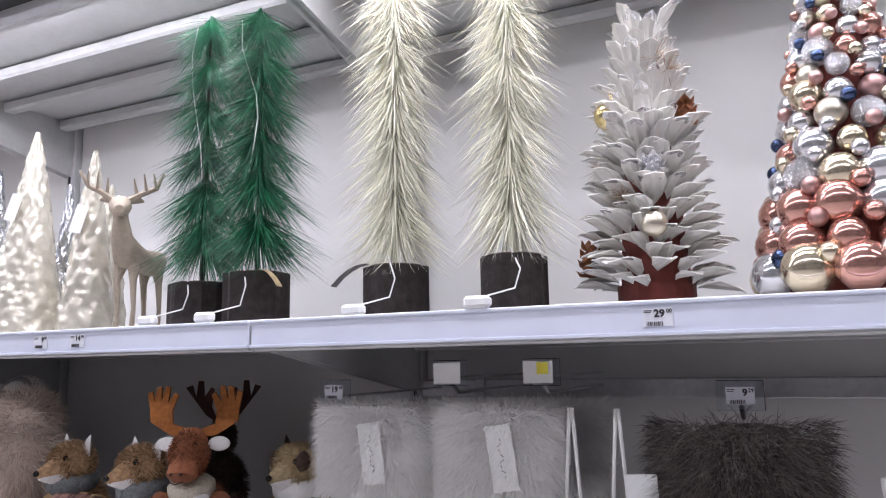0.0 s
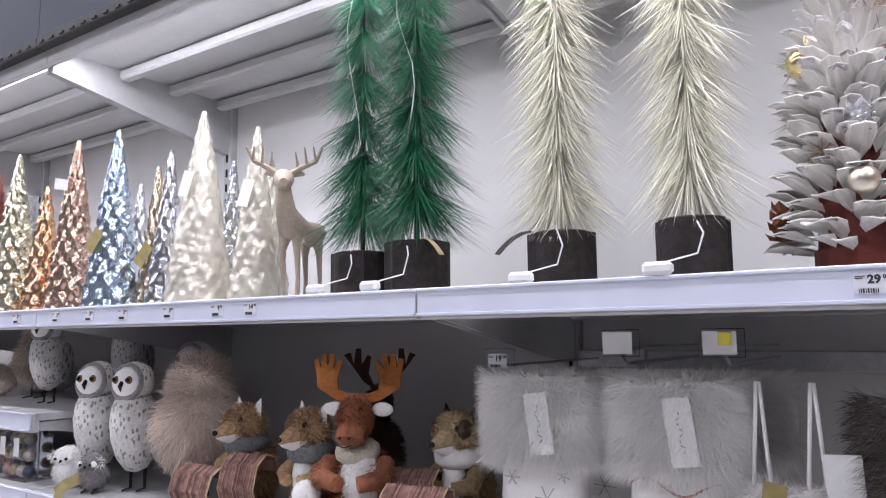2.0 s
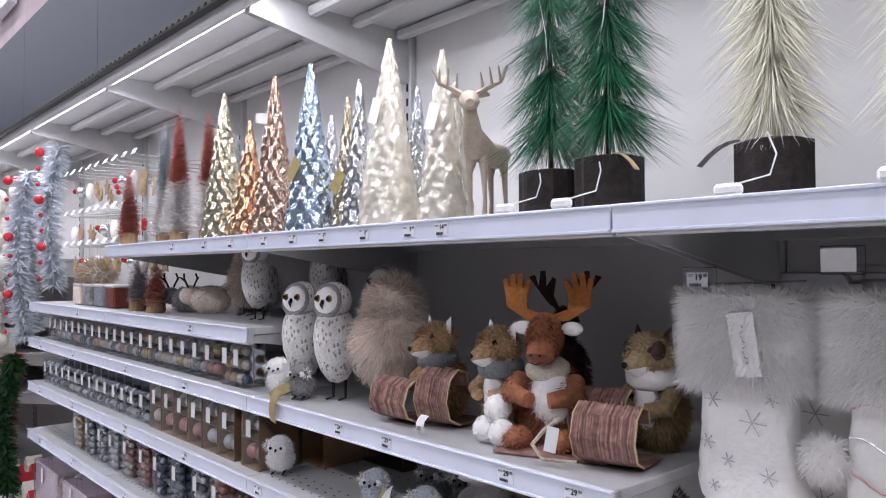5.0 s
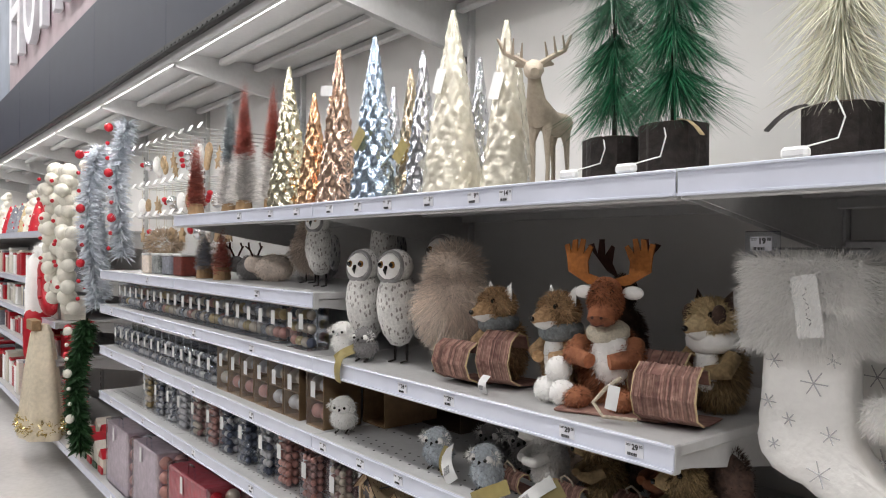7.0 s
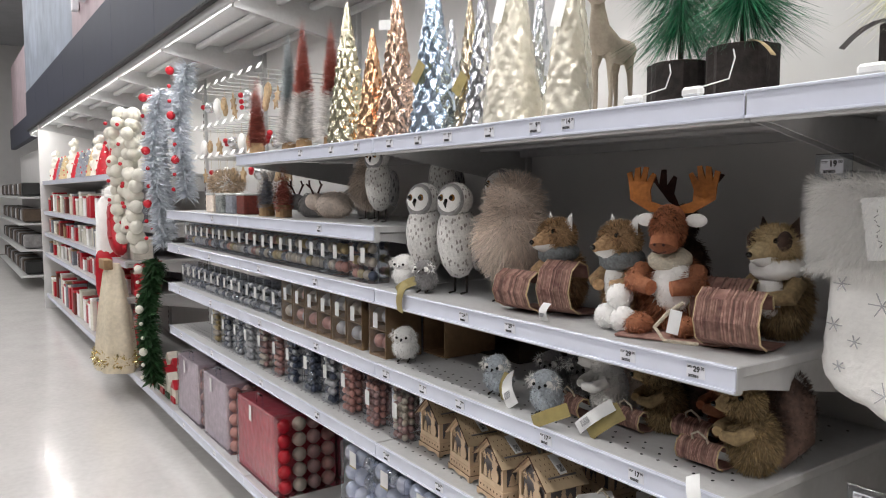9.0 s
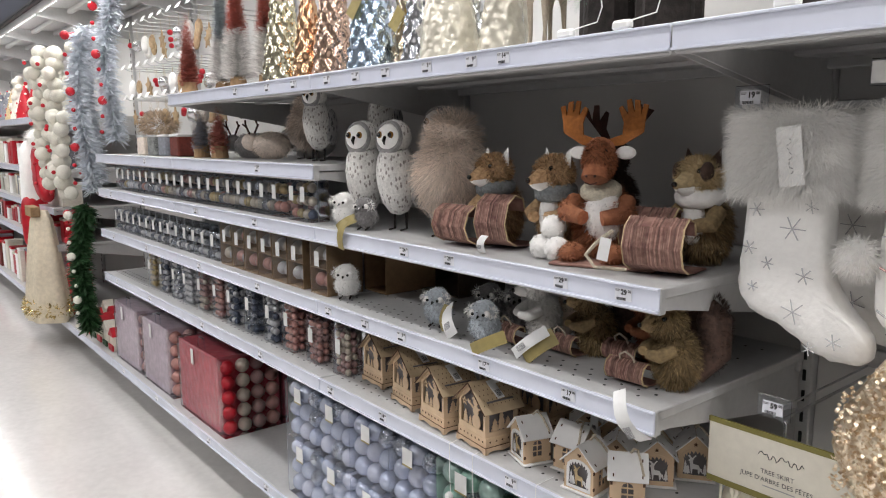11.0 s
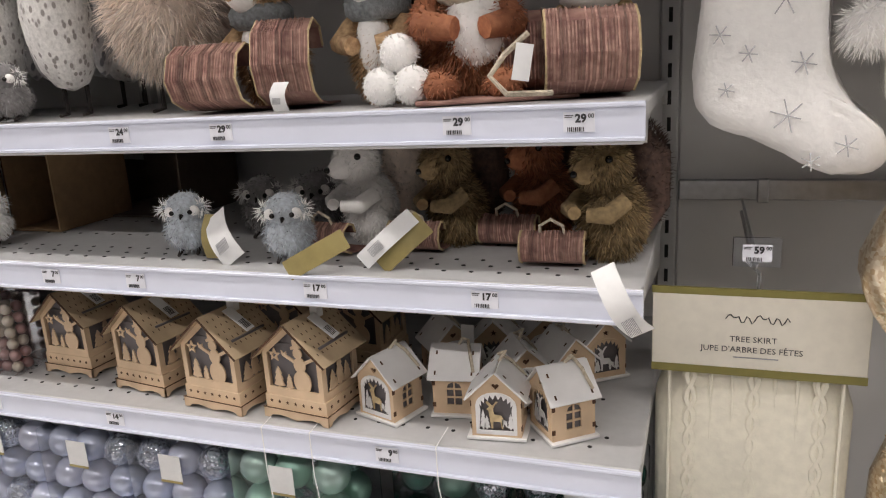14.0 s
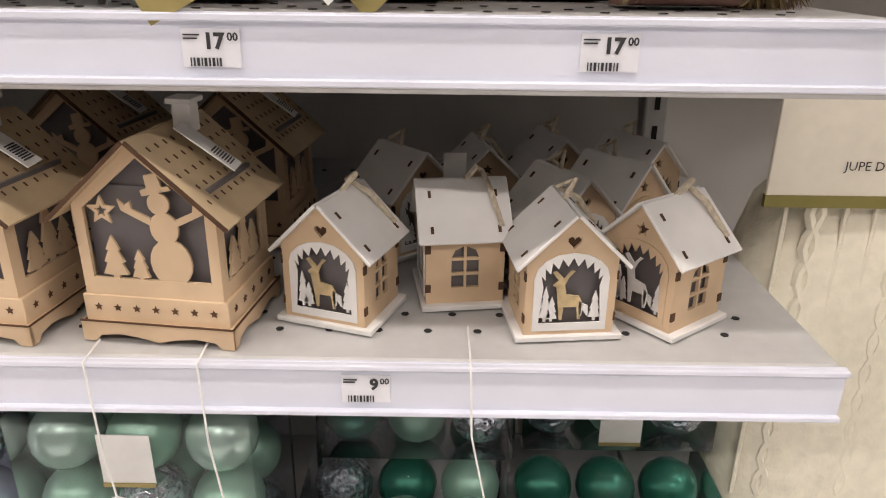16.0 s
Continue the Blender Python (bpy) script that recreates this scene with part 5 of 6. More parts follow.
def small_house_parts(front):
    w, d, z0, eave, ridge = 0.061, 0.052, 0.004, 0.058, 0.088
    t = thing("small_wooden_house", pose(0, 0, 0), "small plywood house with white roof and reindeer cutout", "decorative house", "small white-roofed houses")
    part("floor_board", block(0, 0, 0.002, w + 0.012, d + 0.012, 0.004, 0.0006), WHITEWOOD, t, "white painted base")
    part("inner_box", block(0, 0, 0.031, w - 0.008, d - 0.008, 0.05), FILM, t, "dark grey lining")
    gable = [(-w / 2, z0), (w / 2, z0), (w / 2, eave), (0, ridge), (-w / 2, eave)]
    mark = heart(0, 0.070, 0.0048) if front == "heart" else star(0, 0.070, 0.0055)
    opening = arch(0, z0 + 0.006, 0.045, 0.051)
    y = -d / 2 - 0.0025
    part("front_panel", moved(plate(gable, 0.0025, [opening, mark]), Matrix.Translation((0, y, 0))), PLY, t)
    part("dark_inset", moved(plate([(-0.012, 0.058), (0.012, 0.058), (0, 0.078)], 0.002), Matrix.Translation((0, y + 0.003, 0))), PLYDARK, t)
    part("back_panel", moved(plate(gable, 0.0025, window_holes(0, 0.022, 0.024, 0.028)), Matrix.Translation((0, d / 2, 0))), PLY, t)
    inner = arch(0, z0 + 0.0085, 0.042, 0.047, 18)
    teeth = inner[:2] + [p if i % 2 else (p[0] * 0.9, p[1] - 0.006) for i, p in enumerate(inner[2:])]
    part("arch_frame", moved(plate(arch(0, z0 + 0.003, 0.050, 0.0555), 0.001, [teeth]), Matrix.Translation((0, y - 0.001, 0))), WHITEWOOD if front == "heart" else PLY, t, "white arched frame with icicles")
    buck = [(-0.006, 0.016), (-0.0045, 0.016), (-0.004, 0.024), (0.003, 0.024), (0.004, 0.016), (0.0055, 0.016), (0.006, 0.027), (0.004, 0.031), (-0.003, 0.032), (-0.004, 0.038), (-0.002, 0.043), (0.001, 0.0465), (-0.001, 0.047), (-0.0045, 0.042), (-0.009, 0.047), (-0.011, 0.046), (-0.0075, 0.041), (-0.0105, 0.038), (-0.0085, 0.0365), (-0.0075, 0.029)]
    part("reindeer_cutout", moved(plate([(a * 1.25, 0.014 + (b - 0.016) * 1.15) for a, b in buck], 0.001), Matrix.Translation((0.001, y + 0.001, 0))), PALESTRAW if front == "heart" else WHITEWOOD, t, "tiny reindeer cutout")
    part("fawn_cutout", moved(plate([(0.007, 0.0165), (0.0085, 0.0165), (0.009, 0.021), (0.012, 0.0165), (0.013, 0.0165), (0.0125, 0.024), (0.008, 0.026), (0.007, 0.028), (0.006, 0.025)], 0.001), Matrix.Translation((0, y + 0.001, 0))), WHITEWOOD, t)
    for cx, tall in ((-0.0165, 0.026), (-0.012, 0.018), (0.0172, 0.022)):
        part("fir_cutout", moved(plate(fir(cx, 0.013, 0.008, tall), 0.001), Matrix.Translation((0, y + 0.0008, 0))), WHITEWOOD, t)
    for k in (-1, 1):
        m = pose(k * (w / 2 - 0.0012), 0, 0, 0, 0, 90)
        part("side_panel", moved(plate([(-d / 2, z0), (d / 2, z0), (d / 2, eave), (-d / 2, eave)], 0.0025, window_holes(0, 0.016, 0.022, 0.032)), m @ Matrix.Translation((0, -0.0012, 0))), PLY, t)
        for q in (-1, 1):
            for zz in (0.016, 0.046):
                part("burnt_joint", block(k * (w / 2 + 0.0002), q * (d / 2 + 0.001), zz, 0.0012, 0.0042, 0.006), PLYDARK, t)
    slabs, ln, tilt = roof_slabs(w, d + 0.016, eave, ridge, 0.009, 0.0025)
    for k, geo in zip((-1, 1), slabs):
        slab = part("roof_panel", geo, WHITEWOOD, t, "white painted roof panel")
        for u in (0.25, 0.8):
            for q in (-1, 1):
                part("tab_slot", moved(block(k * ln * u, q * 0.024, 0.0028, 0.0055, 0.0022, 0.0006), pose(0, 0, ridge, 0, k * tilt, 0)), PLYDARK, slab)
    part("twine", tube([(0, 0.004, ridge), (0.008, 0.01, ridge + 0.012), (-0.002, 0.016, ridge + 0.006), (0.014, 0.02, ridge - 0.004), (0.03, 0.026, ridge - 0.026)], 0.0022, 6), ROPE, t, "twisted jute hanging twine")
    return t


sh = small_house_parts("heart")
st = small_house_parts("star")
sh.matrix_basis = pose(-0.393, 0.085, TOP["D"], 0, 0, -19) @ Matrix.Scale(1.19, 4)
st.matrix_basis = pose(-0.122, 0.088, TOP["D"], 0, 0, -52) @ Matrix.Scale(1.19, 4)
copy_thing(sh, pose(-0.211, 0.071, TOP["D"], 0, 0, 6))
copy_thing(sh, pose(-0.294, 0.128, TOP["D"], 0, 0, -82))
for x, y, turn, src in ((-0.35, 0.24, 40, sh), (-0.27, 0.27, 10, st), (-0.20, 0.16, 30, sh), (-0.14, 0.21, 40, st), (-0.10, 0.30, 35, st), (-0.19, 0.31, 15, sh)):
    copy_thing(src, pose(x, y, TOP["D"], 0, 0, turn))
swing_tag(-0.175, 0.075, TOP["D"] + 0.035, 0.032, 0.085, pose(0, 0, 0, -30, -42, 0), PAPER, "curled white tag lying on a small roof", 0.01)
swing_tag(-0.298, 0.2, TOP["D"] + 0.06, 0.022, 0.05, pose(0, 0, 0, 0, 0, 0), PAPER, "white barcode tag between the small houses", 0.002)


def cord(points, label):
    """A thin white light cord with its little battery switch."""
    t = thing("light_cord", pose(*points[0]), label, "light cord", "hanging light cords")
    base = Vector(points[0])
    part("wire", tube([tuple(Vector(p) - base) for p in points], 0.0009, 5), PAPER, t)
    e = Vector(points[-1]) - base
    part("switch", moved(lathe([(0.009, 0), (0.011, 0.006), (0.009, 0.013)], 12), pose(e.x, e.y, e.z, 90, 0, 0)), PAPER, t, "round white switch", True)


zD = TOP["D"]
cord([(-0.287, 0.05, zD + 0.003), (-0.286, -0.008, zD + 0.002), (-0.284, -0.012, zD - 0.06), (-0.272, -0.014, zD - 0.12), (-0.285, -0.014, zD - 0.165)], "thin white light cord hanging over the shelf edge")
cord([(-0.49, 0.02, zD + 0.003), (-0.49, -0.01, zD), (-0.488, -0.012, zD - 0.07), (-0.478, -0.013, zD - 0.15)], "white light cord hanging in front of baubles")
cord([(-0.575, 0.02, zD + 0.003), (-0.575, -0.01, zD), (-0.572, -0.012, zD - 0.08), (-0.566, -0.013, zD - 0.13)], "white light cord beside a clear bauble box")

# ---- boxes of baubles on the base shelf ----


def bauble_box(x0, x1, depth, z0, cols, rows, deep, kinds, label, y0=0.03, tag=True):
    """A clear box x0..x1 filled with balls; kinds: meshes to choose from."""
    w, r = x1 - x0, (x1 - x0) / cols / 2
    h = rows * 2 * r
    t = thing("bauble_box", pose((x0 + x1) / 2, y0, z0), label, "bauble box", "clear boxes of baubles")
    rng = random.Random(int(x0 * 977))
    for k in range(deep):
        for i in range(cols):
            for j in range(rows):
                me = kinds[rng.choice((0, 0, 1, 2))]
                part("bauble", me, None, t, at=pose(-w / 2 + r * (2 * i + 1), r * (2 * k + 1) + 0.002, r * (2 * j + 1) + 0.002, rng.uniform(0, 90), 0, rng.uniform(0, 90)) @ Matrix.Scale(r * 0.94, 4))
    shell = part("clear_box", block(0, depth / 2, h / 2 + 0.003, w, depth, h + 0.006, 0.003), PLASTIC, t, "clear plastic box")
    shell.visible_shadow = False
    if tag:
        cardp = part("header_tag", block(0.0, -0.004, h - 0.03, 0.045, 0.001, 0.05), PAPER, t, "white card product tag")
        part("tag_stripe", block(0.0, -0.005, h - 0.056, 0.045, 0.0012, 0.004), TAGGOLD, cardp)
    return t


def ball_mesh(m, n=16):
    return mesh("bauble", ball(0, 0, 0, 1, n=n), m, True)


ice = [ball_mesh(ICE), ball_mesh(ICEFOIL), ball_mesh(mat("pearl_ice_ball", (0.72, 0.74, 0.86), 0.2, 0.4, 20, 0.04, 0))]
mint = [ball_mesh(MINT), ball_mesh(ICEFOIL), ball_mesh(mat("pale_mint_ball", (0.55, 0.74, 0.65), 0.2, 0.5, 20, 0.04, 0))]
deep_g = [ball_mesh(DEEPGREEN), ball_mesh(ICEFOIL), ball_mesh(MINT)]
zE = TOP["E"]
for a, b, kinds, what in ((-1.53, -1.33, ice, "ice blue"), (-1.32, -1.12, ice, "ice blue and foil"), (-1.11, -0.91, ice, "pale lilac blue"), (-0.90, -0.70, ice, "frosted blue"), (-0.68, -0.47, mint, "mint green")):
    for lev in (0, 1):
        bauble_box(a, b, 0.15, zE + lev * 0.212, 3, 3, 2, kinds, f"clear box of {what} baubles with a white tag")
for a, b in ((-0.45, -0.24), (-0.23, -0.02)):
    bauble_box(a, b, 0.15, zE, 3, 4, 2, deep_g, "clear box of deep green and foil baubles", 0.07)
bauble_box(-0.44, -0.23, 0.15, zE + 0.29, 3, 2, 2, deep_g, "second layer of deep green foil baubles", 0.16)
bauble_box(-0.22, -0.01, 0.15, zE + 0.29, 3, 1, 2, deep_g, "low box of deep green foil baubles", 0.18)

# ---- pegged goods beside the shelves ----
for z, nm in ((1.505, "upper"), (0.975, "lower")):
    bar = thing("peg_bar", pose(0.61, DEEP - 0.012, z), "brushed steel peg bar across the back panel", "peg bar", "peg bars")
    part("bar", block(0, -0.012, 0, BAY - 0.04, 0.012, 0.04, 0.003), CHROME, bar)
    part("clip", block(-0.44, -0.024, 0, 0.02, 0.012, 0.045, 0.002), CHROME, bar)


def hook(x, z, reach, words="", yellow=False):
    t = thing("peg_hook", pose(x, DEEP - 0.03, z), "steel wire peg hook with a clear ticket holder", "peg hook", "peg hooks")
    part("upper_wire", tube([(0, 0, 0.012), (0, -reach, 0.012)], 0.0025, 6), CHROME, t)
    part("lower_wire", tube([(0, 0, -0.012), (0, -reach + 0.03, -0.012), (0, -reach, 0.004)], 0.0035, 6), CHROME, t)
    holder = part("ticket_holder", block(0, -reach - 0.004, 0.02, 0.062, 0.002, 0.042, 0.001), PLASTIC, t, "clear plastic ticket holder")
    holder.visible_shadow = False
    if words:
        price(t, 0, 0.042, words, -reach - 0.004)
    else:
        part("blank_ticket", block(-0.004, -reach - 0.007, 0.02, 0.048, 0.001, 0.034), PAPER, t, "blank white ticket")
    if yellow:
        part("yellow_mark", block(0.004, -reach - 0.009, 0.026, 0.018, 0.001, 0.018), YELLOW, t)
    return t


hook(0.07, 1.495, 0.43, "19.00")
hook(0.285, 1.525, 0.42)
hook(0.44, 1.525, 0.42, "", True)
hook(0.725, 1.49, 0.42, "9.29")
hook(0.135, 0.945, 0.41, "59.00")
hook(0.42, 0.945, 0.40)


def puffy(outline, depth, seed, n=10, wobble=0.006):
    """A stuffed flat shape in the x-z plane: rings shrink towards front and back."""
    cx, cz = sum(p[0] for p in outline) / len(outline), sum(p[1] for p in outline) / len(outline)
    rng = random.Random(seed)
    v, f, k = [], [], len(outline)
    for j in range(n + 1):
        a = math.pi * j / n
        s = 0.5 + 0.5 * math.sin(a) ** 0.6 if 0 < j < n else 0.45
        for x, z in outline:
            v.append((cx + (x - cx) * s + rng.uniform(-wobble, wobble) * 0.3, -depth / 2 * math.cos(a) + rng.uniform(-wobble, wobble) * 0.5, cz + (z - cz) * s + rng.uniform(-wobble, wobble) * 0.3))
    for j in range(n):
        f += [(j * k + i, (j + 1) * k + i, (j + 1) * k + (i + 1) % k, j * k + (i + 1) % k) for i in range(k)]
    return v, f + [tuple(range(k)), tuple(range((n + 1) * k - 1, n * k - 1, -1))]


def smooth_loop(points, times=2):
    for _ in range(times):
        points = [q for i, p in enumerate(points) for r in [points[(i + 1) % len(points)]] for q in ((p[0] * 0.75 + r[0] * 0.25, p[1] * 0.75 + r[1] * 0.25), (p[0] * 0.25 + r[0] * 0.75, p[1] * 0.25 + r[1] * 0.75))]
    return points


def fur_patch(w, h, d, n, length, seed, z0=0.0, fall=0.9):
    """Fibres over the front and edges of a cushion-shaped patch."""
    rng = np.random.default_rng(seed)
    x, z = rng.uniform(-w / 2, w / 2, n), rng.uniform(-h / 2, h / 2, n)
    y = -d / 2 * np.sqrt(np.maximum(0.05, 1 - (2 * x / w) ** 4))
    ways = np.stack([x / w * 2.2, -0.5 + 0 * x, -fall + z / h], 1)
    return strands(np.stack([x, y, z + z0], 1), ways, length, 0.0010, 0.2, seed, 0.45)


SILVERTHREAD = glitter("silver_thread", (0.68, 0.68, 0.70), (0.92, 0.92, 0.94), 500, 0.5)


def stocking(x, y, z, label, flakes, seed):
    t = thing("christmas_stocking", pose(x, y, z) @ Matrix.Scale(0.99, 4), label, "stocking", "hanging stockings")
    leg = smooth_loop([(-0.075, -0.10), (0.075, -0.10), (0.07, -0.26), (0.10, -0.33), (0.155, -0.375), (0.15, -0.425), (0.08, -0.43), (0.0, -0.38), (-0.075, -0.355), (-0.09, -0.30), (-0.08, -0.22)])
    leg_ob = part("leg", puffy(leg, 0.07, seed), VELOUR, t, "white velour leg", True)
    part("cuff", puffy(smooth_loop([(-0.105, -0.005), (0.105, 0.0), (0.11, -0.14), (-0.11, -0.145)]), 0.10, seed + 1), WHITEFUR, t, "white fur cuff", True)
    part("cuff_fur", join(fur_patch(0.2, 0.14, 0.1, 9000, 0.034, seed, -0.07, 0.4), fur_patch(0.22, 0.02, 0.1, 500, 0.03, seed + 3, -0.005, -0.8)), WHITEFUR, t, "long white faux fur")
    part("loop", tube([(-0.05, 0, -0.01), (-0.045, 0, 0.02), (-0.04, 0, -0.01)], 0.002, 5), CHROME, t)
    tag = part("name_tag", moved(block(0, 0, 0, 0.042, 0.001, 0.10), pose(0.02, -0.062, -0.075, 0, -8, 0)), PAPER, t, "white card tag with script mark")
    part("script_mark", moved(join(*[tube([(0.004 * math.sin(k * 1.9), -0.002, -0.03 + k * 0.008), (0.004 * math.sin(k * 1.9 + 2), -0.002, -0.026 + k * 0.008)], 0.0006, 4) for k in range(8)]), pose(0.02, -0.062, -0.075, 0, -8, 0)), INK, tag)
    if flakes:
        for i, (fx, fz, r) in enumerate(((-0.045, -0.17, 0.014), (0.02, -0.2, 0.022), (-0.055, -0.24, 0.013), (-0.02, -0.265, 0.012), (0.045, -0.28, 0.015), (-0.045, -0.31, 0.01), (0.03, -0.345, 0.022), (0.10, -0.385, 0.014), (0.05, -0.16, 0.012), (0.06, -0.405, 0.012))):
            arms = [tube([(fx, -0.038, fz), (fx + r * math.cos(a), -0.036, fz + r * math.sin(a))], 0.0011, 4) for a in [q * math.pi / 3 + i for q in range(6)]]
            part("snowflake", join(*arms), SILVERTHREAD, leg_ob, "embroidered silver snowflake")
    else:
        for i, fz in enumerate((-0.16, -0.21, -0.26, -0.32)):
            pts = [(-0.07 + k * 0.014, -0.039, fz + 0.012 * math.sin(k * 0.8 + i)) for k in range(11)]
            part("wavy_trim", tube(pts, 0.002, 5), MATTEROSE if i % 2 == 0 else SILVERTHREAD, leg_ob, "wavy stitched trim")
        part("pompom", join(ball(-0.11, -0.02, -0.24, 0.03), furry((-0.11, -0.02, -0.24), (0.03,) * 3, 700, 0.02, 7)), WHITEFUR, t, "white fur pompom", True)
    return t


stocking(0.132, 0.185, 1.49, "white velour stocking with silver snowflakes and fur cuff", True, 11)
stocking(0.36, 0.19, 1.49, "white velour stocking with wavy trim and fur cuff", False, 21)
for x, y in ((0.16, 0.36), (0.39, 0.37)):
    stocking(x, y, 1.485, "white stocking hanging behind another on the hook", True, 31)

gl = thing("fur_mittens", pose(0.52, 0.16, 1.46), "white fur mittens hanging on white ribbons", "mittens")
for k, x in enumerate((-0.04, 0.03)):
    part("ribbon", join(tube([(x, 0, 0.03), (x - 0.01, -0.005, -0.12)], 0.003, 6), tube([(x + 0.004, 0, 0.03), (x + 0.014, -0.005, -0.12)], 0.003, 6)), VELOUR, gl, "white ribbon")
    part("mitten", join(ball(x, 0, -0.19, 0.055, 0.03, 0.08), furry((x, 0, -0.19), (0.055, 0.03, 0.08), 2200, 0.025, k)), WHITEFUR, gl, "white faux fur mitten", True)
part("gold_tag", moved(block(0, 0, 0, 0.03, 0.001, 0.08), pose(-0.02, -0.045, -0.14, 0, 10, 0)), TAGGOLD, gl, "olive gold tag")

th = thing("fur_throw", pose(0.715, 0.2, 1.465) @ Matrix.Diagonal((0.82, 1, 1, 1)), "folded brown grey faux fur throw hanging on a peg", "throw")
part("cloth", puffy(smooth_loop([(-0.13, 0), (0.14, 0.01), (0.15, -0.2), (0.13, -0.36), (-0.12, -0.36), (-0.14, -0.2)]), 0.12, 5), FURTHROW, th, "", True)
part("dark_fur", fur_patch(0.28, 0.36, 0.13, 16000, 0.045, 41, -0.17, 0.4), FURTHROW, th, "dark brown fur")
part("pale_fur", fur_patch(0.27, 0.34, 0.135, 9000, 0.045, 42, -0.17, 0.4), FURPALE, th, "pale brown fur tips")
part("satin_edge", tube([(-0.12, -0.075, -0.16), (-0.03, -0.085, -0.15), (0.08, -0.08, -0.12), (0.13, -0.06, -0.115)], 0.006, 6), VELOUR, th, "pale satin edging")
part("name_tag", moved(block(0, 0, 0, 0.055, 0.001, 0.13), pose(-0.155, -0.06, -0.13, 0, -3, 0)), PAPER, th, "white card tag with script mark")

kn = thing("knit_throw", pose(0.99, 0.19, 1.43), "folded white chunky knit throw on a peg", "throw")
part("cloth", puffy(smooth_loop([(-0.12, 0), (0.13, 0.01), (0.14, -0.35), (-0.12, -0.35)]), 0.1, 6), VELOUR, kn, "", True)
for i in range(9):
    part("knit_rib", tube([(-0.1 + i * 0.025 + 0.004 * math.sin(k), -0.056, -0.02 - k * 0.028) for k in range(12)], [0.009 + 0.002 * (k % 2) for k in range(12)], 7), VELOUR, kn, "", True)


def script_mark(parent, x, y, z, w):
    """A flowing handwritten mark, drawn as a plain line."""
    pts = [(x + w * (k / 24 - 0.5), y, z + w * 0.07 * math.sin(k * 1.7) + (w * 0.1 if k in (2, 3, 13, 14) else 0)) for k in range(25)]
    part("script_mark", tube(pts, 0.0008, 4), INK, parent)


sk = thing("tree_skirt_pack", pose(0.142, 0.245, 0.425), "ivory cable knit tree skirt folded under a card header", "tree skirt", "packed tree skirts")
part("cloth", puffy(smooth_loop([(-0.135, -0.1), (-0.12, -0.11), (0.12, -0.11), (0.135, -0.1), (0.14, 0.1), (0.142, 0.40), (-0.142, 0.40), (-0.14, 0.1)]), 0.11, 7, wobble=0.002), IVORYKNIT, sk, "ivory knit cloth", True)
for i in range(9):
    w_ = 0.011 if i % 3 == 1 else 0.006
    for ph in ((0, 3.14) if i % 3 == 1 else (0,)):
        part("cable", tube([(-0.118 + i * 0.0295 + (0.006 * math.sin(k * 1.1 + ph) if i % 3 == 1 else 0), -0.051, 0.0 + k * 0.0125) for k in range(30)], w_ * 0.5, 6), IVORYKNIT, sk, "", True)
hd = part("header_card", block(0, -0.058, 0.412, 0.288, 0.004, 0.115, 0.001), KRAFT, sk, "cream printed header card")
part("top_stripe", block(0, -0.0575, 0.473, 0.29, 0.006, 0.01), OLIVECARD, sk, "dark olive top edge")
part("lower_stripe", block(0, -0.058, 0.352, 0.289, 0.006, 0.012), OLIVECARD, sk, "olive stripe")
lettering("title", "TREE SKIRT", 0.0125, INK, hd, pose(-0.036, -0.0606, 0.399))
lettering("title", "JUPE D'ARBRE DES FÊTES", 0.0125, INK, hd, pose(-0.075, -0.0606, 0.383))
part("small_print", block(0, -0.0606, 0.375, 0.06, 0.0006, 0.0015), GREYINK, hd)
script_mark(hd, 0, -0.0606, 0.433, 0.085)
part("hanger", tube([(0, -0.05, 0.478), (0.0, -0.05, 0.50), (-0.02, -0.05, 0.52), (-0.012, -0.05, 0.535)], 0.003, 6), PLASTIC, sk, "clear plastic hanger")

sq = thing("sequin_skirt_pack", pose(0.455, 0.21, 0.42), "champagne sequin tree skirt folded under a card header", "tree skirt", "packed tree skirts")
part("lower_cloth", puffy(smooth_loop([(-0.16, -0.05), (0.14, -0.05), (0.14, 0.35), (-0.14, 0.35)]), 0.10, 8), SEQUIN, sq, "sequin cloth", True)
rngq = np.random.default_rng(4)
flake = []
for i in range(2600):
    x, z = rngq.uniform(-0.14, 0.13), rngq.uniform(-0.04, 0.33)
    flake.append(moved(([(-0.004, 0, 0), (0, 0, -0.004), (0.004, 0, 0), (0, 0, 0.004)], [(0, 1, 2, 3)]), pose(x, -0.053 * max(0.4, 1 - (x / 0.15) ** 4) - 0.002, z, rngq.uniform(-40, 40), 0, rngq.uniform(-50, 50))))
tagged(part("sequin_layer", join(*flake), SEQUIN, sq, "loose champagne sequins"), kind="stuff")
part("header_card", block(0, -0.06, 0.40, 0.288, 0.004, 0.11, 0.001), KRAFT, sq, "cream printed header card")
part("lower_stripe", block(0, -0.06, 0.343, 0.289, 0.006, 0.012), OLIVECARD, sq, "olive stripe")
lettering("title", "JUPE D'ARBRE DES FÊTES", 0.0125, INK, sq, pose(-0.075, -0.0626, 0.365))
ss = thing("sequin_stocking", pose(0.42, 0.13, 0.78), "champagne sequin stocking hanging toe down on a peg", "stocking")
toe = smooth_loop([(-0.175, 0.20), (-0.155, 0.12), (-0.08, 0.03), (0.02, 0.0), (0.14, 0.02), (0.16, 0.3), (0.15, 0.5), (0.0, 0.5), (-0.03, 0.42), (-0.1, 0.33)], 2)
part("cloth", puffy(toe, 0.09, 9), SEQUIN, ss, "", True)
flake = []
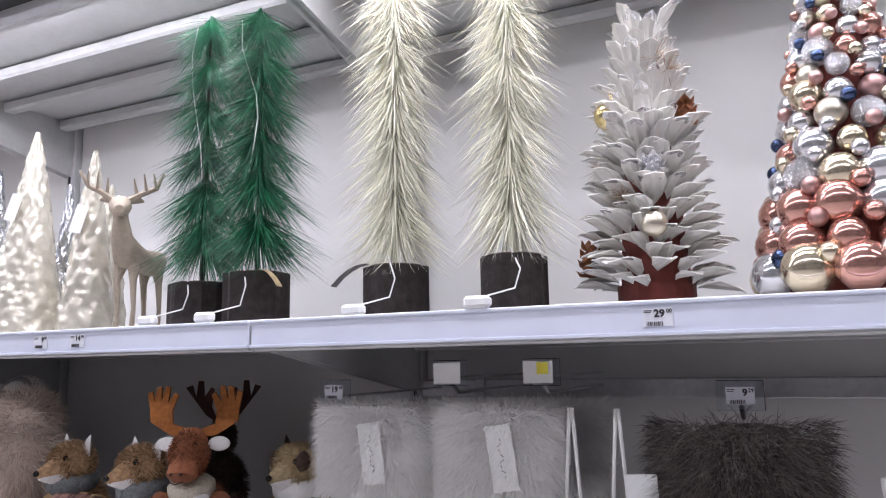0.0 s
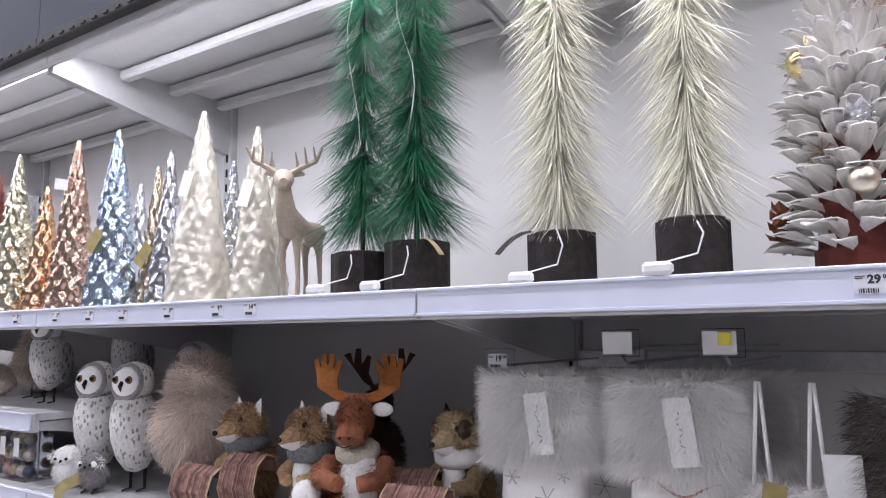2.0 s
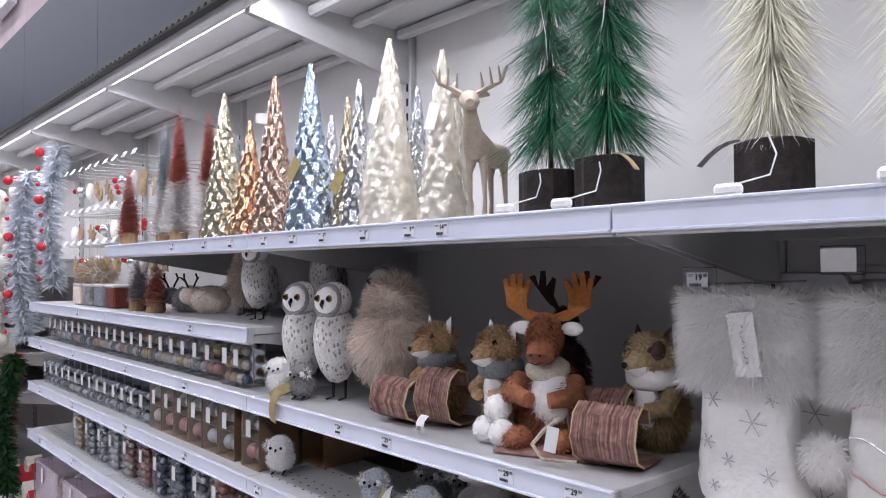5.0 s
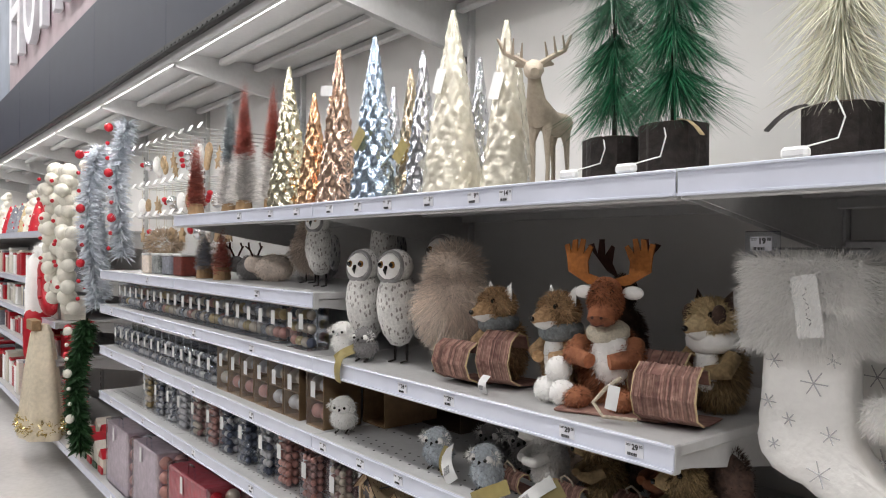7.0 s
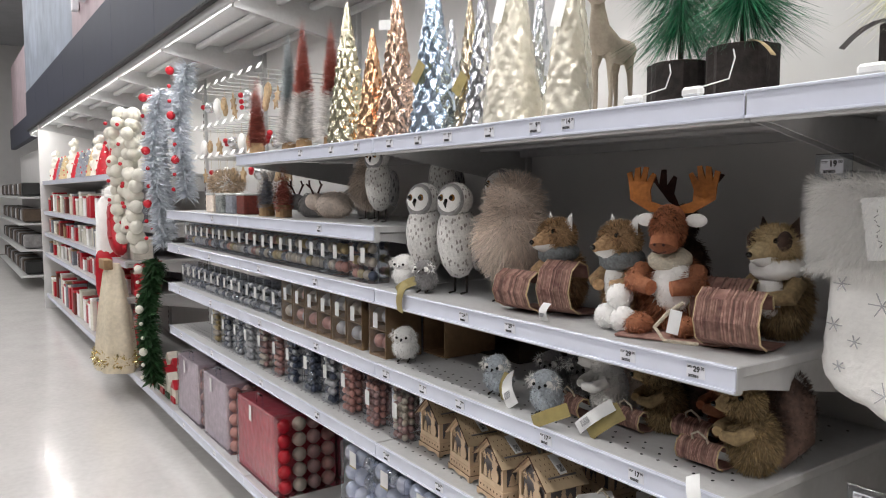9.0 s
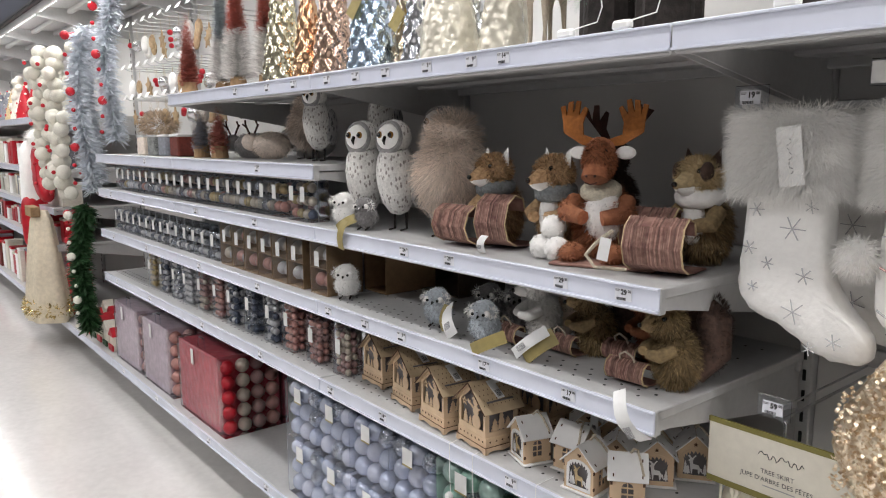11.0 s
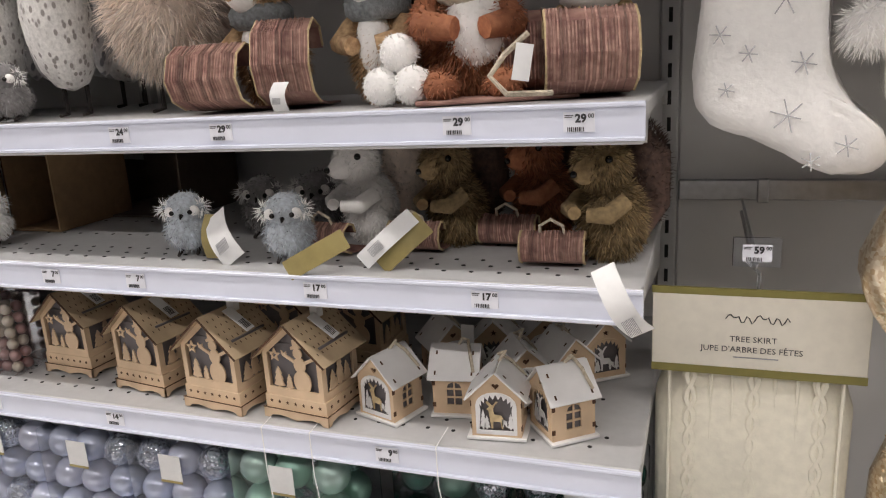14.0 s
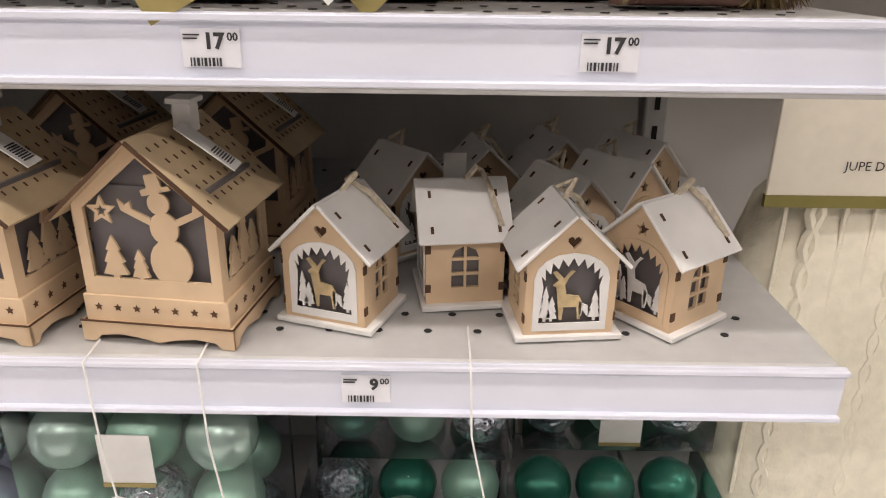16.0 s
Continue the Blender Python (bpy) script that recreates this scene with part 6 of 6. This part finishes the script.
for i in range(2600):
    x, z = rngq.uniform(-0.16, 0.14), rngq.uniform(0.03, 0.46)
    if x > -0.15 + 0.9 * max(0, z - 0.26) and x > -0.16 + 1.1 * max(0, 0.13 - z):
        flake.append(moved(([(-0.004, 0, 0), (0, 0, -0.004), (0.004, 0, 0), (0, 0, 0.004)], [(0, 1, 2, 3)]), pose(x, -0.05, z, rngq.uniform(-40, 40), 0, rngq.uniform(-50, 50))))
tagged(part("sequin_layer", join(*flake), SEQUIN, ss, "loose champagne sequins"), kind="stuff")

# ---- packed ornaments on the farther shelves ----
SATIN = {k: mat("satin_" + k + "_ball", c, 0.3, 0.35, 20, 0.06, 0) for k, c in (("rose", (0.66, 0.36, 0.31)), ("silver", (0.72, 0.71, 0.72)), ("gold", (0.66, 0.52, 0.28)), ("navy", (0.13, 0.15, 0.21)), ("champ", (0.68, 0.60, 0.50)), ("matte", (0.52, 0.33, 0.31)))}
BM = {k: ball_mesh(m, 10) for k, m in (*SATIN.items(), ("red", RED), ("foil", ICEFOIL))}
WHITELABEL = mesh("product_label", block(0, -0.003, 0, 0.028, 0.001, 0.048), PAPER)


def pack(x, y, z, w, d, h, cols, rows, kinds, label, back=None, deep=1, seed=0):
    t = thing("ornament_pack", pose(x, y, z), label, "ornament pack", "packed ornaments")
    rng = random.Random(seed)
    r = min(w / cols, h / rows) / 2
    for k in range(deep):
        for i in range(cols):
            for j in range(rows):
                part("bauble", BM[rng.choice(kinds)], None, t, at=pose(-w / 2 + w * (i + 0.5) / cols, r * (2 * k + 1) + 0.003, h * (j + 0.5) / rows) @ Matrix.Scale(r * 0.93, 4))
    if back:
        part("card_tray", join(block(-w / 2 + 0.001, d / 2, h / 2, 0.003, d, h), block(w / 2 - 0.001, d / 2, h / 2, 0.003, d, h), block(0, d, h / 2, w, 0.003, h), *[block(0, d / 2, h * j / rows, w, d, 0.003) for j in range(rows + 1)]), back, t, "brown card tray")
    box = part("clear_box", block(0, d / 2, h / 2, w + 0.004, d + 0.004, h + 0.004, 0.002), PLASTIC, t, "clear plastic box")
    box.visible_shadow = False
    part("product_label", WHITELABEL, PAPER, t, at=pose(0, -0.004, h * 0.68))


zB, zC, zF = TOP["B"], TOP["C"], TOP["F"]
for i in range(2):
    pack(-1.36 - i * 0.075, 0.04, zB, 0.07, 0.07, 0.13, 2, 3, ["gold", "rose", "navy", "champ"], "clear pack of gold, copper and navy baubles", None, 1, i)
for i in range(20):
    pack(-1.58 - i * 0.098, 0.05, zB, 0.085, 0.08, 0.125, 2, 2, ["silver", "champ", "foil"] if i % 3 else ["silver", "gold", "rose"], "clear pack of silver and champagne ornaments", None, 2, i + 5)
for i in range(7):
    pack(-1.29 - i * 0.115 - (0.04 if i > 0 else 0), 0.045, zC, 0.105, 0.13, 0.17, 2, 2, ["silver", "champ", "rose"], "clear fronted card box of foil baubles", CARD, 1, i + 30)
for i in range(14):
    pack(-2.16 - i * 0.105, 0.05, zC, 0.085, 0.09, 0.12, 3, 3, ["silver", "foil"] if i < 7 else ["silver", "navy"], "small clear pack of silver grey ornaments", None, 1, i + 50)
cols_d = [["matte", "champ"], ["matte", "rose"], ["rose"], ["navy", "silver"], ["navy", "foil"], ["silver", "navy"], ["matte", "rose"], ["matte", "champ"], ["silver"], ["silver", "foil"], ["silver", "navy"], ["gold", "champ"]]
for i, kinds in enumerate(cols_d):
    for row in (0, 1):
        pack(-1.20 - i * 0.165 - 0.01 * (i % 3) - row * 0.085, 0.06 + row * 0.05, zD, 0.078, 0.08, 0.17 if i > 1 else 0.14, 3, 6, kinds, "clear tube pack of shiny round baubles", None, 2, i + 70)
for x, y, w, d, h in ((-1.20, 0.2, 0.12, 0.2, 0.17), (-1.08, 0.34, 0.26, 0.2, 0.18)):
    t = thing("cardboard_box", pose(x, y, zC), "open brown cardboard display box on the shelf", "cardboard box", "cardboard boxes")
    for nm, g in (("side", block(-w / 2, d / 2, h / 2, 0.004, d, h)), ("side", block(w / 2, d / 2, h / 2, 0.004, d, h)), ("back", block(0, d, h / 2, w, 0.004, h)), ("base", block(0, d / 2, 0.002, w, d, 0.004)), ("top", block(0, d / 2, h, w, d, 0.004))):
        # the wide box further back takes the darker cardboard tone
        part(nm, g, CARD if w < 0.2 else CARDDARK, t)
REDFOIL = hammered("red_foil", (0.66, 0.11, 0.15), 0.3, 30)
PINKFILM = hammered("pale_pink_film", (0.72, 0.60, 0.66), 0.35, 20)
for foil in (REDFOIL, PINKFILM):
    foil.node_tree.nodes["Principled BSDF"].inputs["Metallic"].default_value = 0.2
for x0, x1, m, what, ks in ((-2.62, -2.10, REDFOIL, "red", ["red", "champ", "matte", "rose"]), (-3.16, -2.72, PINKFILM, "pale pink", ["rose", "matte"]), (-3.66, -3.2, PINKFILM, "frosted lilac", ["matte", "silver"])):
    t = thing("gift_box_of_baubles", pose((x0 + x1) / 2, 0.03, zE), f"large {what} wrapped box of baubles in clear film", "bauble box", "large boxes")
    w = x1 - x0
    part("sleeve", block(-0.03, 0.15, 0.17, w - 0.08, 0.29, 0.33, 0.006), m, t, f"{what} shiny sleeve")
    for j in range(5):
        for k in range(4):
            part("bauble", BM[ks[k % len(ks)]], None, t, at=pose(w / 2 - 0.033, 0.04 + k * 0.066, 0.034 + j * 0.066) @ Matrix.Scale(0.031, 4))
    part("wrap", block(0, 0.15, 0.172, w, 0.3, 0.344, 0.004), PLASTIC, t, "clear plastic wrap").visible_shadow = False
    part("hanger", tube([(-0.04, 0.02, 0.34), (-0.03, 0.02, 0.385), (0.03, 0.02, 0.385), (0.04, 0.02, 0.34)], 0.004, 6), PLASTIC, t, "clear plastic handle")
    part("product_label", block(-0.06, -0.004, 0.29, 0.03, 0.001, 0.07), PAPER, t, "white product label")

# goods on the upper small shelf
for i, (x, y, s, m) in enumerate(((-1.98, 0.22, 1.0, PUFF), (-2.12, 0.2, 0.95, GREYFUR), (-2.0, 0.42, 1.2, WHITEFUR))):
    t = thing("plush_rabbit", pose(x, y, zF, 0, 0, -60), "lying grey beige plush animal on the shelf", "plush animal", "lying plush animals")
    part("body", join(ball(0, 0.02, 0.05 * s, 0.055 * s, 0.085 * s, 0.055 * s), furry((0, 0.02, 0.05 * s), (0.055 * s, 0.085 * s, 0.055 * s), 900, 0.012, i)), m, t, "", True)
    part("head", ball(0, -0.075 * s, 0.065 * s, 0.036 * s, 0.04 * s, 0.036 * s), m, t, "", True)
    for k in (-1, 1):
        part("antler", join(tube([(k * 0.015, -0.07, 0.095), (k * 0.04, -0.07, 0.13), (k * 0.035, -0.075, 0.15)], 0.004, 5), tube([(k * 0.035, -0.07, 0.12), (k * 0.055, -0.075, 0.135)], 0.003, 5)), DARKFELT, t, "dark twig antler")
GREYBRUSH, TANBRUSH = mat("grey_bristle", (0.25, 0.26, 0.30), 0.7, 0, 60, 0.2, 0), mat("tan_bristle", (0.40, 0.26, 0.14), 0.7, 0, 60, 0.2, 0)
for i, (x, m, what) in enumerate(((-2.36, GREYBRUSH, "grey"), (-2.26, TANBRUSH, "tan"), (-2.17, REDBRUSH, "dark red"), (-2.46, TANBRUSH, "brown"))):
    brush_tree(x, 0.10 + 0.04 * (i % 2), zF, 0.19, 0.035, m, m, f"small {what} bottle brush tree on a cup", i + 20)
for i, (m, what) in enumerate(((REDCARD, "red and white"), (GREYBRUSH, "blue grey"), (mat("silver_bead", (0.42, 0.44, 0.43), 0.4, 0.3, 200, 0.4, 0.5), "silver beaded"), (PUFF, "rattan"))):
    t = thing("gift_tin", pose(-2.63 - i * 0.16, 0.07, zF), f"square {what} candle tin with a lid", "tin", "row of tins")
    part("tin", block(0, 0.06, 0.045, 0.11, 0.11, 0.09, 0.006), m, t)
    part("lid", block(0, 0.06, 0.094, 0.114, 0.114, 0.012, 0.004), STEEL, t)
ras = thing("straw_wreath", pose(-3.05, 0.10, zF + 0.10), "pale dried straw wreath lying on tins", "wreath")
v, d = on_ball(1400, (0, 0.05, 0.05), (0.13, 0.06, 0.05), 3)
part("straw", strands(v, d, 0.05, 0.003, 0.1, 3, 0.6), TWIG, ras)

# wire hooks with wooden ornaments
WOODORN = mat("light_wood_slice", (0.50, 0.35, 0.20), 0.7, 0, 60, 0.2, 0.1)
orn_mesh = [mesh("ornament", moved(lathe([(0.035, 0), (0.038, 0.006), (0.03, 0.012)], 14), pose(0, 0, -0.09, 90, 0, 0)), WOODORN), mesh("ornament", ball(0, 0, -0.07, 0.014), RED, True),
            mesh("ornament", ball(0, 0, -0.09, 0.03, 0.02, 0.045), WHITEFUR, True), mesh("ornament", plate(star(0, -0.09, 0.045), 0.006), WOODORN), mesh("ornament", ball(0, 0, -0.085, 0.03), SILVER, True)]
for row, z in enumerate((2.03, 1.82, 1.66)):
    for i in range(9):
        x = -2.50 - i * 0.125
        t = thing("ornament_hook", pose(x, DEEP - 0.03, z), "white wire hook hung with small ornaments", "peg hook", "ornament hooks")
        part("wire", tube([(0, 0, 0), (0, -0.42, 0), (0, -0.44, 0.012)], 0.003, 6), STEEL, t)
        part("ticket", moved(block(0, 0, 0, 0.045, 0.001, 0.03), pose(0, -0.446, 0.014, -30, 0, 0)), PAPER, t, "white price ticket")
        for k in range(3):
            part("hung_ornament", orn_mesh[(i * 2 + row + k) % 5], None, t, at=pose(0, -0.4 + k * 0.09, -0.005))
            part("thread", tube([(0, -0.4 + k * 0.09, 0), (0, -0.4 + k * 0.09, -0.055)], 0.001, 4), ROPE, t)

# ---- garlands, stocking and skirt in the hanging bay ----
CREAMPOM = mat("cream_wool_pom", (0.80, 0.77, 0.68), 0.95, 0, 60, 0.08, 0.5)
pom = mesh("pompom", ball(0, 0, 0, 1, n=12), CREAMPOM, True)
berry = mesh("berry", ball(0, 0, 0, 1, n=8), RED, True)
for gx, gy, top, low, label in ((-4.72, -0.06, 2.05, 1.12, "long cream pompom garland with red berries"), (-4.50, -0.02, 2.03, 1.22, "cream pompom garland hanging in folds"), (-4.25, -0.05, 1.62, 1.05, "short cream pompom garland with red berries"), (-4.30, 0.1, 2.06, 1.5, "cream pompom garland behind the others")):
    t = thing("pompom_garland", pose(gx, gy, top), label, "garland", "pompom garlands")
    rng = random.Random(int(gx * 100))
    n = int((top - low) / 0.065)
    for i in range(n):
        for k in range(2):
            part("pompom", pom, None, t, at=pose(rng.uniform(-0.06, 0.06) + (k - 0.5) * 0.08, rng.uniform(-0.03, 0.03), -0.04 - i * 0.065) @ Matrix.Scale(rng.uniform(0.04, 0.052), 4))
        if i % 2:
            part("berry", berry, None, t, at=pose(rng.uniform(-0.06, 0.08), -0.065, -0.04 - i * 0.065) @ Matrix.Scale(0.013, 4))
TINSEL = mat("white_tinsel", (0.72, 0.76, 0.82), 0.5, 0.1, 60, 0.1, 0)
LEAF = mat("holly_green", (0.03, 0.09, 0.03), 0.5, 0, 60, 0.3, 0)
for gx, gy, top, low, m, label in ((-3.86, 0.0, 2.08, 1.15, TINSEL, "white frosted pine garland with red bows"), (-4.05, 0.08, 2.1, 1.2, TINSEL, "pale blue frosted pine garland"), (-3.72, 0.12, 2.22, 1.45, TINSEL, "white flocked garland near the hooks"),
                                   (-4.0, -0.03, 1.05, 0.30, LEAF, "green holly garland with white berries"), (-4.55, 0.08, 1.0, 0.45, RED, "red tinsel garland hanging low")):
    t = thing("tinsel_garland", pose(gx, gy, top), label, "garland", "tinsel garlands")
    rng = np.random.default_rng(int(-gx * 100))
    n = 2600
    z = rng.uniform(low - top, 0, n)
    a = rng.uniform(0, 6.283, n)
    path = np.stack([0.05 * np.sin(z * 9), 0.03 * np.cos(z * 7), z], 1)
    part("tinsel", strands(path, np.stack([np.cos(a), np.sin(a), 0.3 * np.sin(a * 3)], 1), 0.085, 0.011 if m is not LEAF else 0.02, 0.2, 5, 0.3), m, t)
    for i in range(9):
        zz = (low - top) * (i + 0.5) / 9
        part("berry", berry if m is not LEAF else pom, None, t, at=pose(0.05 * math.sin(zz * 9) + 0.03, -0.07, zz) @ Matrix.Scale(0.012 if i % 3 else 0.026, 4))
SKIRT = mat("cream_tulle", (0.68, 0.60, 0.46), 0.9, 0, 40, 0.1, 0.4)
gw = thing("hanging_tree_skirt", pose(-5.0, -0.06, 0.2), "cream tulle tree skirt with gold sequin hem", "tree skirt")
nn = 40
prof = [(0.28, 0.0), (0.25, 0.2), (0.2, 0.45), (0.13, 0.7), (0.08, 0.76)]
v, f = lathe(prof, nn, 0.5)
part("cloth", ([(x * (1 + 0.07 * math.sin(9 * math.atan2(y, x))), y * (1 + 0.07 * math.sin(9 * math.atan2(y, x))), z) for x, y, z in v], f), SKIRT, gw, "", True)
v, d = on_ball(900, (0, 0, 0.08), (0.28, 0.15, 0.09), 4)
part("sequin_hem", strands(v, d, 0.03, 0.012, 0, 4, 0.5), GOLD, gw, "gold sequin hem")
part("hanger_card", block(0, -0.05, 0.76, 0.2, 0.06, 0.07, 0.004), CARD, gw, "brown card hanger")
rs = thing("red_stocking", pose(-5.2, 0.0, 1.42), "red velvet stocking with white fur cuff", "stocking")
part("leg", puffy(smooth_loop([(-0.09, 0), (0.09, 0), (0.09, -0.2), (0.22, -0.33), (0.18, -0.43), (-0.03, -0.36), (-0.09, -0.25)]), 0.1, 3), RED, rs, "", True)
part("cuff", join(ball(0, 0, 0.04, 0.11, 0.07, 0.07), furry((0, 0, 0.04), (0.11, 0.07, 0.07), 900, 0.04, 4)), WHITEFUR, rs, "white fur cuff", True)
rb = thing("santa_gnome_plush", pose(-5.45, -0.02, 0.55), "white plush stocking with red scarf hanging", "stocking")
part("body", puffy(smooth_loop([(-0.12, 0), (0.12, 0), (0.1, 0.9), (-0.1, 0.9)]), 0.14, 4), WHITEFUR, rb, "", True)
part("scarf", puffy(smooth_loop([(0.06, 0.1), (0.13, 0.1), (0.12, 0.5), (0.05, 0.5)]), 0.2, 4), RED, rb, "red knitted scarf", True)
for i in range(12):
    t = thing("village_candle", pose(-3.80 - (i % 6) * 0.13, 0.03 + (i // 6) * 0.13, zE), "small cream house candle with red and green trim", "candle", "village candles")
    h = 0.09 + 0.02 * (i % 3)
    part("wall", block(0, 0.05, h / 2, 0.08, 0.08, h, 0.004), KRAFT, t)
    part("roof", moved(plate([(-0.05, 0), (0.05, 0), (0, 0.05)], 0.09), pose(0, 0.005, h)), CREAMPOM if i % 2 else RED, t)
    part("trim", block(0, 0.006, 0.02, 0.084, 0.01, 0.035, 0.002), LEAF if i % 2 else RED, t, "painted green or red trim")

# ---- the far shelves ----
goods_mats = [RED, WHITEFUR, CARD, KRAFT, RED, REDCARD, CREAMPOM, GREYBRUSH]
boxes = [mesh("carton", block(0, 0.07, 0.5, 0.115, 0.14, 1, 0.005), m) for m in goods_mats]
lids = [mesh("lid", block(0, 0.07, 0, 0.12, 0.145, 0.02, 0.003), m) for m in goods_mats]
rng = random.Random(77)
for bay in range(5, 9):
    for top, room in ((1.25, 0.26), (0.98, 0.2), (0.72, 0.2), (TOP["E"], 0.36)):
        for i in range(8):
            k = rng.randrange(len(goods_mats))
            h = room * rng.uniform(0.5, 0.85)
            t = thing("gift_carton", pose(-bay * BAY + 0.09 + i * 0.145, rng.uniform(0.03, 0.07), top), "small red or white christmas gift carton on a shelf", "gift box", "cartons on the far shelves")
            part("carton", boxes[k], None, t, at=Matrix.Diagonal((1, 1, h, 1)))
            part("lid", lids[(k + 3) % len(lids)], None, t, at=pose(0, 0, h + 0.008))
    for i in range(4):
        m = (CREAMPOM, RED, GREYBRUSH, PALESTRAW)[(i + bay) % 4]
        t = thing("cone_tree", pose(-bay * BAY + 0.2 + i * 0.27, 0.14, 1.62), "fabric cone christmas tree with small baubles", "christmas tree", "far cone trees")
        hh = 0.36 + 0.06 * (i % 2) if m is CREAMPOM else 0.28
        v, d = on_ball(500, (0, 0, 0), (1, 1, 1), i, 0.0)
        part("cone", lathe([(0.085, 0), (0.07, hh * 0.3), (0.04, hh * 0.7), (0.012, hh)], 16), m, t, "", True)
        for q in range(14):
            a, u = q * 2.4, (q + 0.5) / 14
            part("berry", berry, None, t, at=pose(0.085 * (1 - u) * math.cos(a), 0.085 * (1 - u) * math.sin(a), hh * u) @ Matrix.Scale(0.014, 4))
            part("tuft", pom, None, t, at=pose(0.075 * (1 - u * 0.85) * math.cos(a + 1), 0.075 * (1 - u * 0.85) * math.sin(a + 1), hh * u) @ Matrix.Scale(0.035 if m is CREAMPOM else 0.012, 4))

# the next run of shelving down the aisle
end = thing("far_gondola", pose(-14.2, 0.2, 0), "distant shelving run with navy header and dark goods", "shelving")
part("body", block(0, 0.35, 1.1, 4.6, 0.5, 2.2, 0.01), PANEL, end)
part("header", block(0, 0.0, 2.55, 4.7, 0.1, 0.4, 0.01), NAVY, end, "navy header")
part("sign_board", block(0, 0.05, 3.4, 4.7, 0.08, 1.2, 0.01), PINK, end, "pale printed sign board")
for z in (0.2, 0.6, 1.0, 1.4):
    part("shelf_board", block(0, -0.1, z, 4.6, 0.45, 0.03, 0.004), STEEL, end)
    for i in range(14):
        part("dark_carton", block(-2.1 + i * 0.32, -0.1, z + 0.13, 0.22, 0.3, 0.2, 0.02), (BLACK, GREYFUR, CARDDARK)[(i + int(z * 10)) % 3], end)
setting("column", block(-11.2, 0.5, 2.5, 0.5, 0.5, 5), PANEL, "pale square building column beyond the shelving", "column")
